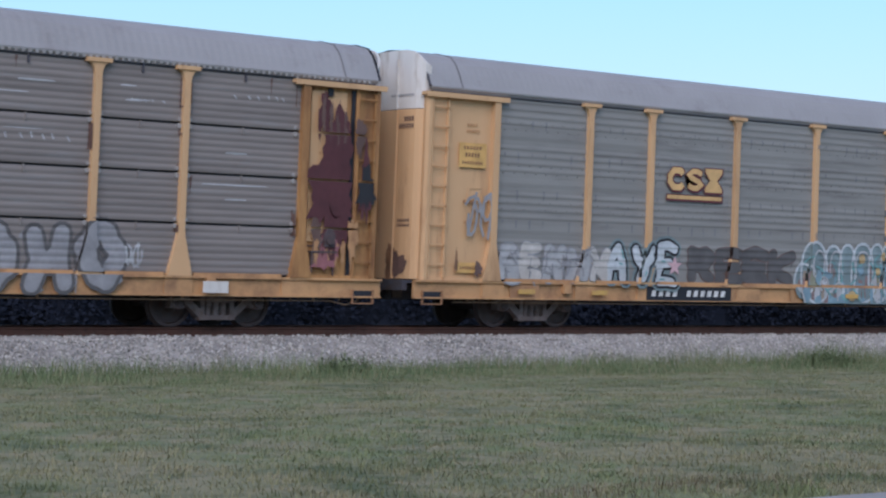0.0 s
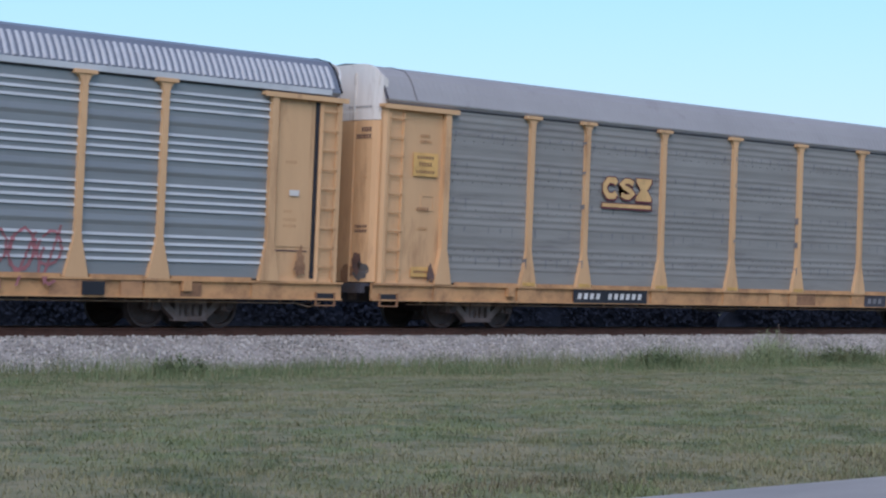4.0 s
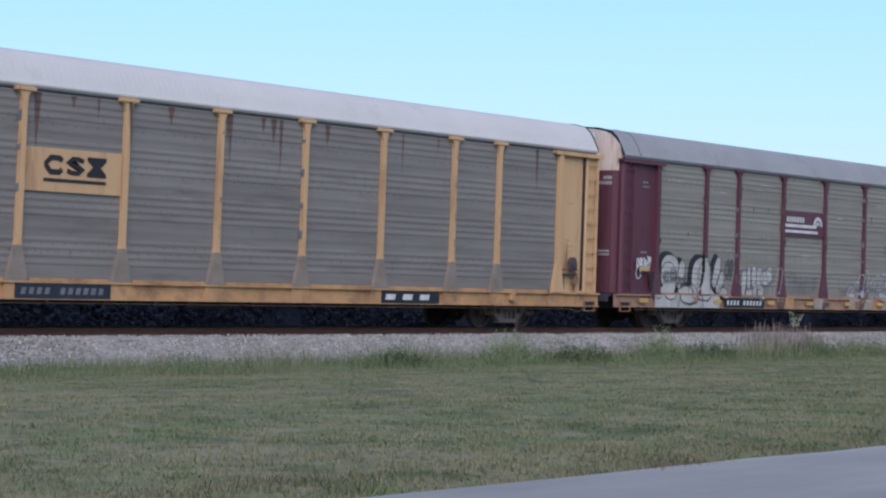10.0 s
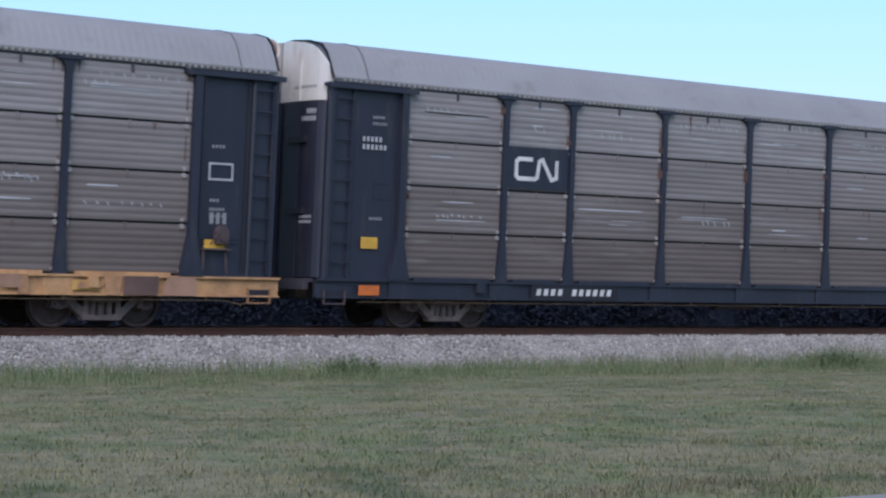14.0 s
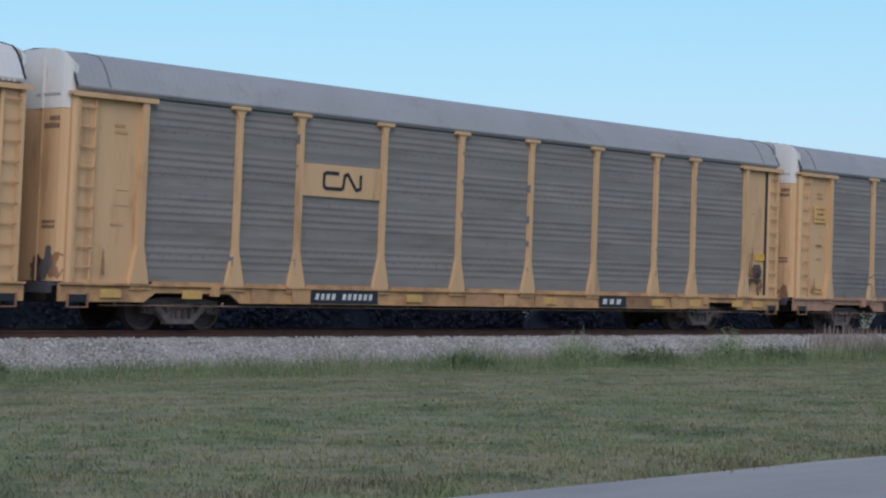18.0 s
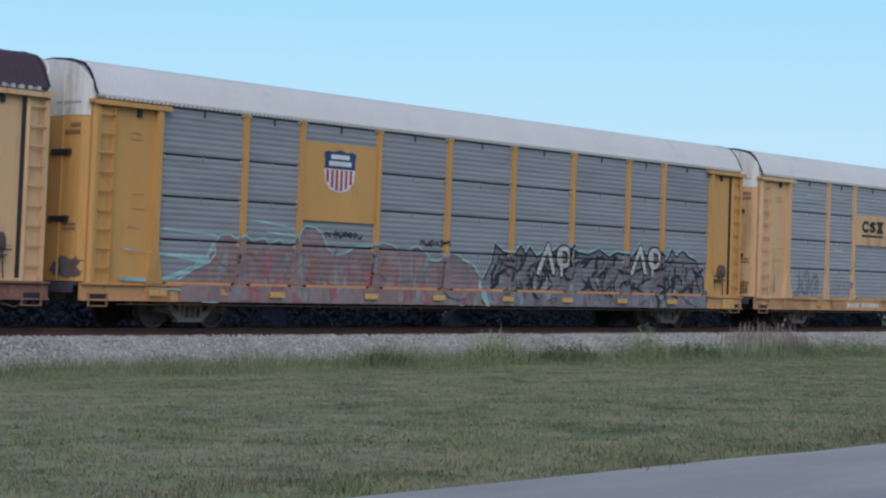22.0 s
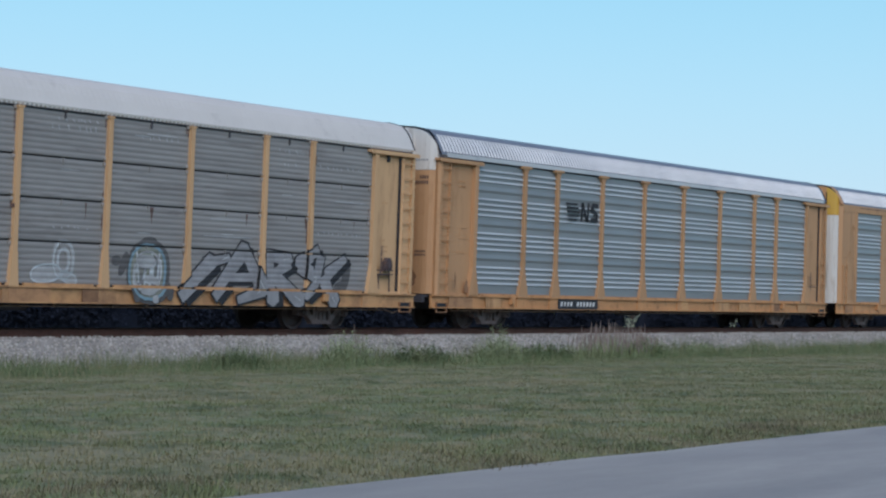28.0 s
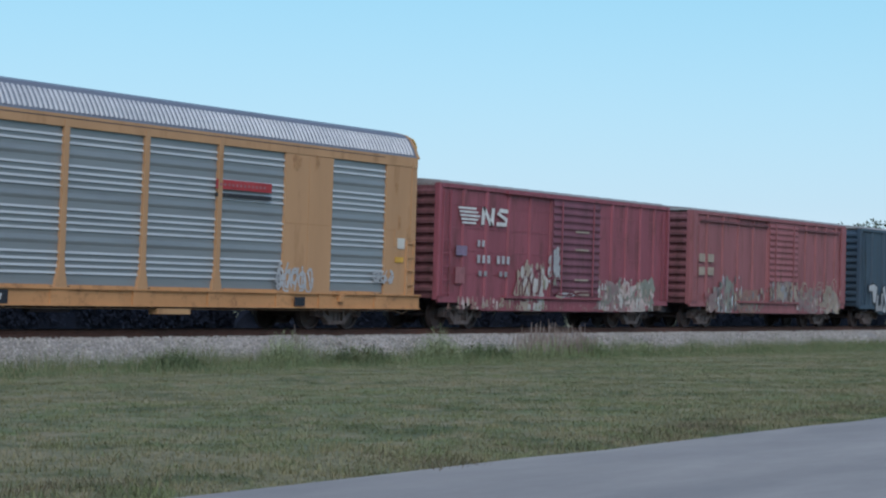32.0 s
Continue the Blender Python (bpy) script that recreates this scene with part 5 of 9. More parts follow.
# strokes of painted characters in a unit square
GLYPHS = {
    "A": [[(0, 0), (0.5, 1), (1, 0)], [(0.25, 0.36), (0.75, 0.36)]],
    "B": [[(0, 0), (0, 1), (0.75, 1), (0.9, 0.8), (0.7, 0.55), (0, 0.52)], [(0.7, 0.52), (1, 0.28), (0.8, 0), (0, 0)]],
    "C": [[(1, 0.75), (0.8, 1), (0.25, 1), (0, 0.75), (0, 0.25), (0.25, 0), (0.8, 0), (1, 0.25)]],
    "D": [[(0, 0), (0, 1), (0.6, 1), (1, 0.7), (1, 0.3), (0.6, 0), (0, 0)]],
    "E": [[(1, 1), (0, 1), (0, 0), (1, 0)], [(0, 0.5), (0.8, 0.5)]],
    "G": [[(1, 0.8), (0.75, 1), (0.25, 1), (0, 0.75), (0, 0.25), (0.25, 0), (1, 0), (1, 0.42), (0.6, 0.42)]],
    "H": [[(0, 0), (0, 1)], [(1, 0), (1, 1)], [(0, 0.5), (1, 0.5)]],
    "I": [[(0.5, 0), (0.5, 1)]],
    "K": [[(0, 0), (0, 1)], [(1, 1), (0.1, 0.45), (1, 0)]],
    "L": [[(0, 1), (0, 0), (1, 0)]],
    "M": [[(0, 0), (0.05, 1), (0.5, 0.35), (0.95, 1), (1, 0)]],
    "N": [[(0, 0), (0, 1), (1, 0), (1, 1)]],
    "O": [[(0.3, 0), (0, 0.3), (0, 0.7), (0.3, 1), (0.7, 1), (1, 0.7), (1, 0.3), (0.7, 0), (0.3, 0)]],
    "P": [[(0, 0), (0, 1), (0.75, 1), (1, 0.78), (0.75, 0.5), (0, 0.5)]],
    "R": [[(0, 0), (0, 1), (0.75, 1), (1, 0.76), (0.7, 0.5), (0, 0.5)], [(0.5, 0.5), (1, 0)]],
    "S": [[(1, 0.82), (0.75, 1), (0.25, 1), (0, 0.78), (0.2, 0.56), (0.8, 0.44), (1, 0.22), (0.75, 0), (0.25, 0), (0, 0.18)]],
    "T": [[(0, 1), (1, 1)], [(0.5, 1), (0.5, 0)]],
    "U": [[(0, 1), (0, 0.25), (0.25, 0), (0.75, 0), (1, 0.25), (1, 1)]],
    "V": [[(0, 1), (0.5, 0), (1, 1)]],
    "W": [[(0, 1), (0.25, 0), (0.5, 0.65), (0.75, 0), (1, 1)]],
    "Y": [[(0, 1), (0.5, 0.5), (1, 1)], [(0.5, 0.5), (0.5, 0)]],
    "Z": [[(0, 1), (1, 1), (0, 0), (1, 0)]],
}


def lettering(car, text, x0, x1, z0, z1, fills, line, seed, fat=0.30, edge=0.05, lean=0.06, halo=None, spread=0.16, shine=None, lift=0.010, wobble=0.10):
    """Sprayed block characters: a fat filled stroke with a line round it, over an uneven cloud of background colour."""
    random.seed(seed)
    u, h = (x1 - x0) / len(text), z1 - z0
    clouds, lines, marks, fill_polys = [], [], [], {}
    for k, ch in enumerate(text):
        w = min(fat * u, 0.26 * h) * random.uniform(0.92, 1.12)
        pad = w / 2 + edge
        a, b = x0 + u * k + pad * 0.9, x0 + u * (k + 1) - pad * 0.9
        lo, hi = z0 + pad + random.uniform(-0.02, 0.06) * h, z1 - pad + random.uniform(-0.08, 0.03) * h
        tip = lean + random.uniform(-0.05, 0.05)

        def place(p):
            px, pz = a + (b - a) * p[0], lo + (hi - lo) * p[1]
            return (px + tip * (pz - (lo + hi) / 2) + random.uniform(-wobble, wobble) * u * 0.5, pz + random.uniform(-wobble, wobble) * h * 0.4)
        for run in GLYPHS[ch]:
            pts = [place(p) for p in run]
            if run[0] == run[-1]:
                pts[-1] = pts[0]
            bowed = pts[:1]
            for p, q in zip(pts, pts[1:]):  # each stroke bends a little
                d = random.uniform(-0.16, 0.16)
                bowed += [((p[0] + q[0]) / 2 - d * (q[1] - p[1]), (p[1] + q[1]) / 2 + d * (q[0] - p[0])), q]
            pts = bowed
            if halo:
                clouds += soft_stroke(pts, w + 2 * edge + spread * random.uniform(1.2, 2.2))
            if edge > 0:
                lines += soft_stroke(pts, w + 2 * edge)
            fill_polys.setdefault(fills[k % len(fills)], []).extend(soft_stroke(pts, w))
            if shine:
                j = random.randrange(len(pts) - 1)
                p, q = pts[j], pts[j + 1]
                o = w * 0.22
                marks += stroke([(p[0] + o + 0.25 * (q[0] - p[0]), p[1] + o + 0.25 * (q[1] - p[1])), (p[0] + o + 0.8 * (q[0] - p[0]), p[1] + o + 0.8 * (q[1] - p[1]))], 0.035)
    first = next(iter(fill_polys))
    top = tagged(painted(car, "graffiti", lines or fill_polys[first], line if lines else first, lift), "sprayed graffiti of fat block characters", kind="stuff")
    if clouds:
        tagged(painted(top, "graffiti_halo", clouds, halo, lift - 0.006), "", kind="stuff")
    if lines:
        for d, (key, polys) in enumerate(fill_polys.items()):
            tagged(painted(top, "graffiti_fill", polys, key, lift + 0.006 + 0.004 * d), "", kind="stuff")
    if marks:
        tagged(painted(top, "graffiti_linework", marks, shine, lift + 0.026), "", kind="stuff")
    return top


def oval(cx, cz, rx, rz, tip=0.0, n=22, square=0.85):
    """A swollen rounded outline, tipped over by an angle."""
    out = []
    for k in range(n):
        a = 2 * math.pi * k / n
        c, q = math.cos(a), math.sin(a)
        u, v = rx * abs(c) ** square * (1 if c > 0 else -1), rz * abs(q) ** square * (1 if q > 0 else -1)
        out.append((cx + u * math.cos(tip) + v * math.sin(tip), cz - u * math.sin(tip) + v * math.cos(tip)))
    return out


def throw_up(car, ovals, fills, line, width, shade=None, shift=(-0.14, 0.04), grow=0.07, lift=0.010, label="sprayed graffiti of swollen pale shapes"):
    """Swollen sprayed shapes (cx, cz, rx, rz, tip), each filled, with a thin line round it and a dark cast edge behind all."""
    lines = []
    for o in ovals:
        loop = oval(*o)
        lines += stroke(loop + loop[:1], width)
    top = tagged(painted(car, "graffiti", lines, line, lift + 0.012), label, kind="stuff")
    if shade:
        tagged(painted(top, "graffiti_shade", [oval(o[0] + shift[0], o[1] + shift[1], o[2] + grow, o[3] + grow, o[4]) for o in ovals], shade, lift - 0.006), "", kind="stuff")
    for d, key in enumerate(fills):
        tagged(painted(top, "graffiti_fill", [oval(*o) for k, o in enumerate(ovals) if k % len(fills) == d], key, lift + 0.005 * d / len(fills)), "", kind="stuff")
    return top


def shards(car, strokes, fill, dark, accent, shift=(0.20, -0.10), edge=0.045, lift=0.012):
    """Angular sprayed strokes (x0, z0, x1, z1, w0, w1) that taper, with heavy dark sides and thin pale accents."""
    def wedge(x0, z0, x1, z1, w0, w1, grow=0.0, dx=0.0, dz=0.0):
        n = math.hypot(x1 - x0, z1 - z0)
        ux, uz = (x1 - x0) / n, (z1 - z0) / n
        a, b = w0 / 2 + grow, w1 / 2 + grow
        x0, z0, x1, z1 = x0 - ux * grow + dx, z0 - uz * grow + dz, x1 + ux * grow + dx, z1 + uz * grow + dz
        return [(x0 + uz * a, z0 - ux * a), (x1 + uz * b, z1 - ux * b), (x1 + ux * b * 0.6, z1 + uz * b * 0.6), (x1 - uz * b, z1 + ux * b), (x0 - uz * a, z0 + ux * a)]
    top = tagged(painted(car, "graffiti", [wedge(*k, edge) for k in strokes] + [wedge(*k, 0.0, *shift) for k in strokes[::2]], dark, lift), "sprayed graffiti of sharp interlocked strokes", kind="stuff")
    tagged(painted(top, "graffiti_fill", [wedge(*k) for k in strokes], fill, lift + 0.007), "", kind="stuff")
    marks = []
    for k in strokes[1::2]:
        mx, mz = (k[0] + 3 * k[2]) / 4, (k[1] + 3 * k[3]) / 4
        marks += stroke([(mx - 0.02, mz - 0.02), (k[2] - 0.03, k[3] + 0.03)], 0.03)
    tagged(painted(top, "graffiti_linework", marks, accent, lift + 0.014), "", kind="stuff")
    return top


def sill_patches(car, seed, keys=("ink_clay", "ink_rosegrey", "ink_buff", "ink_stain"), count=22, boards=((-8.0, -5.0), (4.3, 5.8))):
    """Faded and rusted fields of paint along the side sill."""
    random.seed(seed)
    polys = {}
    for _ in range(count):
        x, w = random.uniform(-11.5, 11.5), random.uniform(0.15, 0.9)
        if any(x < b and x + w > a for a, b in boards):
            continue
        lo, hi = random.choice((0.625, 0.625, 0.74)), random.choice((0.98, 0.98, 0.86))
        polys.setdefault(random.choice(keys), []).append([(x, lo), (x + w, lo), (x + w + random.uniform(-0.12, 0.12), hi), (x + random.uniform(-0.12, 0.12), hi)])
    for d, (key, shapes) in enumerate(polys.items()):
        tagged(painted(car, "faded_patch", shapes, key, 0.0012 + 0.001 * d), "faded and rusted paint on the sill", kind="stuff")


def rib_spots(car, seed, levels, key="ink_stain", odds=0.6):
    """Short dark runs below the rivets of the sheets."""
    random.seed(seed)
    polys = []
    for z in levels:
        for k in range(60):
            if random.random() < odds:
                x, w, h = -11.1 + k * 0.375, random.uniform(0.015, 0.032), random.uniform(0.05, 0.22)
                polys.append([(x - w, z), (x - w * 0.5, z - h), (x + w * 0.6, z - h * 0.9), (x + w, z + 0.03)])
    tagged(painted(car, "rust_spot", polys, key, 0.0022), "dark runs below the rivets", kind="stuff")


def worn_paint(car, x0, x1, z0, z1, seed, count, keys, size, lift=0.006):
    """Flaking sprayed paint: many small upright flecks and runs, thinner towards the top."""
    random.seed(seed)
    polys = {}
    for _ in range(count):
        x, z = random.uniform(x0, x1), z0 + (z1 - z0) * random.random() ** 1.4
        w, h = size * random.uniform(0.12, 0.7), size * random.uniform(0.3, 1.5)
        z = min(z, z1 - 0.3 * h)
        pts = []
        for k in range(9):
            a = 2 * math.pi * k / 9
            r = random.uniform(0.55, 1.1)
            pts.append((x + 0.5 * w * r * math.cos(a), max(z0, z + 0.5 * h * r * math.sin(a))))
        polys.setdefault(random.choice(keys), []).append(pts)
    for d, (key, shapes) in enumerate(polys.items()):
        tagged(painted(car, "graffiti_smear", shapes, key, lift + 0.0045 * d), "worn flaking sprayed paint", kind="stuff")


def ridge(car, top, base, fill, line, width, lift=0.008, label="long sprayed piece with a jagged rim"):
    """A sprayed field that reaches from a ragged ridge line down to a level, with a line along the ridge."""
    field = [[(p[0], base), (q[0], base), q, p] for p, q in zip(top, top[1:]) if q[0] > p[0]]
    whole = tagged(painted(car, "graffiti", field, fill, lift), label, kind="stuff")
    tagged(painted(whole, "graffiti_rim", soft_stroke(top, width), line, lift + 0.024), "", kind="stuff")
    return whole


def dashes(car, x0, x1, z0, z1, key, seed, count, size, width, lift=0.036):
    """Short slanting sprayed strokes inside a piece."""
    random.seed(seed)
    polys = []
    for _ in range(count):
        x, z = random.uniform(x0, x1), random.uniform(z0, z1)
        a = random.uniform(0.2, 1.5) * random.choice((1, 1, -1))
        n = size * random.uniform(0.5, 1.3)
        bend = random.uniform(-0.3, 0.3) * n
        polys += stroke([(x, z), (x + 0.5 * n * math.cos(a) + bend, z + 0.5 * n * math.sin(a)), (x + n * math.cos(a), min(z1 + 0.1, z + n * math.sin(a)))], width * random.uniform(0.6, 1.4))
    tagged(painted(car, "graffiti_linework", polys, key, lift), "short sprayed strokes", kind="stuff")


def bubbles(car, x0, x1, z0, z1, fills, rim, seed, count=4, inner="ink_dim", band=0.09):
    """A sprayed piece of swollen round shapes with a broad pale or dark rim."""
    random.seed(seed)
    u, h = (x1 - x0) / count, z1 - z0
    rims, marks, fill_polys = [], [], {}

    def blob(cx, cz, rx, rz, p, q):
        pts = []
        for k in range(26):
            a = 2 * math.pi * k / 26
            c, s = math.cos(a), math.sin(a)
            r = 1.0 + 0.07 * math.sin(3 * a + p) + 0.06 * math.sin(5 * a + q)
            pts.append((cx + rx * r * abs(c) ** 0.75 * (1 if c > 0 else -1), cz + rz * r * abs(s) ** 0.75 * (1 if s > 0 else -1)))
        return pts
    for k in range(count):
        cx, cz = x0 + u * (k + 0.5), (z0 + z1) / 2 + random.uniform(-0.06, 0.06) * h
        p, q = random.uniform(0, 6.28), random.uniform(0, 6.28)
        rx, rz = u * random.uniform(0.50, 0.60), h * random.uniform(0.42, 0.50)
        rims.append(blob(cx, cz, rx, rz, p, q))
        fill_polys.setdefault(fills[k % len(fills)], []).append(blob(cx, cz, rx - band, rz - band, p, q))
        if random.random() < 0.6:
            marks.append(blob(cx + random.uniform(-0.15, 0.15) * u, cz + random.uniform(-0.1, 0.15) * h, u * random.uniform(0.07, 0.14), h * random.uniform(0.10, 0.2), q, p))
        for _ in range(2):
            a = cx + random.uniform(-0.3, 0.3) * u
            marks += stroke([(a, cz + random.uniform(-0.38, -0.1) * h), (a + random.uniform(-0.15, 0.15) * u, cz), (a + random.uniform(-0.2, 0.2) * u, cz + random.uniform(0.1, 0.36) * h)], random.uniform(0.03, 0.06))
    top = tagged(painted(car, "graffiti", rims, rim, 0.010), "sprayed graffiti of swollen round shapes", kind="stuff")
    for d, (key, polys) in enumerate(fill_polys.items()):
        tagged(painted(top, "graffiti_fill", polys, key, 0.016 + 0.005 * d), "", kind="stuff")
    tagged(painted(top, "graffiti_linework", marks, inner, 0.034), "", kind="stuff")
    return top


def door_blotch(car, y, z, w, h, key, seed, name="rust_patch"):
    """An uneven stain on the bowed end doors that face backwards along the line."""
    random.seed(seed)
    pts = []
    for k in range(20):
        a, r = 2 * math.pi * k / 20, 0.65 + 0.35 * random.random()
        pts.append((y + w / 2 * r * math.cos(a), z + h / 2 * r * math.sin(a)))
    s = Shape()
    for k in range(20):
        tri = [(y, z), pts[k], pts[(k + 1) % 20]]
        i = len(s.v)
        s.v += [(-float(np.interp(max(-1.4, a), [p[0] for p in DOOR_PLAN], [p[1] for p in DOOR_PLAN])) - 0.014, a, b) for a, b in tri]
        s.f.append((i, i + 1, i + 2))
    me = bpy.data.meshes.new(name)
    me.from_pydata(s.v, [], s.f)
    me.materials.append(M[key])
    return tagged(part(name, me, car), "uneven rust and grime on the end doors", kind="stuff")


def door_stencil(car, z, count, key, y0=-1.22, y1=-0.62, high=0.10):
    """A line of unreadable characters as bars on the backward end doors."""
    s = Shape()
    u = (y1 - y0) / count
    ys, xs = [p[0] for p in DOOR_PLAN], [p[1] for p in DOOR_PLAN]
    for k in range(count):
        a, b = y0 + k * u, y0 + k * u + 0.68 * u
        i = len(s.v)
        s.v += [(-float(np.interp(p, ys, xs)) - 0.012, p, q) for p, q in ((a, z), (b, z), (b, z + high), (a, z + high))]
        s.f.append((i, i + 1, i + 2, i + 3))
    me = bpy.data.meshes.new("stencil")
    me.from_pydata(s.v, [], s.f)
    me.materials.append(M[key])
    tagged(part("stencil", me, car), "", kind="stuff")


def autorack(x, frame="yellow", sheets="slate", kind="fine", roof="roof_grey", sill=None, cap="cap_white", door=None, label="", flare=True, plated=None, notched=False):
    """A covered car carrier: sill, posts, side sheets, plated ends with ladders, bowed end doors and a ribbed roof."""
    car = tagged(new("autorack_car"), label, "railway car", "cars of the freight train")
    car.matrix_basis = pose(x, 0, 0)
    STYLE[car.name] = (kind, flare)
    sill = {"yellow": "sill_yellow", "orange": "sill_orange", "deep_amber": "sill_orange"}.get(sill or frame, sill or frame)
    door, plated = door or frame, plated or frame
    square = roof == "roof_grey" and frame == "yellow" and kind == "fine"
    underbody(car, 13.2, M["underframe"])
    for side in (1, -1):
        turn = 0 if side > 0 else 180
        y = FACE * side
        part("side_sill", stored(("side_sill", notched), sill_shape(13.4, notched=notched), M[sill]), car, y=-1.46 * side, turn=turn)
        for a in POSTS:
            part("post", stored(("post", flare), post_shape(flare), M[frame]), car, x=a, y=y, turn=turn)
        for a, b in zip(EDGES, EDGES[1:]):
            w = round(b - a, 3)
            levels = side_levels(kind if side > 0 else "")
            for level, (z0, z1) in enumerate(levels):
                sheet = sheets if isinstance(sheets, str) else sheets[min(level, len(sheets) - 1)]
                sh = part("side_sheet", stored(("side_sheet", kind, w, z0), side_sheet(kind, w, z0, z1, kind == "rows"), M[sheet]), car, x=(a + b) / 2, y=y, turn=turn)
                if kind == "fine" and side > 0:
                    part("vent_perforation", stored(("vent_perforation", w), vent_holes_shape(w), M["underframe"]), sh, "rows of small dark vent holes", kind="stuff")
        part("side_backing", stored("side_backing", lambda: Shape().box(-RIM, RIM, 0.06, 0.09, 1.0, HIGH), M["black"]), car, y=y, turn=turn)
        for e in (1, -1):
            m = M[plated]
            for piece, shape in (("end_plate", end_plate_shape), ("end_post", end_post_shape), ("corner_stile", corner_stile_shape)):
                part(piece, stored((piece, e * side), lambda: shape() if e * side > 0 else mirrored(shape()), m), car, y=y, turn=turn)
            if e * side > 0:
                part("door_track_gap", stored("door_track_gap", lambda: Shape().box(CORNER - 0.66, CORNER - 0.57, -0.03, 0.0, LOW + 0.05, HIGH - 0.15), M["black"]), car, "dark slot beside the corner ladder", y=y, turn=turn)
            part("ladder", stored("ladder", ladder_shape, m), car, x=e * (CORNER - 0.31), y=y, turn=turn)
            hd = stored("header_beam", lambda: Shape().box(-1.10, 1.10, -0.15, 0.06, 4.835, 4.905).box(-1.10, 1.10, -0.15, -0.135, 4.80, 4.835), M[frame])
            part("header_beam", hd, car, x=e * (CORNER - 0.98), y=y, turn=turn)
            br = stored("step_bracket", lambda: Shape().box(-0.26, 0.26, -0.09, -0.04, 0.49, 0.515).box(-0.26, -0.235, -0.09, -0.04, 0.515, 0.78).box(0.235, 0.26, -0.09, -0.04, 0.515, 0.78), M["brake_dark" if sill == "navy" else "sill_brown"])
            st = part("step", br, car, x=e * 12.95, y=y, turn=turn)
            part("step_recess", stored("step_recess", lambda: Shape().box(-0.235, 0.235, -0.05, -0.035, 0.61, 0.76), M["black"]), st)
        if kind != "silver":  # hand brake wheel and gear
            part("hand_brake", stored("hand_brake", hand_brake_shape, M["brake_dark"]), car, "dark brake box with a small wheel and lever", x=12.05 * side, y=y, turn=turn)
    for e in (1, -1):
        turn = 0 if e > 0 else 180
        for s in (1, -1):
            part("end_door", stored(("end_door", s), door_shape(1.02, 4.55, False, sides=(s,)), M[door]), car, turn=turn)
            part("door_cap", stored(("door_cap", s, square), door_shape(4.56, 5.80, True, sides=(s,), square=square), M[cap]), car, "white-painted top of an end door" if cap == "cap_white" else "", turn=turn)
        if kind == "rows" or roof == "roof_white":
            for z in (2.35, 3.78):
                part("door_bar", stored("door_bar", lambda: Shape().box(13.40, 13.49, -1.02, -0.42, -0.06, 0.06), M["black"]), car, "dark locking bar", turn=turn, z=z)
                part("door_bar", stored("far_door_bar", lambda: Shape().box(13.40, 13.49, 0.42, 1.02, -0.06, 0.06), M["black"]), car, "dark locking bar", turn=turn, z=z)
        part("end_platform", stored("end_platform", lambda: Shape().box(12.9, 13.52, -1.25, 1.25, 0.93, 1.0).box(13.40, 13.52, -1.25, 1.25, 0.78, 0.93), M["underframe"]), car, turn=turn)
    shell = part("roof", stored("roof", roof_shape(26.3, 0.17, 0.0035), M[roof]), car)
    if roof == "roof_silver":
        for side in (1, -1):
            part("eaves_strip", stored("eaves_strip", lambda: Shape().box(-12.9, 12.9, -0.012, 0.0, 4.95, 5.07), M["galvanised"]), car, y=-1.525 * side, turn=0 if side > 0 else 180)
        part("roof_corrugation", stored("roof_corrugation", lambda: roof_ribs_shape(26.1), M["galvanised"]), shell, "galvanised corrugation, coloured lighter as if lit", kind="stuff")
    wear(car, frame, sill)
    for turn in (0, 180):
        part("roof_end_band", stored("roof_end_band", lambda: band_shape(-13.20), M["underframe" if square else "black"]), car, turn=turn)
    if roof == "roof_grey":
        for turn in (0, 180):
            part("roof_seam", stored("roof_seam", lambda: band_shape(-12.35), M["eaves_grey"]), shell, turn=turn)
    for side in (1, -1):  # the lip under the roof: a dark gap, and a toothed edge on the cars with rows of sheets
        turn = 0 if side > 0 else 180
        part("eaves_gap", stored("eaves_gap", lambda: Shape().box(-13.1, 13.1, -0.01, 0.06, 4.905, 4.935), M["black"]), car, y=-1.475 * side, turn=turn)
        lip = part("eaves_lip", stored("eaves_lip", lambda: Shape().box(-13.1, 13.1, 0.0, 0.06, 4.935, 5.01), M["eaves_grey"]), car, y=-1.492 * side, turn=turn)
        if kind == "rows" and side > 0:
            part("eaves_trim", stored("eaves_trim", eaves_teeth_shape, M["clamp_steel" if roof != "roof_white" else "roof_white"]), lip, "toothed edge of the roof sheets", kind="stuff")
            part("hanging_tab", stored("hanging_tab", hanging_tabs_shape, M["underframe"]), lip, "small dark tabs under the eaves", kind="stuff")
    dark = "ink_grey" if frame in ("navy", "maroon") else "tan" if frame != "white_frame" else "ink_grey"
    for z, w, n in ((2.42, 0.22, 3), (2.25, 0.34, 6), (2.12, 0.34, 5), (3.45, 0.3, 4)):
        stencil(car, 11.8, z, w, 0.06, n, dark, -1.475)
    for z, w, n in ((4.25, 0.3, 4), (4.12, 0.36, 6), (2.2, 0.32, 5)):
        stencil(car, -12.15, z, w, 0.06, n, dark, -1.475)
    ink = "ink_pale" if frame in ("navy", "maroon") else "ink_stain"
    door_stencil(car, 4.30, 4, ink, -1.22, -0.95), door_stencil(car, 4.15, 6, ink, -1.22, -0.80)
    door_stencil(car, 2.2, 5, ink, -1.2, -0.85, 0.06), door_stencil(car, 2.1, 5, ink, -1.2, -0.85, 0.06)
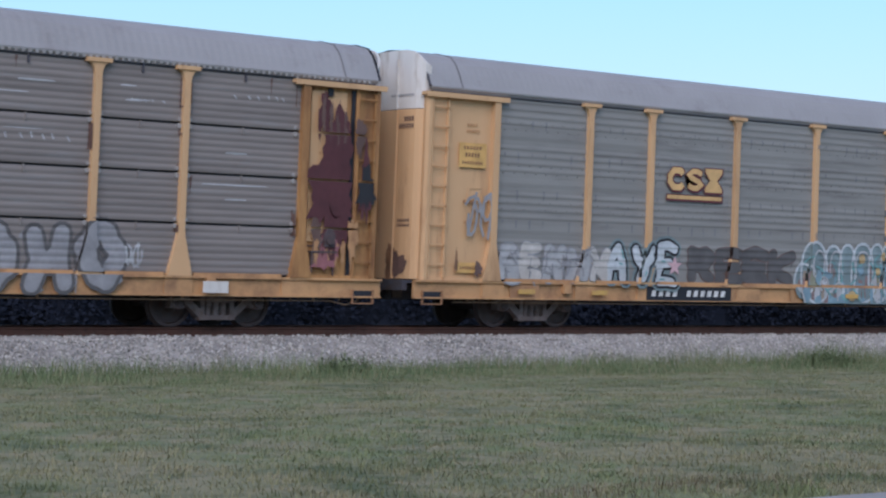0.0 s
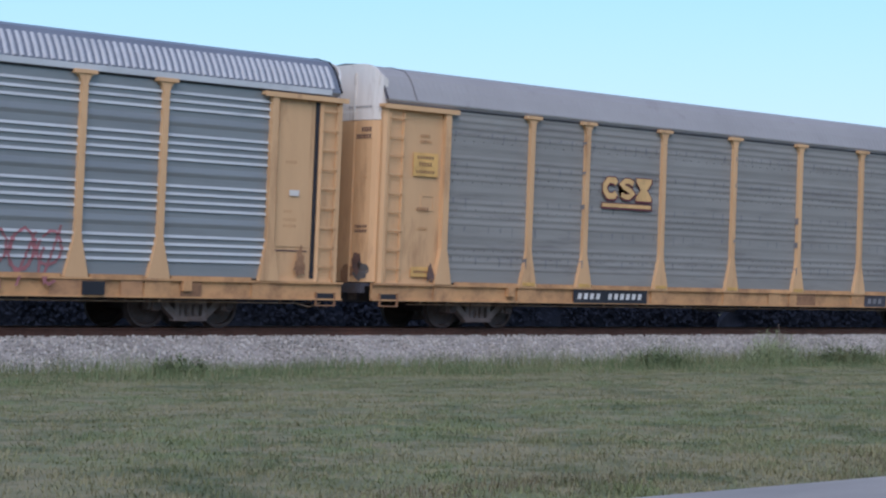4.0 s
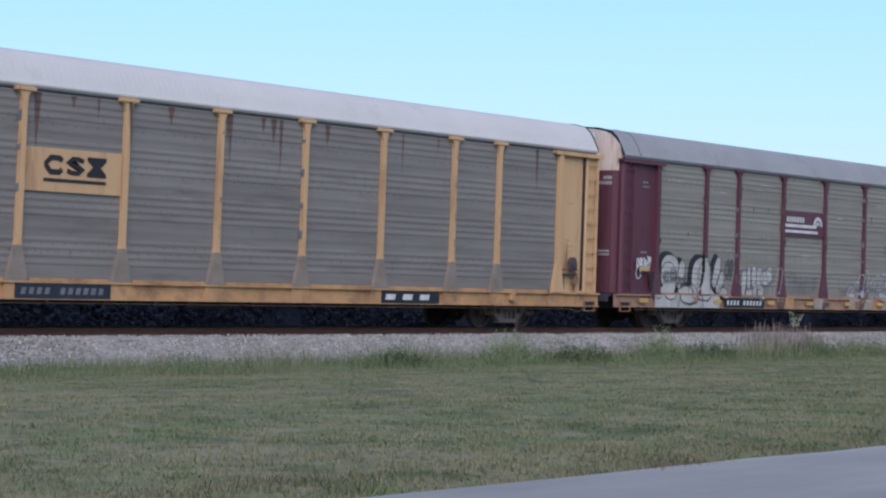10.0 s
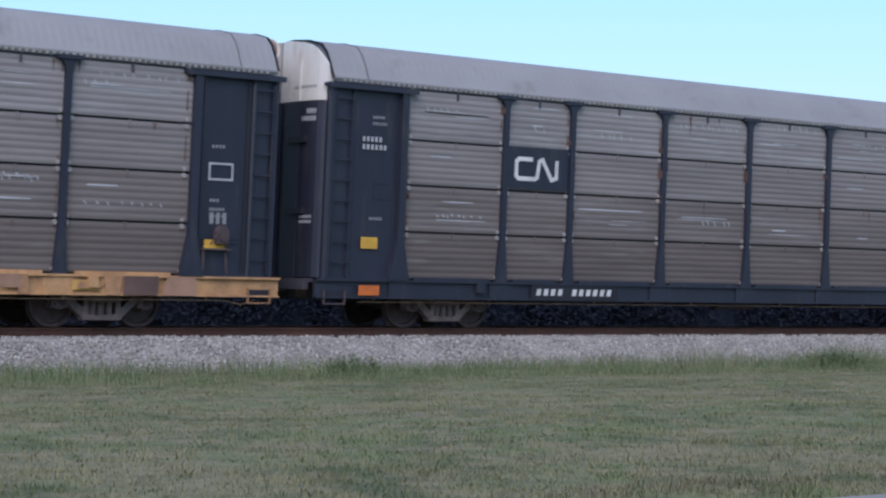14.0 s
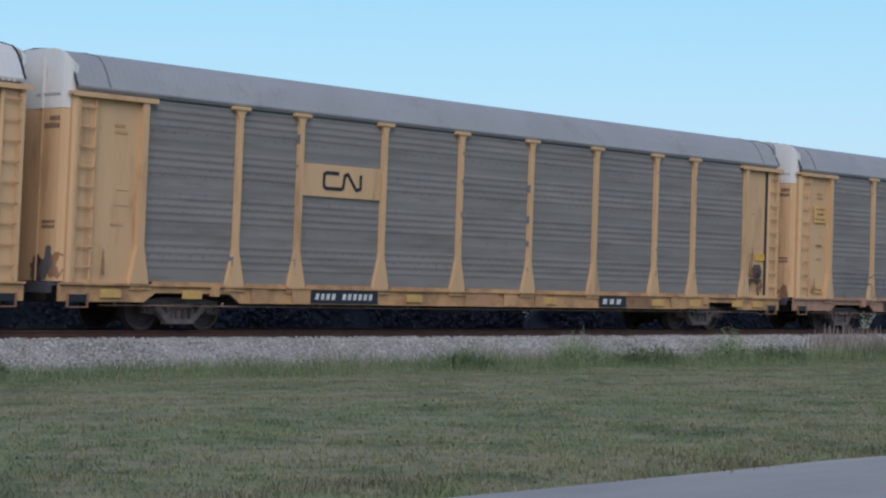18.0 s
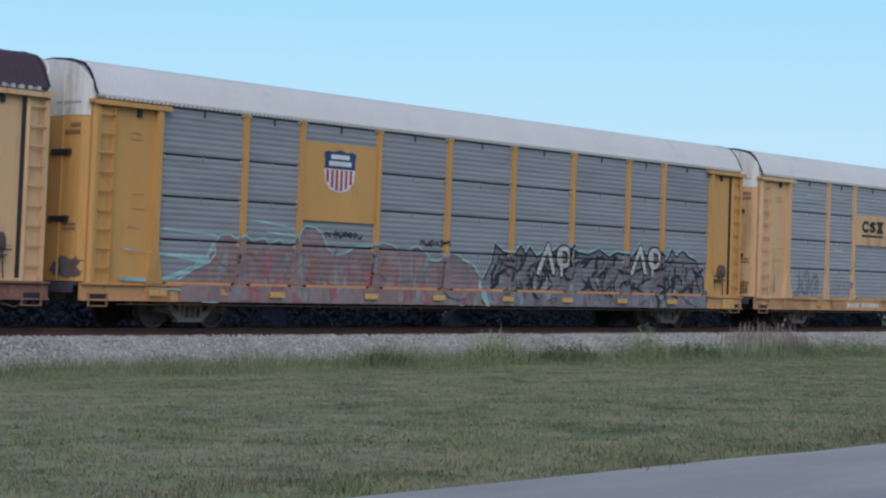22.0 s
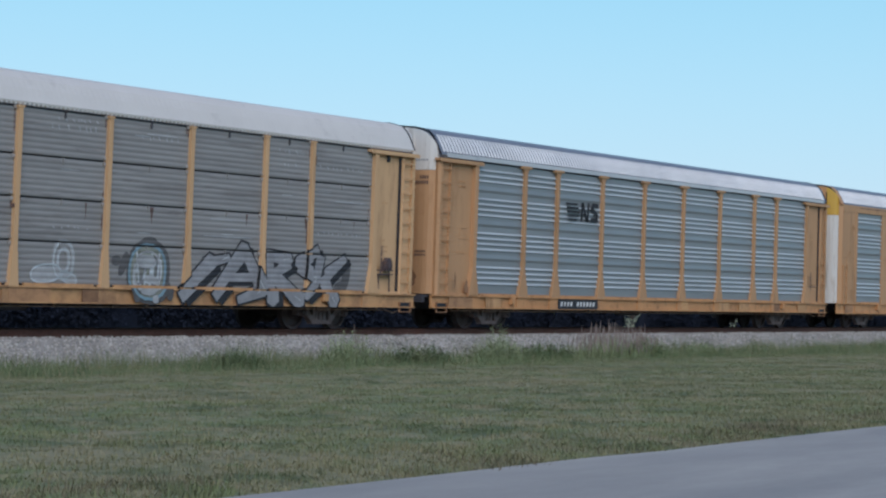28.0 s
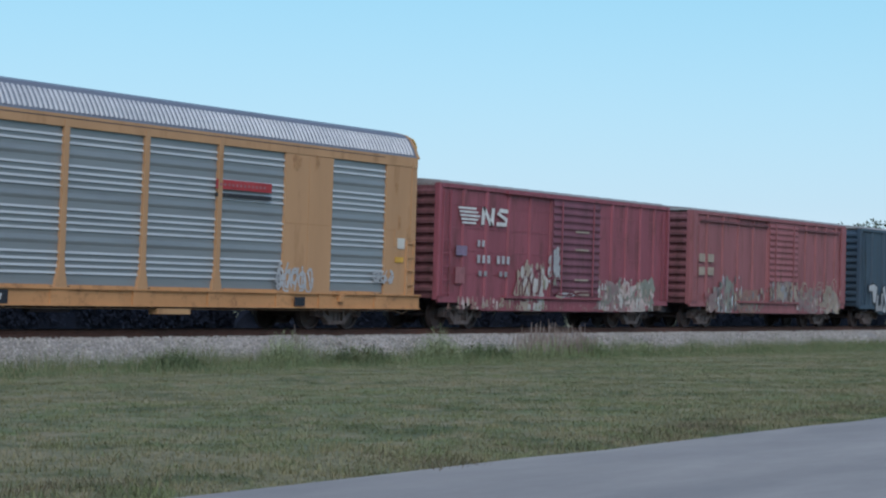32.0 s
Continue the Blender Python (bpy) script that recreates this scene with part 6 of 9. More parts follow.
    if frame not in ("navy", "maroon"):  # grime thrown up on the foot of the end doors
        random.seed(int(x * 3) + 77)
        for k in range(4):
            door_blotch(car, random.uniform(-1.25, -0.5), random.uniform(1.12, 1.5), random.uniform(0.25, 0.6), random.uniform(0.3, 0.7), random.choice(("ink_stain", "sill_brown", "ink_ash")), random.randint(1, 9999), "grime_patch")
    if cap == "cap_white":
        door_stencil(car, 4.82, 9, "ink_grey", -1.2, -0.5, 0.05)
    truck(car, -9.85), truck(car, 9.85)
    coupler(car, 13.78, 1), coupler(car, -13.78, -1)
    return car


def wear(car, frame, sill, slots=True):
    """Repainted stretches of the sill, grime round the end bays and the seams of their plates."""
    random.seed(int(car.matrix_basis.translation.x * 7))
    x = -12.6
    if sill != "navy" and sill != "white_frame":
        while x < 12:
            w = random.choice((0.5, 0.8, 1.2, 1.9))
            if random.random() < 0.38:
                plate(car, "sill_patch", x, x + w, 0.635, 0.955, random.choice(("sill_worn", "tan", "sill_worn", "sill_yellow", "sill_brown") if sill != "sill_brown" else ("sill_brown",)), -1.528, "brown worn stretch of the sill", 0.006)
            x += w + random.uniform(0.2, 1.4)
    if not slots:
        return
    seam = "black" if frame in ("navy", "maroon") else "ink_stain"
    if frame not in ("navy", "maroon") and STYLE[car.name][0] == "rows":
        plate(car, "latch", -12.02, -11.90, 4.62, 4.78, "black", -1.47, "", 0.05)
        plate(car, "latch", 11.95, 12.07, 4.62, 4.78, "black", -1.47, "", 0.05)
    plate(car, "plate_seam", 11.55, 12.44, 1.62, 1.65, seam, -1.466, "dark seam", 0.006)
    plate(car, "side_leaf", 11.58, 12.42, 1.72, 4.72, frame, -1.462, "", 0.016)
    if frame in ("yellow", "orange"):
        for k, (bx, bz, bw, bh) in enumerate(((11.75, 1.9, 0.10, 1.1), (12.2, 1.4, 0.30, 0.55), (-12.4, 1.4, 0.10, 0.6), (-11.8, 1.25, 0.24, 0.35))):
            if random.random() < 0.4:
                blotch(car, bx, bz, bw, bh * random.uniform(0.7, 1.3), random.choice(("ink_stain", "sill_brown")), random.randint(1, 9999), 0.012 if abs(bx) < 12.3 else 0.03, "grime_patch", "brown grime")


def vent_holes_shape(width):
    def build():
        s = Shape()
        n = int(width / 0.30)
        for j, z in enumerate((1.62, 1.78, 2.55, 2.70, 3.32, 3.48, 4.25, 4.40)):
            for k in range(n):
                x = -width / 2 + 0.2 + k * 0.30 + (0.13 if j % 2 else 0.0)
                if x < width / 2 - 0.12:
                    s.box(x - 0.009, x + 0.009, -0.014, -0.002, z - 0.008, z + 0.008)
        return s
    return build


def mirrored(s):
    s.v = [(-x, y, z) for x, y, z in s.v]
    return s


def band_shape(x):
    """A dark weather strip that follows the roof's curve at the car's end."""
    s = Shape()
    pts = [(y, z) for y, z in ROOF[1:]]
    full = pts + [(-y, z) for y, z in pts[-2::-1]]
    s.grid([[(x + dx, y * k, z + dz) for y, z in full] for dx, k, dz in ((0, 0.985, -0.03), (0, 1.005, 0.014), (0.03, 1.005, 0.014), (0.03, 0.985, -0.03))])
    return s


FLUSH = [-11.45, -8.9, -6.8, -4.12, -1.37, 1.37, 4.12, 6.8, 8.9, 11.45]


def flush_carrier(x, label):
    """A smooth-sided car carrier: wide orange plates, thin posts, bowed orange and white end doors and a bright ribbed roof."""
    car = tagged(new("autorack_car"), label, "railway car", "cars of the freight train")
    car.matrix_basis = pose(x, 0, 0)
    underbody(car, 13.2, M["underframe"])
    for side in (1, -1):
        turn = 0 if side > 0 else 180
        y = FACE * side
        part("side_sill", stored("flush_sill", sill_shape(13.3, 0.60, 1.03), M["sill_orange"]), car, y=-1.46 * side, turn=turn)
        f = [v * side for v in FLUSH][::side]
        for a, b in zip(f, f[1:]):
            i = f.index(a)
            w = round(b - a, 3)
            wide = (i == 1 or i == 7) if side > 0 else (i == 1 or i == 7)
            if wide:
                part("side_plate", stored(("side_plate", w), lambda: Shape().box(-w / 2, w / 2, -0.06, 0.05, 1.0, 4.74).box(-0.02, 0.02, -0.068, -0.06, 1.05, 4.7).prism([(-w / 2, 1.0), (w / 2, 1.0), (w / 2 - 0.2, 1.8), (-w / 2 + 0.2, 1.8)], "y", -0.067, -0.06), M["orange"]), car, x=(a + b) / 2, y=y, turn=turn)
            else:
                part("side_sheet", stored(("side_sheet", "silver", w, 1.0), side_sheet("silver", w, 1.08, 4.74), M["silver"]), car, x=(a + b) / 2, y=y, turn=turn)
        for a in FLUSH[3:7]:
            part("post", stored("thin_post", lambda: Shape().box(-0.08, 0.08, -0.09, 0.05, 1.0, 4.9).prism([(-0.2, 1.0), (0.2, 1.0), (0.08, 1.6), (-0.08, 1.6)], "y", -0.085, 0.0), M["orange"]), car, x=a, y=y, turn=turn)
        for e in (1, -1):
            part("end_plate", stored("flush_end", lambda: Shape().box(-0.76, 0.76, -0.06, 0.05, 1.0, 4.90).box(-0.3, 0.3, -0.075, -0.06, 2.4, 2.9).box(0.5, 0.55, -0.08, -0.06, 1.0, 4.9), M["orange"]), car, x=e * 12.21, y=y, turn=turn)
            part("ladder", stored("short_ladder", lambda: Shape().box(-0.2, -0.16, -0.12, -0.06, 1.0, 2.6).box(0.16, 0.2, -0.12, -0.06, 1.0, 2.6).box(-0.2, 0.2, -0.12, -0.09, 1.3, 1.33).box(-0.2, 0.2, -0.12, -0.09, 1.7, 1.73).box(-0.2, 0.2, -0.12, -0.09, 2.1, 2.13).box(-0.2, 0.2, -0.12, -0.09, 2.5, 2.53), M["orange"]), car, x=e * 12.7, y=y, turn=turn)
        if side > 0:
            slots = [[(q + j * 0.30 + 0.12, 1.015), (q + j * 0.30 + 0.26, 1.015), (q + j * 0.30 + 0.26, 1.05), (q + j * 0.30 + 0.12, 1.05)] for q, e in ((-11.3, 8), (-6.7, 44), (9.0, 8)) for j in range(e)]
            tagged(outline_part(car, "drain_slots", slots, "black", -1.512), "", kind="stuff")
        part("eaves_rail", stored("eaves_rail", lambda: Shape().box(-12.97, 12.97, -0.075, 0.08, 4.74, 5.02).box(-RIM, RIM, -0.05, 0.05, 1.0, 1.08), M["orange"]), car, y=y, turn=turn)
        part("vent_strip", stored("vent_strip", lambda: Shape().box(-RIM, RIM, -0.08, -0.076, 4.93, 4.95), M["underframe"]), car, y=y, turn=turn)
    for e in (1, -1):
        turn = 0 if e > 0 else 180
        for s in (1, -1):
            part("end_door", stored(("flush_door", s), door_shape(1.02, 4.57, False, 0, 6, (s,)), M["cap_white"]), car, "white outer leaf of the end doors", turn=turn)
            # inner leaf and cap get duller colours: the shade on them is painted in
            part("inner_leaf", stored(("inner_leaf", s), door_shape(1.02, 4.57, False, 5, 9, (s,)), M["leaf_grey"]), car, "pale inner door leaf, its white dulled for shade", turn=turn)
            part("door_cap", stored(("flush_cap", s), door_shape(4.58, 5.74, True, 0, 6, (s,)), M["amber"]), car, "amber top of an outer door leaf", turn=turn)
            part("inner_cap", stored(("inner_cap", s), door_shape(4.58, 5.74, True, 5, 9, (s,)), M["sill_orange"]), car, "orange top of an inner door leaf, darker for its shade", turn=turn)
            part("corner_stile", stored(("flush_stile", s), lambda: Shape().prism([(12.98, -1.52 * s), (13.10, -1.40 * s), (13.02, -1.30 * s), (12.8, -1.45 * s)], "z", 1.0, 5.1), M["orange"]), car, turn=turn)
        for y in (-0.95, 0.95):
            part("door_gap", stored("door_gap", lambda: Shape().box(13.335, 13.365, -0.02, 0.02, 1.05, 5.5), M["black"]), car, "dark gap between the leaves", turn=turn, y=y)
        part("roof_end_plate", stored("roof_end_plate", lambda: Shape().grid([[(12.93 + dx, y * k, z) for y, z in ROOF + [(-y, z) for y, z in ROOF[-2::-1]]] for dx, k in ((0, 1.005), (0.2, 0.985))]), M["orange"]), car, turn=turn)
    shell = part("roof", stored("flush_roof", roof_shape(25.9, 0.17, 0.0035), M["roof_silver"]), car)
    part("roof_corrugation", stored("flush_corrugation", lambda: roof_ribs_shape(25.7), M["galvanised"]), shell, "galvanised corrugation, coloured lighter as if lit", kind="stuff")
    wear(car, "orange", "sill_orange", False)
    for a, b in ((-12.9, -11.5), (-8.85, -6.85), (6.85, 8.85), (11.5, 12.9)):
        plate(car, "plate_seam", a, b, 2.86, 2.88, "orange_stain", -1.52, "rusty weld seam", 0.006)
        for k in range(3):
            blotch(car, random.uniform(a + 0.2, b - 0.2), random.choice((random.uniform(1.2, 2.0), random.uniform(2.5, 3.3), random.uniform(3.8, 4.6))), random.uniform(0.12, 0.45), random.uniform(0.15, 0.6), "orange_stain", int(a * 100) * 7 + k + 9000, 0.001 + 0.001 * k, "stain", "brown rust stain")
    plate(car, "notice", 12.05, 12.4, 2.35, 2.65, "leaf_grey", -1.535, "small pale notice")
    plate(car, "notice", 11.95, 12.35, 1.95, 2.1, "ink_yellow", -1.535, "small yellow notice")
    truck(car, -9.85), truck(car, 9.85)
    coupler(car, 13.78, 1), coupler(car, -13.78, -1)
    return car


BOXROOF = [(-1.50, 4.33), (-1.50, 4.43), (-1.40, 4.47), (-0.7, 4.53), (0, 4.57)]


def boxcar(x, paint, label, half=7.45, style=0):
    """A boxcar: ribbed or plated side, sliding plug door, corrugated end, ladders and a flat ribbed roof."""
    car = tagged(new("boxcar"), label, "railway car", "cars of the freight train")
    car.matrix_basis = pose(x, 0, 0)
    m = M[paint]
    underbody(car, half, M["underframe"])
    dx0, dx1 = (-0.9, 2.2) if style == 0 else (-0.6, 2.2)
    STYLE[car.name] = ("flat", [(-99, dx0, 1.512), (dx0, dx1, 1.592), (dx1, 99, 1.512)])
    for side in (1, -1):
        turn = 0 if side > 0 else 180
        y = -1.45 * side

        def wall():
            s = Shape()
            s.box(-half, dx0, 0, 0.05, 1.0, 4.40).box(dx1, half, 0, 0.05, 1.0, 4.40)
            return s
        part("side_wall", stored(("side_wall", style), wall, m), car, y=y, turn=turn)
        n = 5
        for a, b in ((-half, dx0), (dx1, half)):
            for k in range(n + 1):
                xx = a + (b - a) * k / n
                part("side_post", stored("side_post", lambda: Shape().prism([(-0.06, -0.06), (0.06, -0.06), (0.09, 0), (-0.09, 0)], "z", 1.0, 4.34), m), car, x=xx, y=y, turn=turn)
            if style == 0:
                for z in (1.7, 2.4, 3.1, 3.8):
                    part("side_seam", stored(("side_seam", round(b - a, 2)), lambda: Shape().box(-(b - a) / 2, (b - a) / 2, -0.012, 0, -0.015, 0.015), m), car, x=(a + b) / 2, y=y, z=z, turn=turn)

        def door():
            pts = [(-0.10, 1.05)]
            for k in range(13):
                pts += [(-0.10, 1.10 + k * 0.24), (-0.14, 1.14 + k * 0.24), (-0.14, 1.19 + k * 0.24), (-0.10, 1.27 + k * 0.24)]
            return Shape().prism(pts + [(-0.10, 4.25), (0.0, 4.25), (0.0, 1.05)], "x", dx0, dx1)
        for xx in (dx0 + 0.5, dx1 - 0.5):
            part("lock_rod", stored("lock_rod", lambda: Shape().tube((0, -0.165, 1.1), (0, -0.165, 4.2), 0.025, 6), m), car, x=xx, y=y, turn=turn)
        part("sliding_door", stored(("sliding_door", style), door, M["box_plum"] if style == 0 else m), car, y=y, turn=turn)
        for z in (0.98, 4.26):
            part("door_rail", stored(("door_rail", style), lambda: Shape().box(dx0 - 2.9, dx1 + 0.2, -0.15, 0, 0, 0.075), m), car, y=y, z=z, turn=turn)

        def sill():
            s = Shape().prism([(-half, 0.82), (-half + 1.7, 0.82), (-half + 2.4, 0.58), (half - 2.4, 0.58), (half - 1.7, 0.82), (half, 0.82), (half, 1.0), (-half, 1.0)], "y", -0.05, 0.05)
            return s
        part("side_sill", stored(("box_sill", style), sill, m), car, y=y, turn=turn)
        if style == 1:  # a dark ledge below the eaves on both sides of the door, and broad corner posts
            for a, b in ((-half + 0.7, dx0 - 0.1), (dx1 + 0.1, half - 0.7)):
                part("eaves_ledge", stored(("eaves_ledge", round(b - a, 2)), lambda: Shape().box(-(b - a) / 2, (b - a) / 2, -0.10, 0, 4.02, 4.10), M["box_end"]), car, x=(a + b) / 2, y=y, turn=turn)
            for e in (-1, 1):
                part("corner_post", stored("box_corner_post", lambda: Shape().box(-0.22, 0.22, -0.09, 0, 1.0, 4.3), m), car, x=e * (half - 0.22), y=y, turn=turn)
        part("top_chord", stored(("top_chord", style), lambda: Shape().box(-half, half, -0.07, 0.05, 4.28, 4.40), m), car, y=y, turn=turn)
        for e in (-1, 1):
            def lad():
                s = Shape().box(-0.22, -0.18, -0.1, -0.05, 1.0, 4.2).box(0.18, 0.22, -0.1, -0.05, 1.0, 4.2)
                for k in range(8 if style else 5):
                    s.tube((-0.2, -0.09, 1.1 + k * 0.4), (0.2, -0.09, 1.1 + k * 0.4), 0.014, 5)
                return s
            part("ladder", stored(("box_ladder", style), lad, m), car, x=e * (half - 0.3), y=y, turn=turn)
    for e in (1, -1):
        def end():
            pts = [(half - 0.05, 0.95), (half, 0.95)]
            for k in range(11):
                z = 1.1 + k * 0.29
                pts += [(half, z), (half + 0.10, z + 0.06), (half + 0.10, z + 0.15), (half, z + 0.23)]
            return Shape().prism(pts + [(half, 4.4), (half - 0.05, 4.4)], "y", -1.32, 1.32)
        for yy in (-1.40, 1.40):
            part("end_post", stored(("box_end_post", style), lambda: Shape().box(half - 0.05, half + 0.09, -0.075, 0.075, 0.9, 4.4), m), car, y=yy, turn=0 if e > 0 else 180)
        part("end_wall", stored(("end_wall", style), end, M["box_blue"] if paint == "box_blue" else M["box_end"]), car, "corrugated end wall", turn=0 if e > 0 else 180)
    part("roof", stored(("box_roof", style), roof_shape(2 * half, 0.9, 0.03, 0.0, BOXROOF), M["roof_grey"]), car)
    truck(car, -half + 1.9), truck(car, half - 1.9)
    coupler(car, half + 0.95, 1), coupler(car, -half - 0.95, -1)
    return car


# ---- the train ----
# centre of each car at the start; the third block shape of the first whole car stands at 36.8 m
START = 36.8


def at(i):
    return START + PITCH * i


CARS = []


def safety_signs(car, x=-12.0, y=-1.50):
    plate(car, "warning_sign", x - 0.36, x + 0.36, 3.38, 3.90, "ink_signal", y, "yellow warning sign with dark bars")
    for z, w, h, n in ((3.76, 0.50, 0.07, 6), (3.60, 0.40, 0.09, 5), (3.45, 0.56, 0.06, 8)):
        stencil(car, x - w / 2, z, w, h, n, "sill_brown", y - 0.014)
    stencil(car, x - 0.20, 2.62, 0.36, 0.07, 5, "sill_brown", y + 0.005)
    plate(car, "caution_plate", x - 0.32, x + 0.28, 1.16, 1.38, "ink_signal", y, "small yellow plate")
    stencil(car, x - 0.24, 1.24, 0.44, 0.06, 7, "sill_brown", y - 0.014)


def placard(car, bay, z0, z1, key, y=-1.50):
    a, b = EDGES[bay - 1], EDGES[bay]
    return plate(car, "placard", a + 0.1, b - 0.1, z0, z1, key, y, "painted emblem panel", 0.01)


# A: rusted end, dark sheets
c = autorack(at(-1), "yellow", "weathered", "rows", "roof_grey", door="rusty", plated="rusty", label="yellow car carrier with weathered grey side sheets and rusted ends")
lettering(c, "EDMO", 3.4, 7.6, 0.60, 2.0, ["ink_grey"], "ink_ash", 101, 0.30, 0.075, 0.02)
lettering(c, "EDMO", -1.4, 3.0, 0.60, 1.95, ["ink_grey"], "ink_ash", 102, 0.32, 0.07, 0.02)
worn_paint(c, -1.3, 7.5, 0.64, 1.8, 1021, 60, ("ink_grey", "ink_chrome"), 0.4, 0.002)
scrawl(c, 7.55, 7.95, 1.1, 1.6, "ink_pale", 103, 2, 0.04)
blotch(c, 12.08, 2.75, 1.15, 2.5, "ink_rust", 1001, 0.022, label="dark red rust blotch")
blotch(c, 12.2, 3.7, 0.8, 1.5, "ink_rust", 1002, 0.024)
blotch(c, 12.3, 2.3, 0.6, 1.1, "ink_rust", 1007, 0.023)
for k in range(9):  # ragged runs above and below the blotch
    blotch(c, 11.72 + 0.09 * k, (4.35 if k % 2 else 4.1) - 0.05 * k, 0.10, 0.8 + 0.1 * (k % 3), ("ink_rust", "ink_stain")[k % 2], 1030 + k, 0.0235)
for k in range(5):
    blotch(c, 11.75 + 0.16 * k, 1.55 + 0.08 * (k % 2), 0.14, 0.6, ("orange_stain", "ink_rose")[k % 2], 1045 + k, 0.0215)
blotch(c, 12.85, 2.9, 0.3, 1.8, "ink_rust", 1003, 0.05)
blotch(c, 11.95, 1.35, 0.6, 0.4, "ink_rose", 1004, 0.022)
blotch(c, 12.88, 2.85, 0.45, 0.95, "ink_black", 1005, 0.056, "burn_mark", "black burn mark")
for k, (bx, bz, bw, bh, key) in enumerate(((11.85, 4.35, 0.35, 0.8, "ink_rust"), (12.25, 3.2, 0.3, 1.4, "orange_stain"), (11.75, 2.0, 0.3, 1.5, "ink_stain"), (12.15, 1.7, 0.35, 0.9, "orange_stain"), (12.7, 3.9, 0.3, 0.8, "ink_stain"), (12.6, 1.8, 0.3, 1.0, "orange_stain"))):
    blotch(c, bx, bz, bw, bh, key, 1050 + k, 0.018 if bx < 12.4 else 0.046)
scuffs(c, 1006, 80, "ink_scuff")
post_rust(c, 1106, "ink_stain", 0.4)
plate(c, "amber_panel", 3.5, 4.0, 0.70, 0.88, "amber_paint", -1.530)
plate(c, "patch", 9.2, 9.75, 0.68, 0.9, "cap_white", -1.63)
CARS.append(c)
# B
c = autorack(at(0), "yellow", "slate", "fine", "roof_grey", label="yellow car carrier with dark corrugated sides and block emblem")
blocks_logo(c, -6.35, 3.15, 1.75, 0.55, "ink_gilt", True, "ink_wine")
safety_signs(c)
lettering(c, "GENHN", -11.25, -8.0, 0.95, 1.85, ["ink_scuff", "ink_bone", "ink_scuff"], "ink_grey", 111, 0.36, 0.025, 0.05)
lettering(c, "AYE", -8.15, -5.9, 0.92, 2.0, ["ink_frost"], "ink_black", 112, 0.27, 0.06, 0.10, "ink_lagoon", 0.06, "ink_teal")
dashes(c, -11.0, -8.2, 1.0, 1.7, "ink_grey", 1121, 30, 0.3, 0.03, 0.034)
outline_part(c, "graffiti_star", [[(-6.02 + (0.24 if k % 2 == 0 else 0.10) * math.sin(k * 0.6283), 1.42 + (0.24 if k % 2 == 0 else 0.10) * math.cos(k * 0.6283)) for k in range(10)]], "ink_pink", -1.50, "small pink star")
lettering(c, "REEK", -5.6, -2.0, 0.98, 1.92, ["ink_ash"], "ink_stain", 116, 0.36, 0.02, 0.04)
throw_up(c, [(-1.68, 1.20, 0.30, 0.36, 0.2), (-1.30, 1.36, 0.46, 0.74, 0.0), (-0.62, 1.36, 0.33, 0.66, 0.0), (-0.10, 1.38, 0.30, 0.68, 0.0), (0.46, 1.38, 0.40, 0.72, 0.0), (1.00, 1.38, 0.30, 0.72, 0.0), (1.42, 1.38, 0.28, 0.72, 0.0), (1.60, 1.02, 0.22, 0.38, 0.0)], ["ink_lagoon"], "ink_frost", 0.065, "ink_lagoon", (0.0, -0.1), 0.06)
tagged(painted(c, "graffiti_base", [[(-1.75, 0.60), (1.55, 0.60), (1.7, 1.2), (-1.85, 1.2)]], "ink_lagoon", 0.0085), "grey-blue sprayed base", kind="stuff")
worn_paint(c, -1.75, 1.6, 0.62, 1.55, 1131, 60, ("ink_sky", "ink_pale", "ink_moss", "ink_rosegrey", "ink_lagoon", "ink_sky"), 0.50, 0.016)
worn_paint(c, -1.85, -0.4, 0.62, 1.35, 1132, 16, ("ink_buff", "ink_rosegrey"), 0.5, 0.016)
tagged(painted(c, "graffiti_linework", [q for o in ((-1.2, 1.5, 0.26, 0.40, 0.0), (-0.55, 1.55, 0.2, 0.34, 0.1), (0.45, 1.5, 0.26, 0.4, 0.0), (-1.0, 1.05, 0.2, 0.2, 0.0), (-0.4, 0.85, 0.2, 0.26, 0.0)) for q in stroke(oval(*o)[:14], 0.045)] + stroke([(-1.9, 1.0), (-1.75, 0.64)], 0.05) + stroke([(1.55, 1.2), (1.75, 0.95), (1.4, 0.64)], 0.06), "ink_pale", 0.044), "", kind="stuff")
tagged(painted(c, "graffiti_linework", [oval(0.42, 1.72, 0.11, 0.12), oval(1.22, 1.80, 0.07, 0.11), oval(1.02, 1.42, 0.09, 0.09), oval(-0.05, 0.80, 0.14, 0.12), oval(1.62, 0.82, 0.07, 0.2, 0.4)], "ink_old_gilt", 0.046), "small yellow sprayed spots", kind="stuff")
dashes(c, -1.7, 1.5, 0.8, 1.8, "ink_teal", 1133, 26, 0.28, 0.05, 0.042)
scrawl(c, 1.65, 2.4, 1.45, 2.20, "ink_cream", 118, 2, 0.045)
dashes(c, 1.65, 2.35, 1.5, 2.0, "ink_cream", 1183, 16, 0.3, 0.04, 0.014)
scrawl(c, 1.9, 2.65, 0.95, 1.45, "ink_rosegrey", 1181, 2, 0.06)
tagged(painted(c, "graffiti_smear", [oval(2.95, 1.75, 0.12, 0.12), oval(2.98, 1.45, 0.15, 0.24, -0.2), oval(2.96, 0.95, 0.10, 0.36, 0.1), oval(2.85, 1.5, 0.10, 0.12)], "ink_black", 0.012), "dark sprayed figure", kind="stuff")
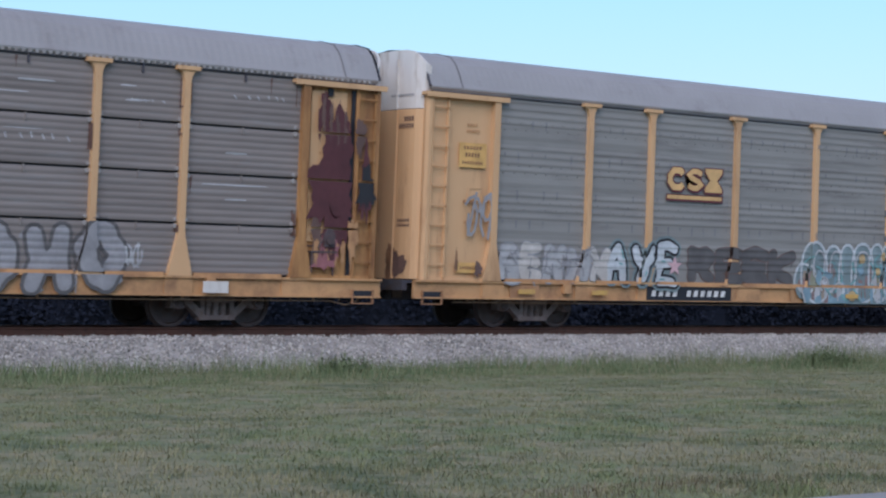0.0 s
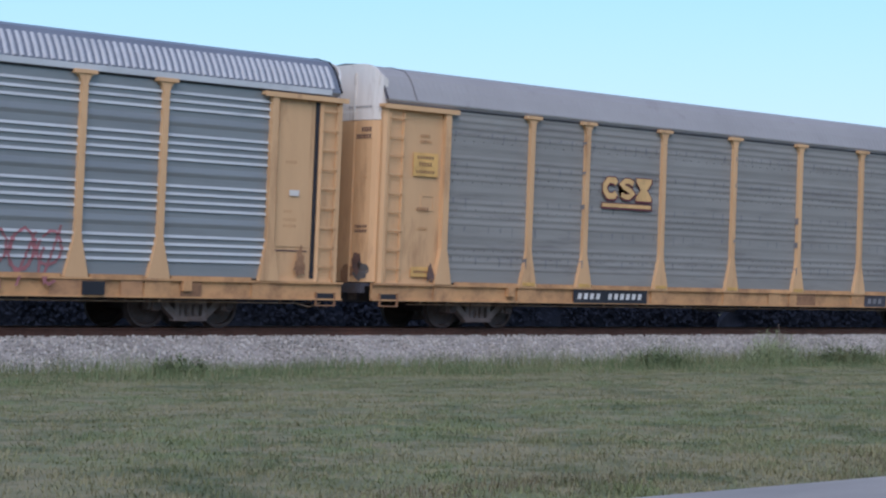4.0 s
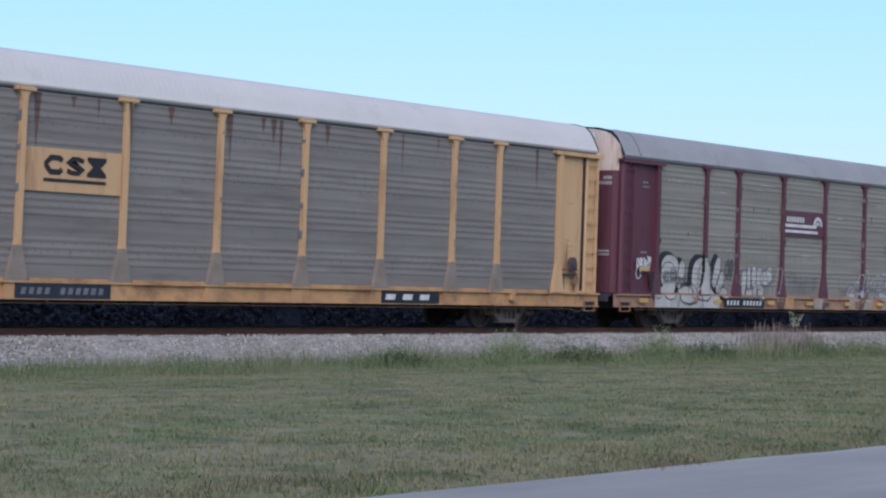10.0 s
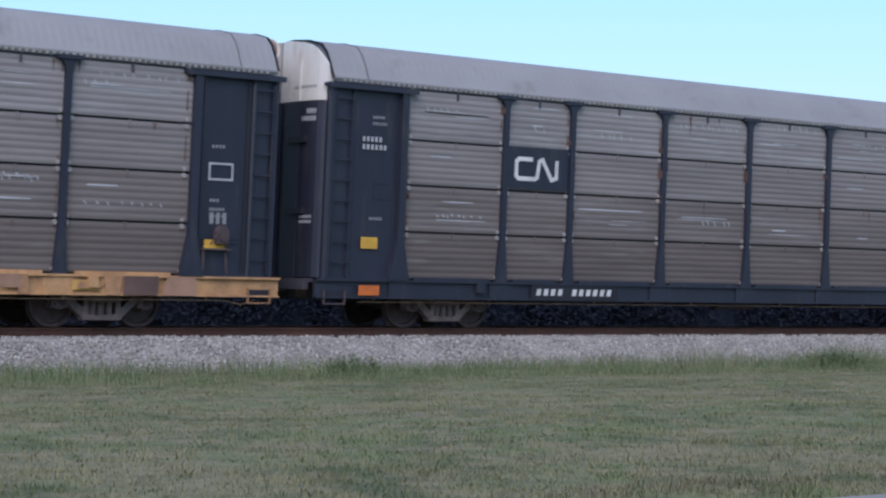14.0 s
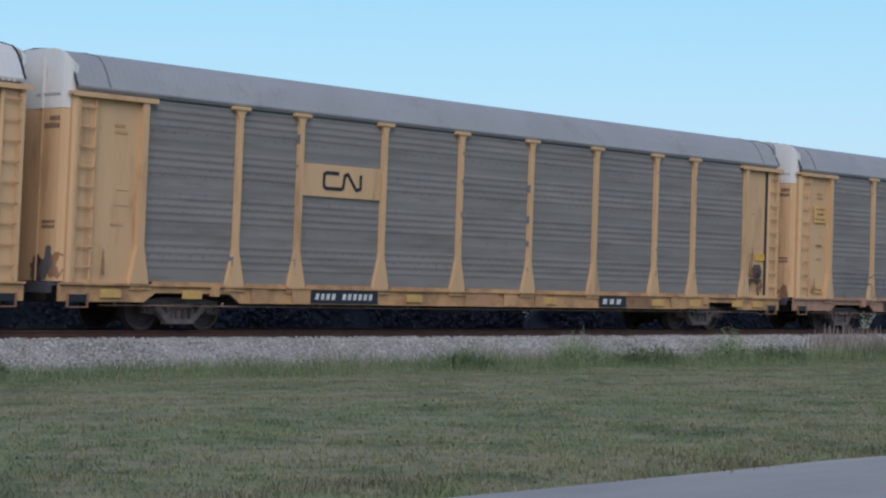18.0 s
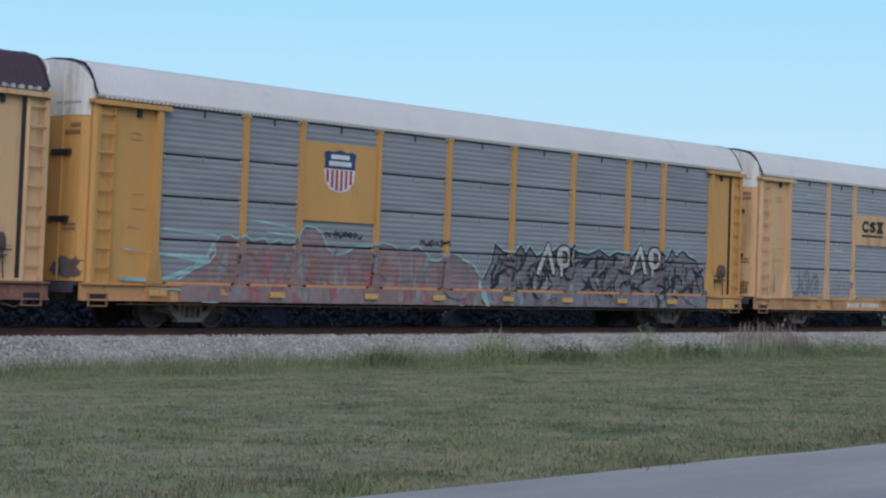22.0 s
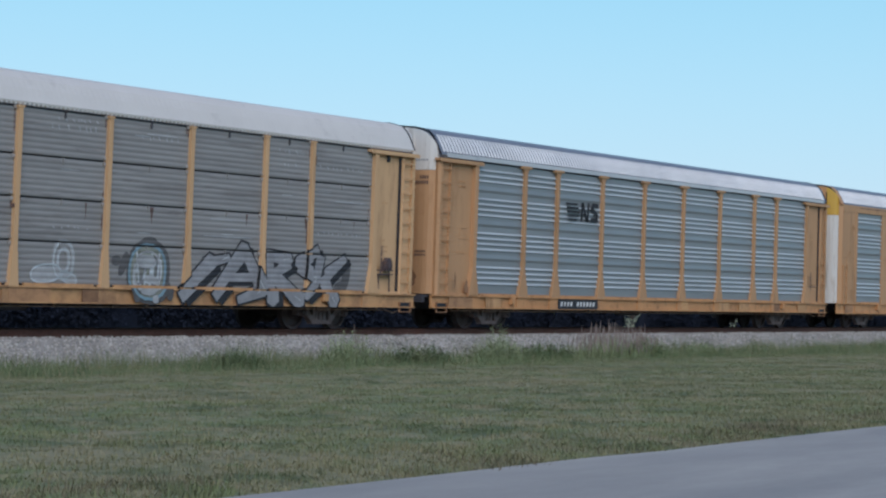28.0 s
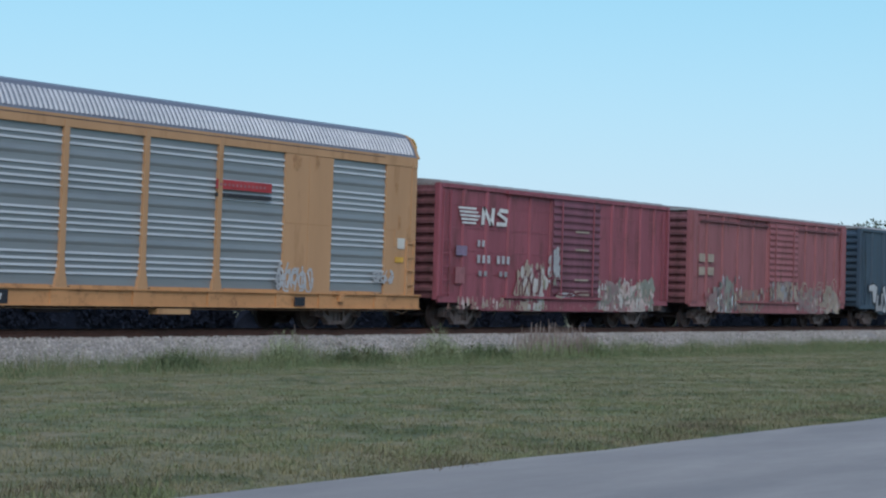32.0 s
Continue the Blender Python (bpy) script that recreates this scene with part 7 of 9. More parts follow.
tagged(painted(c, "graffiti_smear", [oval(3.2, 1.75, 0.22, 0.24), oval(7.15, 1.45, 0.17, 0.32), oval(7.3, 1.15, 0.16, 0.12)], "ink_azure", 0.004), "blue sprayed patch", kind="stuff")
ridge(c, [(3.15, 0.95), (3.22, 1.35), (3.40, 1.60), (3.55, 2.06), (4.10, 1.80), (4.16, 1.52), (4.28, 2.04), (4.72, 1.78), (4.78, 1.62), (5.10, 1.61), (5.17, 2.04), (5.65, 1.76), (5.72, 2.01), (6.18, 1.84), (6.23, 2.05), (6.72, 1.80), (7.24, 1.81), (7.02, 1.42), (7.08, 1.15)], 0.64, "ink_grey", "ink_cream", 0.032)
worn_paint(c, 3.2, 7.1, 0.66, 1.7, 1134, 60, ("ink_scuff", "ink_chrome", "ink_scuff", "ink_rosegrey"), 0.55, 0.012)
tagged(painted(c, "graffiti_linework", [oval(3.75, 1.5, 0.12, 0.2), oval(5.05, 1.85, 0.20, 0.2), oval(6.28, 1.25, 0.09, 0.24), oval(6.5, 0.95, 0.1, 0.2, 0.3), oval(5.15, 0.85, 0.05, 0.2), oval(4.6, 1.15, 0.2, 0.07, -0.4), oval(5.6, 1.1, 0.04, 0.14)], "ink_clay", 0.034), "dull red sprayed strokes", kind="stuff")
tagged(painted(c, "graffiti_linework", [oval(3.18, 0.98, 0.16, 0.2), oval(3.75, 1.0, 0.22, 0.16)], "ink_coral", 0.034), "red sprayed spots", kind="stuff")
tagged(painted(c, "graffiti_base", [[(3.2, 0.60), (9.2, 0.60), (9.1, 0.97), (3.3, 0.97)]], "ink_chrome", 0.003), "grey sprayed base on the sill", kind="stuff")
throw_up(c, [(7.55, 1.62, 0.27, 0.20, 0.2), (8.02, 1.40, 0.24, 0.44, 0.0), (8.52, 1.38, 0.26, 0.42, 0.1), (9.02, 1.30, 0.17, 0.36, 0.0), (9.58, 1.38, 0.22, 0.44, 0.1), (10.05, 1.45, 0.16, 0.24, 0.3)], ["ink_ash", "ink_slatepaint"], "ink_dim", 0.03)
throw_up(c, [(10.45, 1.58, 0.22, 0.20, 0.0), (10.38, 1.22, 0.30, 0.18, 0.3)], ["ink_chrome"], "ink_ash", 0.05)
dashes(c, 7.7, 9.8, 1.1, 1.7, "ink_grey", 1152, 18, 0.25, 0.03, 0.036)
scrawl(c, 9.2, 10.6, 2.0, 2.5, "ink_scuff", 121, 4, 0.04)
dashes(c, 9.1, 10.5, 2.05, 2.45, "ink_grey", 122, 20, 0.22, 0.05, 0.010)
plate(c, "number_board", 7.5, 7.95, 0.66, 0.90, "black", -1.590)
scrawl(c, -12.2, -11.4, 1.9, 2.9, "ink_grey", 117, 2, 0.06)
number_board(c, -6.9, -4.2)
for k in (-10.7, -8.6, -0.3, 2.95, 5.9, 8.4, 10.1):
    plate(c, "amber_panel", k, k + 0.46, 0.74, 0.84, "amber_paint", -1.630 if k == -0.3 else -1.600)
CARS.append(c)
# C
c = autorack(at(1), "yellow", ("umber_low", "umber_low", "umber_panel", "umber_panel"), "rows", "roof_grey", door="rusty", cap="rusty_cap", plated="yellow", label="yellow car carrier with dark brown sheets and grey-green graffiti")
tagged(painted(c, "graffiti_halo", [oval(x, z, w, h) for x, z, w, h in ((-8.9, 1.0, 0.35, 0.42), (-8.3, 1.85, 0.5, 0.3), (-7.2, 1.85, 0.6, 0.25), (-6.1, 1.9, 0.6, 0.25), (-4.9, 1.85, 0.7, 0.26), (-3.7, 1.8, 0.7, 0.24), (-2.8, 1.85, 0.6, 0.26), (-1.5, 1.9, 0.7, 0.25), (-0.3, 1.7, 0.6, 0.3), (0.35, 1.25, 0.5, 0.35), (-4.6, 1.1, 0.5, 0.3))], "ink_green", 0.004), "green sprayed background", kind="stuff")
ridge(c, [(-8.80, 1.20), (-8.85, 1.58), (-8.70, 1.86), (-8.45, 2.0), (-8.0, 1.93), (-7.6, 1.70), (-7.2, 1.78), (-6.8, 1.82), (-6.4, 2.02), (-6.02, 2.0), (-5.98, 1.92), (-5.72, 1.98), (-5.3, 1.97), (-4.95, 1.78), (-4.5, 1.88), (-4.0, 1.80), (-3.5, 1.79), (-3.15, 1.66), (-2.95, 1.74), (-2.45, 1.98), (-2.1, 1.90), (-1.8, 2.02), (-1.5, 1.88), (-1.1, 1.78), (-0.8, 1.90), (-0.35, 1.88), (-0.12, 1.62), (-0.18, 1.35), (0.2, 1.02), (0.35, 0.85)], 0.60, "ink_fern", "ink_black", 0.045)
worn_paint(c, -8.7, 0.0, 0.62, 1.75, 1221, 90, ("ink_fern", "ink_sage", "ink_fern"), 0.6, 0.012)
gaps = ([(-8.85, 1.55), (-8.6, 1.5), (-8.55, 1.3), (-8.8, 1.25)], [(-7.6, 1.70), (-7.75, 1.3), (-7.95, 0.62)], [(-8.2, 1.55), (-7.98, 1.62), (-8.05, 1.45)], [(-7.3, 1.05), (-7.12, 1.4), (-6.95, 1.02)], [(-6.8, 1.8), (-6.72, 1.35), (-6.5, 1.55)], [(-6.02, 2.0), (-6.2, 1.3), (-6.1, 0.62)], [(-5.72, 1.95), (-5.85, 1.2), (-5.7, 0.9)], [(-4.95, 1.78), (-5.4, 1.5), (-4.9, 1.42), (-5.3, 1.25)], [(-4.9, 1.6), (-4.55, 1.2), (-4.2, 1.3), (-4.4, 0.62)], [(-3.5, 1.79), (-3.55, 1.4), (-3.8, 1.3), (-3.75, 0.62)], [(-3.15, 1.66), (-3.1, 1.2), (-3.3, 0.7)], [(-2.75, 1.45), (-2.6, 1.15), (-2.5, 1.45)], [(-2.45, 1.98), (-2.1, 1.3), (-2.05, 1.0)], [(-1.8, 2.0), (-1.75, 1.1), (-1.6, 0.7)], [(-1.1, 1.75), (-1.15, 1.1), (-0.9, 0.7)], [(-0.72, 1.6), (-0.5, 1.6), (-0.6, 1.25), (-0.72, 1.6)], [(-5.6, 0.9), (-5.0, 1.05), (-4.6, 0.95)], [(-0.8, 0.85), (-0.3, 0.95), (0.2, 0.9)])
tagged(painted(c, "graffiti_linework", [q for g in gaps for q in soft_stroke(g, 0.05)] + [oval(-8.7, 1.38, 0.12, 0.16), oval(-5.88, 1.5, 0.07, 0.42), oval(-6.7, 1.35, 0.07, 0.16), oval(-4.75, 1.42, 0.18, 0.06), oval(-2.62, 1.4, 0.10, 0.12), oval(-7.1, 1.12, 0.16, 0.08)], "ink_black", 0.036), "dark lines between the swollen characters", kind="stuff")
throw_up(c, [(7.45, 1.62, 0.50, 0.36, 0.1), (7.45, 1.1, 0.18, 0.36, 0.0), (8.25, 1.35, 0.34, 0.50, 0.0), (8.9, 1.35, 0.30, 0.46, 0.1), (9.5, 1.38, 0.32, 0.44, 0.0), (10.15, 1.42, 0.32, 0.42, -0.1), (10.8, 1.38, 0.30, 0.46, 0.0), (11.4, 1.35, 0.32, 0.42, 0.1)], ["ink_dim"], "ink_frost", 0.05, "ink_ash", (0.0, 0.0), 0.07)
dashes(c, 7.2, 11.6, 0.8, 1.7, "ink_pale", 1223, 46, 0.4, 0.06)
dashes(c, 7.2, 11.6, 0.8, 1.7, "ink_black", 1224, 26, 0.35, 0.05, 0.042)
for k in (3.9, 7.2, 10.2):
    plate(c, "amber_panel", k, k + 0.55, 0.70, 0.88, "amber_paint", -1.530)
plate(c, "number_board", -8.1, -6.2, 0.66, 0.95, "black", -1.615, "dark panel with pale stencilled bars")
stencil(c, -8.0, 0.72, 1.7, 0.17, 10, "ink_white", -1.629, (4,), 0.03)
scuffs(c, 1012, 80, "ink_grey")
post_rust(c, 1112, "ink_rust", 0.4)
for k, (dy, dz, dw, dh, key) in enumerate(((-0.75, 3.3, 0.9, 0.45, "ink_black"), (-1.0, 3.0, 0.5, 0.7, "ink_rust"), (-0.6, 4.5, 0.8, 0.6, "ink_rust"), (-1.15, 4.9, 0.4, 0.8, "ink_stain"), (-0.9, 1.9, 0.6, 1.0, "tan"), (-1.2, 2.2, 0.2, 1.2, "ink_rust"))):
    door_blotch(c, dy, dz, dw, dh, key, 1400 + k)
for k, (bx, bz, bw, bh) in enumerate(((-11.75, 4.74, 0.6, 0.22), (-12.95, 3.1, 0.12, 0.9), (-13.0, 4.4, 0.14, 0.8), (-12.85, 1.9, 0.16, 0.5))):
    blotch(c, bx, bz, bw, bh, "ink_rust", 1420 + k, 0.03)
blotch(c, -12.05, 3.65, 0.6, 0.32, "ink_rose", 1013, 0.03, "worn_emblem", "worn round emblem with a grey bar")
blotch(c, -12.05, 3.65, 0.8, 0.12, "ink_grey", 1014, 0.036, "worn_emblem")
number_board(c, 7.9, 8.8, count=3, gap=())
CARS.append(c)
# D
c = autorack(at(2), "yellow", "silver", "silver", "roof_silver", label="yellow car carrier with bright galvanised ribbed sides")
horse_logo(c, -6.4, 3.35, 2.05, 0.68, -1.52)
number_board(c, -6.7, -4.25)
scrawl(c, 2.5, 6.6, 0.75, 1.95, "ink_rose", 131, 7, 0.05)
plate(c, "amber_panel", -11.7, -11.15, 0.72, 0.9, "ink_yellow", -1.565)
plate(c, "number_board", 7.0, 7.5, 0.66, 0.92, "black", -1.565)
plate(c, "patch", 11.9, 12.15, 2.78, 2.9, "cap_white", -1.50)
CARS.append(c)
# E
c = autorack(at(3), "yellow", "slate", "fine", "roof_grey", label="yellow car carrier with dark corrugated sides and bright block emblem")
blocks_logo(c, -6.3, 3.15, 1.75, 0.55, "ink_gilt", True, "ink_wine")
safety_signs(c)
number_board(c, -7.2, -4.6)
number_board(c, 4.4, 5.4, "underframe", "ink_dim", count=3, gap=())
for a in POSTS[:5]:
    plate(c, "amber_panel", a - 0.19, a + 0.19, 1.01, 1.09, "amber_paint", FACE - POST_OUT - 0.002)
CARS.append(c)
# F
c = flush_carrier(at(4), "smooth orange car carrier with silver ribbed panels and white end doors")
plate(c, "number_board", 5.0, 5.5, 0.66, 0.92, "black", -1.565)
CARS.append(c)
# G
c = autorack(at(5), "yellow", "brown_panel", "fine", "roof_grey", label="yellow car carrier with brown-grey corrugated sides and round emblem")
ring = [(-12.05 + 0.36 * math.cos(k * 0.4488), 3.95 + 0.46 * math.sin(k * 0.4488)) for k in range(14)]
outline_part(c, "round_emblem", [ring], "ink_dim", -1.52, "dark round emblem with a pale cross")
outline_part(c, "round_emblem_cross", [[(-12.29, 3.91), (-11.81, 3.91), (-11.81, 3.99), (-12.29, 3.99)], [(-12.1, 3.63), (-12.0, 3.63), (-12.0, 4.27), (-12.1, 4.27)]], "ink_pale", -1.53)
worn_paint(c, -11.2, -9.1, 1.02, 1.75, 151, 46, ("ink_azure", "ink_azure", "ink_blue", "ink_lagoon"), 0.40)
tagged(painted(c, "graffiti", [oval(-10.75, 1.3, 0.3, 0.26, 0.2), oval(-10.15, 1.42, 0.36, 0.30, -0.1), oval(-9.6, 1.25, 0.34, 0.22, 0.1)], "ink_azure", 0.004), "worn blue sprayed piece", kind="stuff")
dashes(c, -11.0, -9.2, 1.1, 1.65, "ink_sky", 153, 16, 0.3, 0.04)
for k, (bx, bw, key) in enumerate(((-3.5, 1.0, "ink_dim"), (-3.2, 0.8, "ink_black"), (-3.7, 1.1, "ink_green"), (1.6, 1.0, "ink_green"))):
    tagged(blotch(c, bx, 1.05 + 0.35 * (k < 2), bw, 0.75, key, 1530 + k, 0.006, "graffiti_smear"), "sprayed patch", kind="stuff")
for k in range(6):
    tagged(blotch(c, -2.6 + k * 0.72, 1.3, 1.2, 1.35, ("ink_pink", "ink_buff", "ink_blush")[k % 3], 1540 + k, 0.008 + 0.0006 * k, "graffiti_smear"), "pink sprayed background", kind="stuff")
sprayed(c, -3.0, 1.3, 0.70, 1.98, ["ink_blush", "ink_pink", "ink_frost"], "ink_stain", 152, 4)
sprayed(c, -4.0, -2.9, 0.75, 2.0, ["ink_grey", "ink_dim"], "ink_black", 154, 2)
number_board(c, -6.9, -4.5, "underframe")
CARS.append(c)
# H
c = autorack(at(6), "yellow", "silver", "silver", "roof_silver", label="yellow car carrier with bright galvanised sides and two red emblems")
for k in (-2.88, 2.72):
    def rounded(a, b, r):
        return [(k + sx * (a - r) + r * math.cos(q), 3.53 + sz * (b - r) + r * math.sin(q)) for sx, sz, q0 in ((1, 1, 0), (-1, 1, 90), (-1, -1, 180), (1, -1, 270)) for q in (radians(q0), radians(q0 + 30), radians(q0 + 60), radians(q0 + 90))]
    outline_part(c, "emblem_rim", [rounded(0.37, 0.36, 0.17)], "ink_white", -1.525, "white rim of a rounded emblem")
    outline_part(c, "emblem", [rounded(0.325, 0.315, 0.14)], "ink_red", -1.533, "rounded red emblem with pale bars")
    outline_part(c, "emblem_bars", [[(k - 0.1, 3.32), (k + 0.22, 3.36), (k + 0.22, 3.44), (k - 0.1, 3.42)], [(k - 0.1, 3.50), (k + 0.16, 3.52), (k + 0.16, 3.59), (k - 0.1, 3.59)], [(k - 0.22, 3.34), (k - 0.12, 3.34), (k - 0.06, 3.76), (k - 0.16, 3.76)]], "ink_pink", -1.541)
number_board(c, -6.7, -4.25)
plate(c, "number_board", 6.6, 7.1, 0.66, 0.92, "black", -1.565)
CARS.append(c)
# I
c = autorack(at(7), "yellow", "brown_panel", "fine", "roof_white", label="yellow car carrier with brown corrugated sides and white roof")
placard(c, 3, 2.85, 3.75, "yellow")
blocks_logo(c, -6.3, 3.2, 1.65, 0.42, "ink_black", True, None, -1.52)
number_board(c, -6.9, -4.4, "navy", "ink_dim")
number_board(c, 4.2, 6.4, "black", "ink_white", count=3, gap=())
plate(c, "amber_panel", -12.0, -11.5, 0.70, 0.88, "amber_paint", -1.530)
drips(c, 1071, "ink_stain", 22)
for a in POSTS:
    part("post_foot", stored("post_foot", lambda: Shape().prism([(-0.265, LOW), (0.265, LOW), (0.09, LOW + 0.72), (-0.09, LOW + 0.72)], "y", -POST_OUT - 0.005, 0.0), M["foot_grey"]), c, "dull grey foot of a post", x=a, y=FACE)
scrawl(c, -10.9, -8.8, 1.25, 1.7, "ink_dim", 171, 5, 0.035)
CARS.append(c)
# J
c = autorack(at(8), "maroon", "olive_panel", "fine", "roof_grey", sill="sill_clay", cap="peach_cap", label="maroon car carrier with grey-brown corrugated sides")
placard(c, 4, 3.0, 3.82, "maroon")
arch = [[(-1.87 + r * math.cos(radians(k)), 3.40 + r * math.sin(radians(k))) for k in range(-5, 200, 15)] for r in (0.235, 0.085)]
outline_part(c, "emblem", [[(-4.0, 3.12), (-1.88, 3.12), (-1.88, 3.21), (-4.0, 3.21)], [(-4.0, 3.30), (-2.0, 3.30), (-1.92, 3.40), (-4.0, 3.40)], band(arch[0], 0.11), band(arch[1], 0.07)] + [[(-3.9 + k * 0.165, 3.47), (-3.79 + k * 0.165, 3.47), (-3.79 + k * 0.165, 3.64), (-3.9 + k * 0.165, 3.64)] for k in range(7)], "ink_white", -1.52, "white bars and curved band emblem")
scuffs(c, 1812, 26, "ink_scuff")
post_rust(c, 1813, "ink_stain", 0.3)
sill_patches(c, 1814, ("sill_yellow", "ink_rosegrey", "ink_buff", "ink_stain", "sill_yellow"), 30)
tagged(painted(c, "graffiti_smear", [[(-11.5, 0.625), (-7.95, 0.625), (-7.9, 1.15), (-9.2, 1.3), (-11.1, 1.25), (-11.5, 1.1)]], "ink_bone", 0.006), "pale sprayed base", kind="stuff")
throw_up(c, [(-11.38, 1.22, 0.14, 0.36, -0.25), (-10.68, 1.42, 0.42, 0.56, 0.0), (-10.60, 1.80, 0.47, 0.40, 0.05), (-10.02, 1.62, 0.19, 0.44, 0.28), (-9.72, 1.02, 0.46, 0.26, 0.0), (-9.35, 1.12, 0.22, 0.20, 0.2), (-8.85, 1.50, 0.56, 0.66, 0.04), (-8.70, 1.45, 0.36, 0.62, 0.08), (-8.02, 1.72, 0.18, 0.50, 0.30), (-7.80, 1.42, 0.18, 0.36, 0.40), (-7.62, 1.10, 0.27, 0.17, 0.1)], ["ink_bone"], "ink_ash", 0.028, "ink_black", (-0.17, 0.05), 0.05)
scrawl(c, -10.95, -10.25, 1.35, 1.75, "ink_ash", 1815, 4, 0.028, -1.68)
scrawl(c, -10.2, -9.7, 1.2, 1.6, "ink_ash", 1816, 3, 0.03, -1.68)
scrawl(c, -7.5, -7.05, 1.5, 2.15, "ink_ash", 1817, 2, 0.07)
tagged(painted(c, "graffiti_linework", stroke([(-10.3, 0.64), (-10.1, 1.1)], 0.03) + stroke([(-8.9, 0.64), (-9.0, 1.0)], 0.03) + stroke([(-9.95, 0.78), (-9.6, 0.72), (-9.3, 0.79)], 0.05), "ink_ash", 0.03), "", kind="stuff")
throw_up(c, [(-6.42, 1.42, 0.17, 0.44, 0.1), (-6.10, 1.58, 0.12, 0.38, 0.0), (-5.78, 1.62, 0.16, 0.36, -0.05), (-5.46, 1.58, 0.22, 0.36, 0.0), (-5.05, 1.62, 0.36, 0.24, -0.2), (-4.86, 1.70, 0.20, 0.26, 0.0), (-6.05, 1.12, 0.20, 0.13, 0.0), (-5.72, 1.22, 0.12, 0.22, 0.0), (-5.38, 1.16, 0.17, 0.24, 0.2), (-6.62, 1.52, 0.12, 0.12, 0.0)], ["ink_bone"], "ink_ash", 0.022, "ink_dim", (-0.05, -0.04), 0.03)
tagged(painted(c, "graffiti_tag", [q for o in ((-4.62, 1.2, 0.13, 0.22, 0.3), (-4.35, 1.45, 0.10, 0.50, 0.25)) for q in stroke(oval(*o) + oval(*o)[:1], 0.03)], "ink_pale", 0.012), "thin sprayed tag", kind="stuff")
pale = ((0.95, 1.25, 0.16, 0.36, 0.4), (1.25, 1.55, 0.12, 0.28, 0.2), (1.72, 1.72, 0.15, 0.26, 0.0), (1.7, 1.12, 0.24, 0.20, 0.0), (2.15, 1.38, 0.14, 0.30, 0.1), (2.55, 1.58, 0.13, 0.26, 0.0), (3.02, 1.66, 0.22, 0.22, 0.2), (2.75, 1.15, 0.26, 0.18, 0.0), (3.3, 1.28, 0.22, 0.34, -0.2), (0.5, 1.15, 0.14, 0.26, 0.5), (3.75, 1.2, 0.12, 0.26, 0.0))
tagged(painted(c, "graffiti_tag", [q for o in pale for q in stroke(oval(*o) + oval(*o)[:1], 0.04)] + [oval(*o) for o in ((0.62, 1.08, 0.22, 0.10, 0.0), (2.9, 1.1, 0.26, 0.12, 0.3), (1.25, 1.15, 0.12, 0.14, 0.3))], "ink_pale", 0.012), "thin sprayed tag", kind="stuff")
scrawl(c, -0.3, 4.0, 1.15, 1.5, "ink_dim", 183, 7, 0.035)
scrawl(c, -3.6, -1.8, 1.05, 1.75, "ink_dim", 184, 4, 0.04)
tagged(painted(c, "faded_patch", [[(0.25, 0.63), (0.7, 0.63), (0.75, 0.98), (0.4, 0.98)], [(1.3, 0.63), (1.9, 0.63), (2.05, 0.98), (1.5, 0.98)], [(2.6, 0.63), (3.2, 0.63), (3.4, 0.98), (2.9, 0.98)]], "ink_buff", 0.008), "pale sprayed paint on the sill", kind="stuff")
scrawl(c, -12.5, -11.75, 1.80, 2.10, "ink_white", 185, 5, 0.035, -1.60)
tagged(painted(c, "graffiti_tag", stroke(oval(-12.38, 1.65, 0.12, 0.20, 0.1), 0.03), "ink_white", 0.014), "thin sprayed tag", kind="stuff")
plate(c, "caution_plate", -12.36, -11.84, 1.68, 1.82, "ink_old_gilt", -1.585)
plate(c, "caution_plate", 11.55, 12.02, 2.34, 2.46, "ink_old_gilt", -1.585)
stencil(c, 11.65, 1.95, 0.42, 0.09, 4, "ink_pale", -1.585)
stencil(c, 11.65, 2.09, 0.42, 0.09, 4, "ink_pale", -1.585)
outline_part(c, "notice_frame", stroke([(11.6, 2.98), (12.05, 2.98), (12.05, 3.22), (11.6, 3.22), (11.6, 2.98)], 0.035), "ink_pale", -1.585)
number_board(c, -7.6, -5.2)
number_board(c, 4.6, 5.7, count=3, gap=())
for k in (-12.3, -8.3, -5.1, -2.6, 0.0, 2.3, 5.75, 8.2, 10.2):
    plate(c, "amber_panel", k, k + 0.42, 0.76, 0.88, "amber_paint", -1.590)
CARS.append(c)
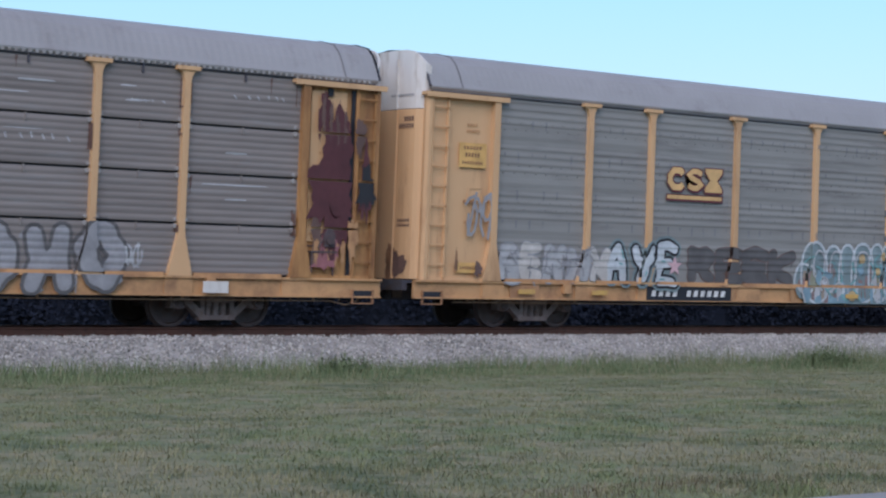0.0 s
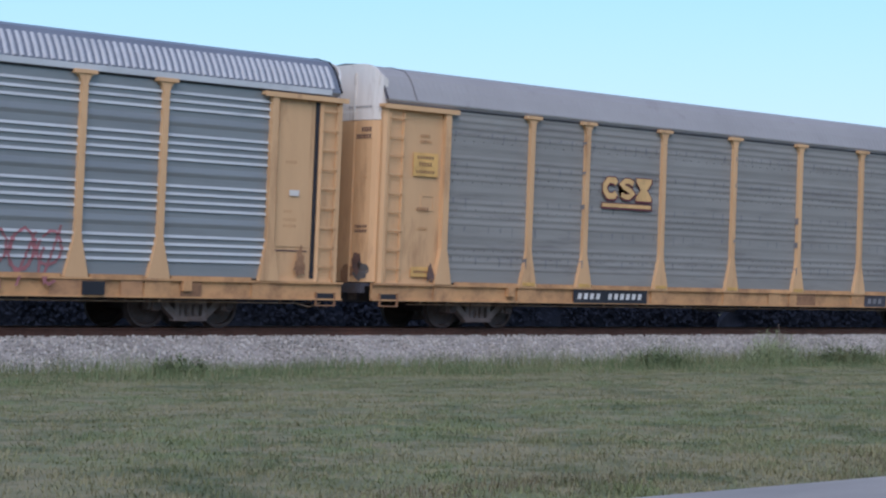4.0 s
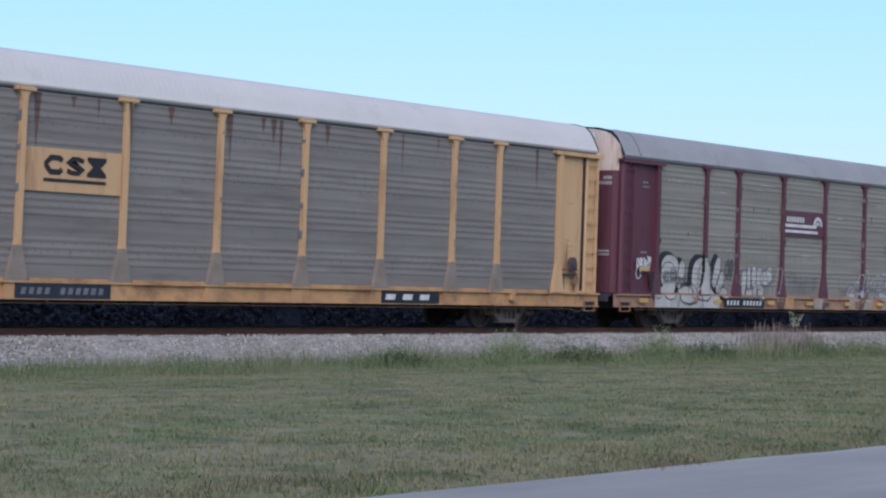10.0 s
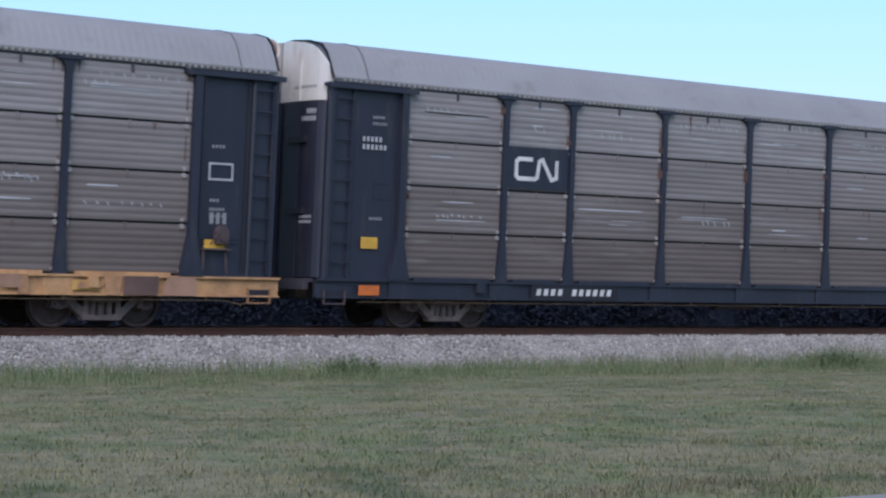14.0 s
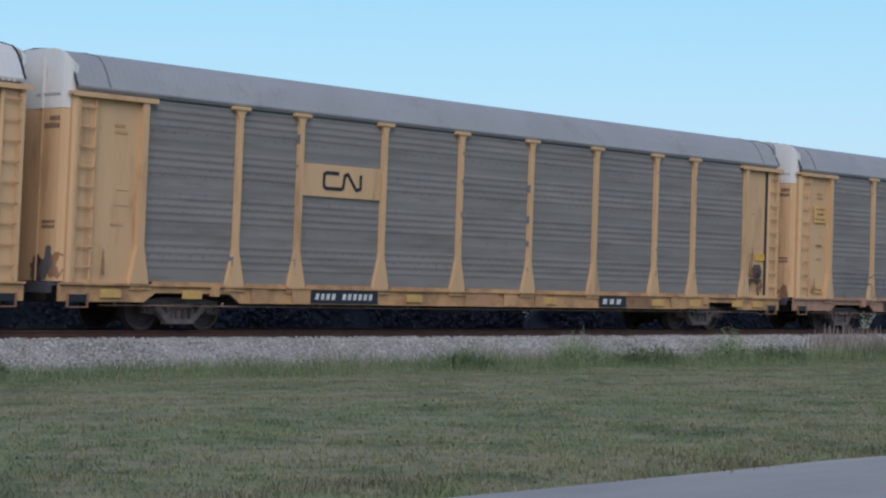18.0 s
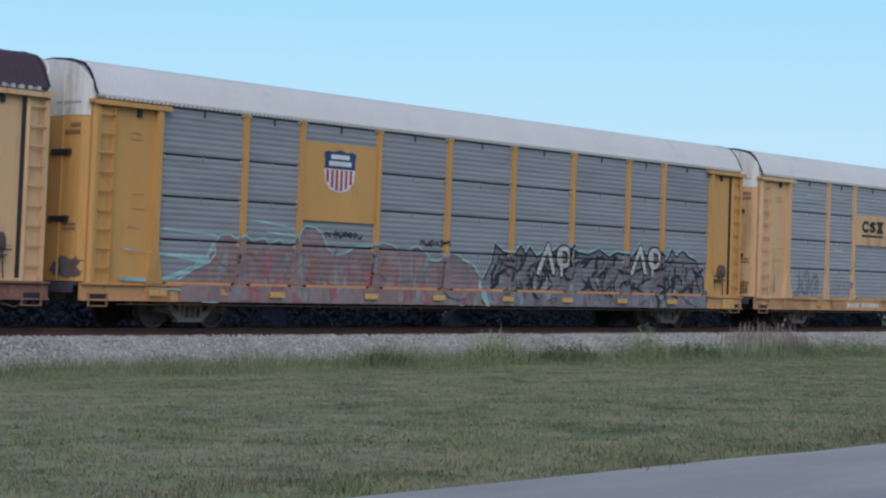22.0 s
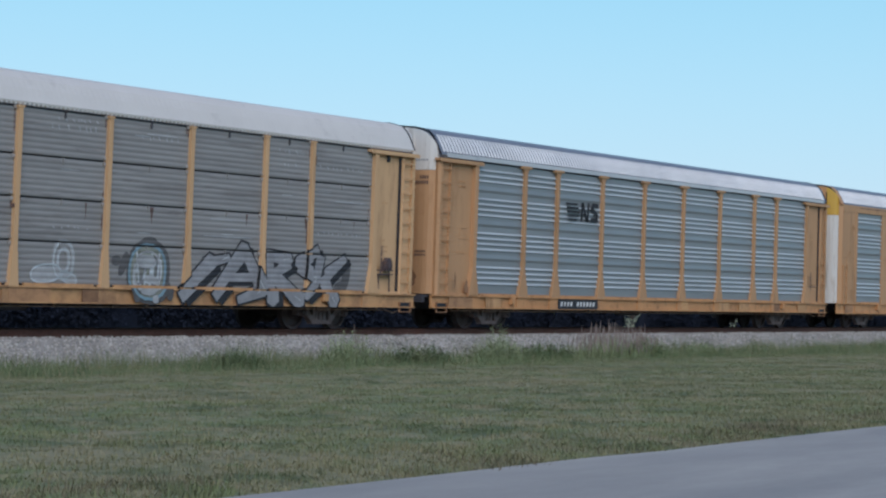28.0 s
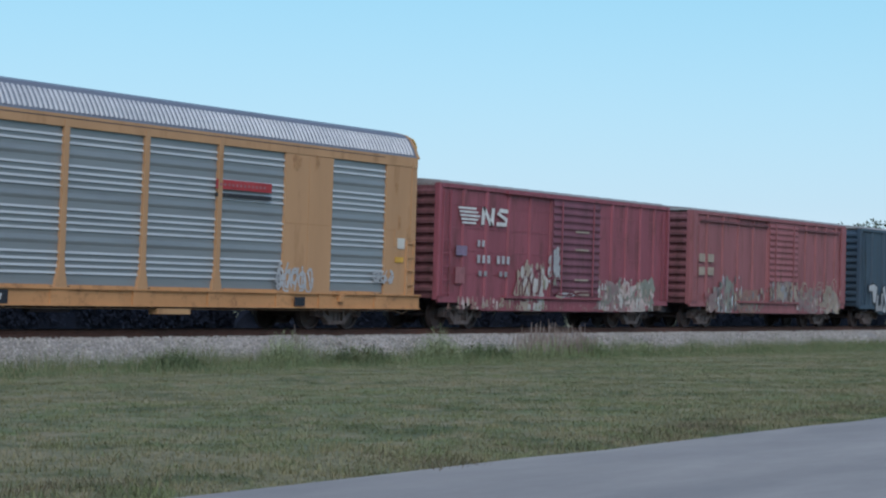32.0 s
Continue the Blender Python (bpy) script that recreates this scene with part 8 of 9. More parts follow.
# K, L
for i, s in ((9, "yellow"), (10, "navy")):
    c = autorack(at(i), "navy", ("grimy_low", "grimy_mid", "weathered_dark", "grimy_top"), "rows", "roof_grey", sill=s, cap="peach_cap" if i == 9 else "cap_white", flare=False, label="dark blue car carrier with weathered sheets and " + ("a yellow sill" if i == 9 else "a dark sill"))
    placard(c, 2, 3.0, 3.9, "navy")
    scuffs(c, 1020 + i, 110, "ink_scuff")
    post_rust(c, 1120 + i)
    worm_logo(c, -8.42, 3.22, 1.12, 0.42, "ink_white", -1.52)
    plate(c, "caution_plate", -12.35, -11.95, 1.62, 1.85, "ink_yellow", -1.50)
    plate(c, "caution_plate", 11.7, 12.2, 1.5, 1.7, "ink_yellow", -1.50)
    stencil(c, -12.4, 3.78, 0.5, 0.1, 5, "ink_pale", -1.50)
    stencil(c, -12.4, 3.62, 0.62, 0.1, 6, "ink_pale", -1.50)
    stencil(c, 11.8, 2.0, 0.42, 0.22, 3, "ink_grey", -1.50)
    outline_part(c, "notice_frame", stroke([(11.75, 2.85), (12.25, 2.85), (12.25, 3.15), (11.75, 3.15), (11.75, 2.85)], 0.04), "ink_pale", -1.50)
    if i == 9:
        sill_patches(c, 1914, ("sill_worn", "sill_clay", "sill_worn", "ink_stain"), 16)
        number_board(c, -7.9, -5.4)
        number_board(c, 4.4, 5.5, "black", "ink_grey", count=3, gap=())
        for k in (-12.6, -9.1, -6.2, -3.3, -0.3, 2.9, 6.2, 9.0, 10.9):
            plate(c, "amber_panel", k, k + 0.55, 0.71, 0.89, "amber_paint", -1.530)
        scrawl(c, -4.3, -4.0, 1.2, 1.7, "ink_pale", 191, 1, 0.03)
    else:
        plate(c, "orange_panel", -12.4, -11.9, 0.68, 0.88, "ink_orange", -1.565)
        number_board(c, -7.9, -5.4)
    CARS.append(c)
# M
c = autorack(at(11), "white_frame", "silver", "silver", "roof_silver", label="white-framed car carrier with bright galvanised ribbed sides")
outline_part(c, "emblem", [[(-5.9, 3.55), (-5.4, 3.55), (-5.4, 3.75), (-5.9, 3.75)], [(-5.98, 3.2), (-5.4, 3.2), (-5.45, 3.45), (-5.85, 3.45)], [(-6.05, 3.0), (-5.3, 3.0), (-5.35, 3.12), (-6.0, 3.12)]], "ink_red", -1.525, "faded red emblem")
stencil(c, -7.3, 0.70, 2.2, 0.16, 11, "ink_black", -1.565, (5,))
for k in (-11.2, -6.9, -3.4, 0.2, 3.6, 7.2, 10.0):
    plate(c, "orange_panel", k, k + 0.45, 0.74, 0.84, "sill_worn", -1.565)
plate(c, "number_board", 6.3, 6.7, 0.66, 0.92, "black", -1.565)
CARS.append(c)
# N
c = autorack(at(12), "yellow", "grey_panel", "rows", "roof_white", flare=False, notched=True, label="yellow car carrier with grey sheets, shield emblem and black graffiti")
plate(c, "placard", -8.63, -6.97, 2.75, 4.85, "yellow", -1.50, "yellow emblem panel")
shield_logo(c, -8.45, 3.0, 1.3, 1.7, -1.52)
scrawl(c, -11.4, -8.9, 0.9, 1.95, "ink_dim", 211, 4, 0.06)
tagged(painted(c, "graffiti", [q for o in ((-5.18, 1.55, 0.62, 0.46, 0.0), (-5.45, 1.42, 0.22, 0.22, 0.0), (-4.9, 1.55, 0.20, 0.20, 0.0), (-5.15, 1.25, 0.10, 0.14, 0.2)) for q in stroke(oval(*o) + oval(*o)[:1], 0.07)] + [oval(-5.42, 1.42, 0.13, 0.15), oval(-4.92, 1.56, 0.12, 0.14)], "ink_ash", 0.010), "sprayed round face-like shape", kind="stuff")
dashes(c, -5.6, -4.4, 1.05, 1.85, "ink_dim", 2151, 16, 0.3, 0.05, 0.014)
for k in range(3):
    tagged(blotch(c, -3.6 + k * 0.6, 1.45, 1.2, 0.85, ("ink_grey", "ink_pale")[k % 2], 216 + k, 0.004 + 0.0006 * k, "graffiti_smear"), "pale sprayed patch", kind="stuff")
for key, w, up in (("ink_black", 0.46, 0.010), ("ink_chrome", 0.20, 0.030)):  # fat strokes with a broad dark edge
    tagged(painted(c, "graffiti" if up < 0.02 else "graffiti_fill", [q for g in ([(-0.75, 1.62), (-1.0, 1.78), (-1.5, 1.78), (-1.85, 1.55), (-1.6, 1.34), (-1.05, 1.30), (-0.95, 1.08), (-1.5, 0.95), (-2.0, 0.66)], [(-0.25, 0.66), (-0.15, 1.2), (0.0, 1.72), (0.22, 1.74), (0.3, 1.2), (0.25, 0.66)], [(0.0, 1.15), (0.3, 1.15)], [(0.72, 0.66), (0.66, 1.2), (0.62, 1.72), (1.05, 1.76), (1.3, 1.5), (0.95, 1.28), (1.3, 1.0), (1.5, 0.68)], [(2.5, 1.58), (2.2, 1.76), (1.75, 1.70), (1.62, 1.45), (2.0, 1.30), (2.5, 1.28), (2.55, 1.0), (2.15, 0.86), (1.75, 0.95)]) for q in soft_stroke(g, w)], key, up), "sprayed graffiti of fat dark-edged strokes", kind="stuff")
lettering(c, "TVC", 2.85, 3.85, 1.72, 1.95, ["ink_ash"], "ink_ash", 2131, 0.12, 0.0, 0.1)
tagged(blotch(c, 5.4, 1.5, 2.4, 0.9, "ink_pale", 2141, 0.003, "graffiti_smear"), "pale sprayed patch", kind="stuff")
scrawl(c, 4.4, 6.7, 1.1, 1.85, "ink_dim", 214, 4, 0.04)
plate(c, "pale_patch", 4.25, 6.75, 2.02, 2.92, "ink_pale", -1.478, "pale repainted panel of the side", 0.006)
scuffs(c, 1031, 80, "ink_scuff")
post_rust(c, 1131, "ink_stain", 0.3)
for k, (dy, dz, dw, dh, key) in enumerate(((-0.9, 4.75, 0.8, 0.3, "ink_wine"), (-0.8, 4.3, 0.7, 0.5, "tan"), (-1.0, 2.0, 0.6, 1.0, "tan"))):
    door_blotch(c, dy, dz, dw, dh, key, 1440 + k)
number_board(c, -7.9, -5.15)
number_board(c, 4.4, 5.6, "black", "ink_white", count=3, gap=())
for k in (-10.4, -8.4, -3.0, 2.0, 7.4, 9.6):
    plate(c, "amber_panel", k, k + 0.6, 0.70, 0.88, "amber_paint", -1.530)
CARS.append(c)
# O
c = autorack(at(13), "yellow", "brown_panel", "fine", "roof_grey", notched=True, label="yellow car carrier with grey-brown corrugated sides and yellow emblem panel")
placard(c, 3, 3.1, 3.85, "yellow")
worm_logo(c, -6.1, 3.30, 1.2, 0.36, "ink_black", -1.52)
number_board(c, -6.4, -4.2)
number_board(c, 4.4, 5.6, "black", "ink_white", count=3, gap=())
for k in (-12.4, -10.2, -3.2, 2.0, 6.8, 8.6, 10.8, 11.9):
    plate(c, "amber_panel", k, k + 0.55, 0.70, 0.88, "amber_paint", -1.530)
plate(c, "caution_plate", 12.0, 12.5, 2.1, 2.3, "ink_yellow", -1.50)
CARS.append(c)
# P
c = autorack(at(14), "yellow", "brown_panel", "fine", "roof_grey", sill="sill_clay", notched=True, label="yellow car carrier with dark corrugated sides and a row of graffiti")
blocks_logo(c, -6.35, 3.15, 1.75, 0.55, "ink_gilt", True, "ink_wine")
safety_signs(c)
throw_up(c, [(-6.25, 1.62, 0.30, 0.22, 0.0), (-6.05, 1.30, 0.34, 0.46, 0.0), (-5.45, 1.40, 0.26, 0.50, 0.1), (-5.0, 1.42, 0.26, 0.48, 0.0), (-4.58, 1.35, 0.26, 0.50, 0.0), (-5.85, 0.85, 0.26, 0.24, 0.0), (-5.2, 0.88, 0.28, 0.24, 0.0), (-4.7, 0.85, 0.22, 0.22, 0.0)], ["ink_slatepaint"], "ink_navyline", 0.05, "ink_navyline", (-0.02, 0.03), 0.07)
dashes(c, -6.3, -4.4, 0.9, 1.7, "ink_navyline", 2311, 14, 0.3, 0.035)
ridge(c, [(-3.95, 1.68), (-3.7, 1.74), (-3.2, 1.70), (-2.9, 1.72), (-2.55, 1.66), (-2.3, 1.82), (-2.0, 1.80), (-1.9, 1.70), (-1.6, 1.80), (-1.5, 1.72)], 1.02, "ink_russet", "ink_aqua", 0.03)
tagged(painted(c, "graffiti_linework", [q for g in ([(-3.95, 1.7), (-3.85, 1.05), (-3.2, 1.02)], [(-3.2, 1.6), (-3.1, 1.2), (-2.6, 1.02)], [(-3.0, 1.62), (-2.4, 1.55), (-2.05, 1.6)], [(-2.6, 1.35), (-2.2, 1.5), (-2.0, 1.15), (-2.4, 1.1)], [(-1.9, 1.7), (-1.8, 1.3), (-1.55, 1.05)], [(-2.55, 1.05), (-2.2, 1.35), (-2.0, 1.78)]) for q in soft_stroke(g, 0.04)], "ink_aqua", 0.036), "", kind="stuff")
worn_paint(c, -3.8, -1.6, 1.04, 1.65, 2321, 26, ("ink_stain", "ink_dim"), 0.4, 0.012)
ridge(c, [(-1.1, 1.76), (-0.6, 1.80), (-0.2, 1.76), (0.2, 1.84), (0.45, 1.74), (0.8, 1.62), (1.05, 1.3), (1.08, 1.1)], 1.02, "ink_chrome", "ink_aqua", 0.02)
dashes(c, -1.0, 0.9, 1.05, 1.6, "ink_pale", 2331, 34, 0.32, 0.045)
dashes(c, -0.6, 0.6, 1.2, 1.65, "ink_bone", 2332, 10, 0.25, 0.10, 0.042)
dashes(c, -1.0, 0.9, 1.05, 1.6, "ink_dim", 2333, 20, 0.3, 0.05, 0.040)
throw_up(c, [(2.0, 1.40, 0.20, 0.28, 0.2), (2.45, 1.32, 0.24, 0.26, 0.0), (2.9, 1.42, 0.20, 0.28, 0.0), (3.3, 1.38, 0.20, 0.30, 0.1), (3.7, 1.35, 0.18, 0.30, 0.0)], ["ink_rosegrey", "ink_slatepaint"], "ink_navyline", 0.035, "ink_rosegrey", (0.1, -0.15), 0.02)
dashes(c, 1.9, 3.8, 1.05, 1.55, "ink_mauve", 2341, 16, 0.25, 0.04)
ridge(c, [(4.45, 1.40), (4.75, 1.55), (4.95, 1.78), (5.5, 1.80), (6.1, 1.76), (6.8, 1.74), (6.9, 1.3), (6.95, 1.05)], 1.02, "ink_russet", "ink_scuff", 0.04)
tagged(painted(c, "graffiti_linework", [q for g in ([(4.5, 1.35), (4.75, 1.4), (4.65, 1.1)], [(5.2, 1.05), (5.35, 1.5), (5.3, 1.78)], [(5.65, 1.75), (5.75, 1.1)], [(5.9, 1.05), (6.1, 1.55), (6.25, 1.05)], [(6.35, 1.7), (6.45, 1.2), (6.6, 1.7)], [(6.0, 1.25), (6.2, 1.25)]) for q in soft_stroke(g, 0.045)], "ink_scuff", 0.036), "", kind="stuff")
throw_up(c, [(7.55, 1.22, 0.22, 0.24, 0.3), (8.0, 1.45, 0.18, 0.42, 0.3), (8.5, 1.40, 0.18, 0.36, 0.0), (8.95, 1.30, 0.22, 0.30, 0.2), (9.35, 1.38, 0.16, 0.34, 0.1), (9.8, 1.32, 0.24, 0.30, 0.0), (10.2, 1.25, 0.18, 0.30, 0.2)], ["ink_moss"], "ink_sage", 0.03, "ink_sage", (0.0, -0.06), 0.05)
dashes(c, 7.5, 10.2, 1.05, 1.6, "ink_moss", 2371, 14, 0.25, 0.04)
scrawl(c, -10.4, -7.4, 1.1, 1.9, "ink_dim", 238, 6, 0.03)
number_board(c, -7.9, -6.9, count=4, gap=())
number_board(c, 4.6, 5.6, count=3, gap=())
for k in (8.1, 9.9, 11.4, 12.4):
    plate(c, "amber_panel", k, k + 0.4, 0.78, 0.93, "amber_paint", -1.530)
CARS.append(c)
# Q
c = autorack(at(15), "yellow", ("umber_rust", "brown_panel", "brown_panel", "brown_panel"), "rows", "roof_brown", sill="sill_rust", label="yellow car carrier with brown sheets, dark red roof and white shield")
plate(c, "placard", -8.63, -6.97, 2.85, 4.85, "yellow", -1.50, "yellow emblem panel")
shield_logo(c, -8.4, 3.0, 1.2, 1.65, -1.52, "ink_navy", "ink_white", None)
drips(c, 1081, "ink_stain", 16)
scuffs(c, 1082, 60, "ink_grey")
post_rust(c, 1182, "ink_russet", 0.4)
lettering(c, "TEWKL", 4.15, 8.4, 0.98, 1.85, ["ink_pale", "ink_frost"], "ink_dim", 241, 0.26, 0.02, 0.05)
lettering(c, "NEWL", 8.75, 10.95, 1.0, 1.72, ["ink_pale"], "ink_dim", 242, 0.24, 0.02, 0.05)
worn_paint(c, 4.4, 8.6, 0.63, 0.95, 2421, 24, ("ink_rosegrey", "ink_pale", "ink_buff"), 0.22)
number_board(c, -6.9, -4.2)
scrawl(c, -7.6, -6.0, 1.15, 1.7, "ink_dim", 243, 3, 0.04)
tagged(outline_part(c, "eaves_mark", [[(-12.9 + k * 0.22, 4.94), (-12.79 + k * 0.22, 4.94), (-12.79 + k * 0.22, 5.02), (-12.9 + k * 0.22, 5.02)] for k in range(118)], "ink_pale", -1.53, ""), "row of pale dashes along the roof lip", kind="stuff")
CARS.append(c)
c_ribs = (("door_ribs", 1.05, 4.5, "yellow", "upright ribs of the end doors"), ("cap_ribs", 4.6, 5.45, "cap_white", "upright ribs of the white door tops"))
for name, z0, z1, key, text in c_ribs:
    part(name, stored((name,), lambda: ribbed_door_shape(z0, z1), M[key]), c, text, turn=180)
# R
c = autorack(at(16), "deep_amber", "zinc_dull", "rows", "roof_white", flare=None, label="orange car carrier with blue-grey sheets and long graffiti piece")
plate(c, "placard", -6.77, -4.22, 2.6, 4.5, "deep_amber", -1.50, "orange emblem panel")
shield_logo(c, -6.1, 3.3, 1.1, 1.05, -1.52)
ridge(c, [(-10.65, 1.10), (-10.2, 1.35), (-9.75, 1.50), (-9.55, 1.70), (-9.58, 1.95), (-9.42, 2.15), (-9.1, 2.17), (-8.92, 2.08), (-8.65, 2.18), (-8.4, 2.05), (-8.0, 2.12), (-7.85, 2.0), (-7.5, 2.1), (-7.3, 2.0), (-6.98, 2.08), (-6.85, 2.38), (-6.6, 2.46), (-6.25, 2.42), (-6.03, 2.27), (-5.85, 1.95), (-5.6, 1.80), (-5.2, 1.85), (-4.85, 2.03), (-4.3, 2.06), (-3.9, 2.16), (-3.5, 2.12), (-3.2, 1.98), (-2.9, 2.0), (-2.55, 2.12), (-2.2, 1.98), (-1.95, 1.75), (-1.65, 1.76), (-1.3, 1.98), (-1.05, 1.99), (-0.6, 1.80), (-0.2, 1.68), (0.05, 1.42)], 0.62, "ink_rosegrey", "ink_aqua", 0.055)
worn_paint(c, -9.8, -0.2, 0.64, 1.75, 2511, 120, ("ink_chrome", "ink_clay", "ink_rosegrey", "ink_chrome", "ink_rose"), 0.55, 0.010)
dashes(c, -9.5, -0.4, 0.9, 1.8, "ink_dim", 2512, 60, 0.4, 0.025)
dashes(c, -9.4, -4.0, 1.0, 1.9, "ink_clay", 2513, 26, 0.3, 0.06, 0.034)
throw_up(c, [(-1.0, 1.30, 0.62, 0.52, 0.1)], ["ink_rosegrey"], "ink_dim", 0.04, lift=0.034)
tagged(painted(c, "graffiti_streak", [[(-12.3, 1.72), (-9.8, 1.66), (-9.55, 2.10), (-9.65, 1.55), (-10.2, 1.38), (-10.1, 1.52), (-12.3, 1.77)], [(-11.2, 2.20), (-9.5, 2.10), (-9.5, 2.17), (-11.1, 2.25)], [(-12.4, 1.14), (-11.2, 1.12), (-10.2, 1.42), (-10.4, 1.25), (-11.2, 1.02), (-12.4, 1.06)], [(-11.3, 0.90), (-10.2, 0.92), (-9.45, 0.60), (-9.95, 0.60), (-10.4, 0.84)], [(-8.8, 2.52), (-8.3, 2.55), (-6.95, 2.42), (-7.0, 2.36), (-8.3, 2.50)], [(-7.9, 2.28), (-6.9, 2.24), (-6.9, 2.18), (-7.9, 2.25)], [(-0.85, 0.60), (-0.70, 0.60), (-0.1, 0.95), (0.3, 0.60), (0.42, 0.60), (0.1, 1.3), (-0.1, 1.0)]], "ink_aqua", 0.006), "pale green sprayed streak", kind="stuff")
scrawl(c, -6.0, -4.6, 2.2, 2.38, "ink_black", 2514, 8, 0.025)
scrawl(c, -2.4, -1.3, 2.12, 2.28, "ink_black", 2515, 6, 0.025)
peaks = [(0.22, 1.30), (0.55, 1.75), (0.68, 2.26), (1.05, 2.05), (1.55, 2.0), (1.80, 2.26), (2.05, 2.02), (2.2, 2.22), (2.55, 1.95), (2.85, 2.1), (3.05, 2.38), (3.25, 2.1), (3.6, 2.28), (3.95, 2.15), (4.16, 2.36), (4.4, 2.15), (5.0, 2.1), (5.5, 2.26), (6.0, 2.05), (6.4, 2.2), (6.9, 2.15), (7.15, 2.05), (7.6, 2.46), (7.9, 2.15), (8.4, 2.33), (8.75, 2.2), (9.0, 2.0), (9.3, 2.38), (9.55, 2.15), (9.9, 2.36), (10.3, 2.15), (10.6, 2.1), (11.1, 1.5), (11.2, 0.8)]
ridge(c, peaks, 0.62, "ink_slatepaint", "ink_black", 0.055)
tagged(painted(c, "graffiti_halo", soft_stroke([(x, z + 0.05) for x, z in peaks], 0.08), "ink_aqua", 0.005), "", kind="stuff")
worn_paint(c, 0.4, 11.0, 0.64, 1.7, 2531, 120, ("ink_chrome", "ink_dim", "ink_slatepaint", "ink_grey", "ink_rosegrey"), 0.55, 0.012)
dashes(c, 0.4, 10.8, 1.0, 1.95, "ink_black", 2532, 95, 0.42, 0.075)
dashes(c, 0.4, 10.8, 0.66, 1.8, "ink_ash", 2533, 60, 0.5, 0.04)
for x, z in ((3.02, 2.30), (7.58, 2.38)):  # two white characters in each half
    tagged(painted(c, "graffiti_linework", soft_stroke([(x - 0.42, z - 0.75), (x, z), (x + 0.28, z - 0.72)], 0.24) + stroke(oval(x + 0.75, z - 0.30, 0.26, 0.24) + oval(x + 0.75, z - 0.30, 0.26, 0.24)[:1], 0.22) + soft_stroke([(x + 0.62, z - 0.2), (x + 0.66, z - 0.8)], 0.18), "ink_black", 0.046), "", kind="stuff")
    tagged(painted(c, "graffiti_fill", soft_stroke([(x - 0.42, z - 0.75), (x, z), (x + 0.28, z - 0.72)], 0.15) + stroke(oval(x + 0.75, z - 0.30, 0.26, 0.24) + oval(x + 0.75, z - 0.30, 0.26, 0.24)[:1], 0.13) + soft_stroke([(x + 0.62, z - 0.2), (x + 0.66, z - 0.8)], 0.12), "ink_bone", 0.052), "", kind="stuff")
number_board(c, -7.0, -4.6, "ink_rosegrey", "ink_pale")
for k in (-11.6, -7.9, -4.6, -2.0, 0.9, 3.6, 6.3, 8.9):
    plate(c, "amber_panel", k, k + 0.48, 0.74, 0.87, "amber_paint", -1.640)
plate(c, "amber_panel", 12.2, 12.9, 0.62, 0.92, "amber_paint", -1.530)
CARS.append(c)
# S
c = autorack(at(17), "yellow", "pale_panel", "rows", "roof_white", flare=None, label="yellow car carrier with pale grey sheets and yellow emblem panel")
placard(c, 3, 2.9, 3.95, "yellow")
blocks_logo(c, -6.3, 3.35, 1.6, 0.42, "ink_black", True, None, -1.52)
scuffs(c, 1051, 36, "ink_frost")
scrawl(c, -11.0, -9.2, 1.0, 1.9, "ink_dim", 261, 3, 0.05)
scrawl(c, -8.3, -6.9, 1.1, 1.8, "ink_grey", 262, 3, 0.05)
scrawl(c, -4.0, -1.5, 1.0, 1.85, "ink_dim", 263, 4, 0.06)
number_board(c, -7.4, -4.8, "tan", "ink_white")
number_board(c, 4.4, 5.6, "tan", "ink_white", count=3, gap=())
CARS.append(c)
# T
c = autorack(at(18), "yellow", "pale_panel", "rows", "roof_white", flare=None, label="yellow car carrier with pale sheets and a red graffiti piece")
blocks_logo(c, -6.3, 3.25, 1.8, 0.5, "ink_old_gilt", True, None, -1.52)
lettering(c, "CUOE", -6.55, -4.45, 1.02, 1.92, ["ink_pink", "ink_frost"], "ink_red", 271, 0.22, 0.075, 0.04, "ink_pale", 0.05)
for k in range(3):
    tagged(blotch(c, -3.5 + k * 0.55, 1.42, 0.8, 0.65, "ink_rose", 2721 + k, 0.003 + 0.0006 * k, "graffiti_smear"), "dull red sprayed patch", kind="stuff")
scrawl(c, -3.8, -2.1, 1.1, 1.7, "ink_red", 272, 4, 0.07)
number_board(c, -7.2, -4.9, "tan", "ink_white")
number_board(c, 4.4, 5.6, "tan", "ink_white", count=3, gap=())
plate(c, "amber_panel", -12.2, -11.6, 0.64, 0.9, "amber_paint", -1.530)
CARS.append(c)
# U
c = autorack(at(19), "yellow", "pale_panel", "rows", "roof_white", flare=None, label="yellow car carrier with pale sheets and a round black graffiti piece")
blocks_logo(c, -6.3, 3.25, 1.8, 0.5, "ink_old_gilt", True, None, -1.52)
scuffs(c, 1061, 36, "ink_frost")
scrawl(c, -9.0, -3.6, 1.0, 1.7, "ink_dim", 281, 6, 0.05)
bubbles(c, 9.1, 11.2, 0.62, 2.0, ["ink_dim"], "ink_black", 282, 1, "ink_pale", 0.10)
scrawl(c, 9.2, 11.0, 0.8, 1.9, "ink_pale", 283, 2, 0.04, -1.68)
number_board(c, 4.4, 5.6, "tan", "ink_white", count=3, gap=())
for k in (-8.0, -3.4, 1.0, 2.7, 5.9):
    plate(c, "amber_panel", k, k + 0.6, 0.7, 0.9, "amber_paint", -1.530)
CARS.append(c)
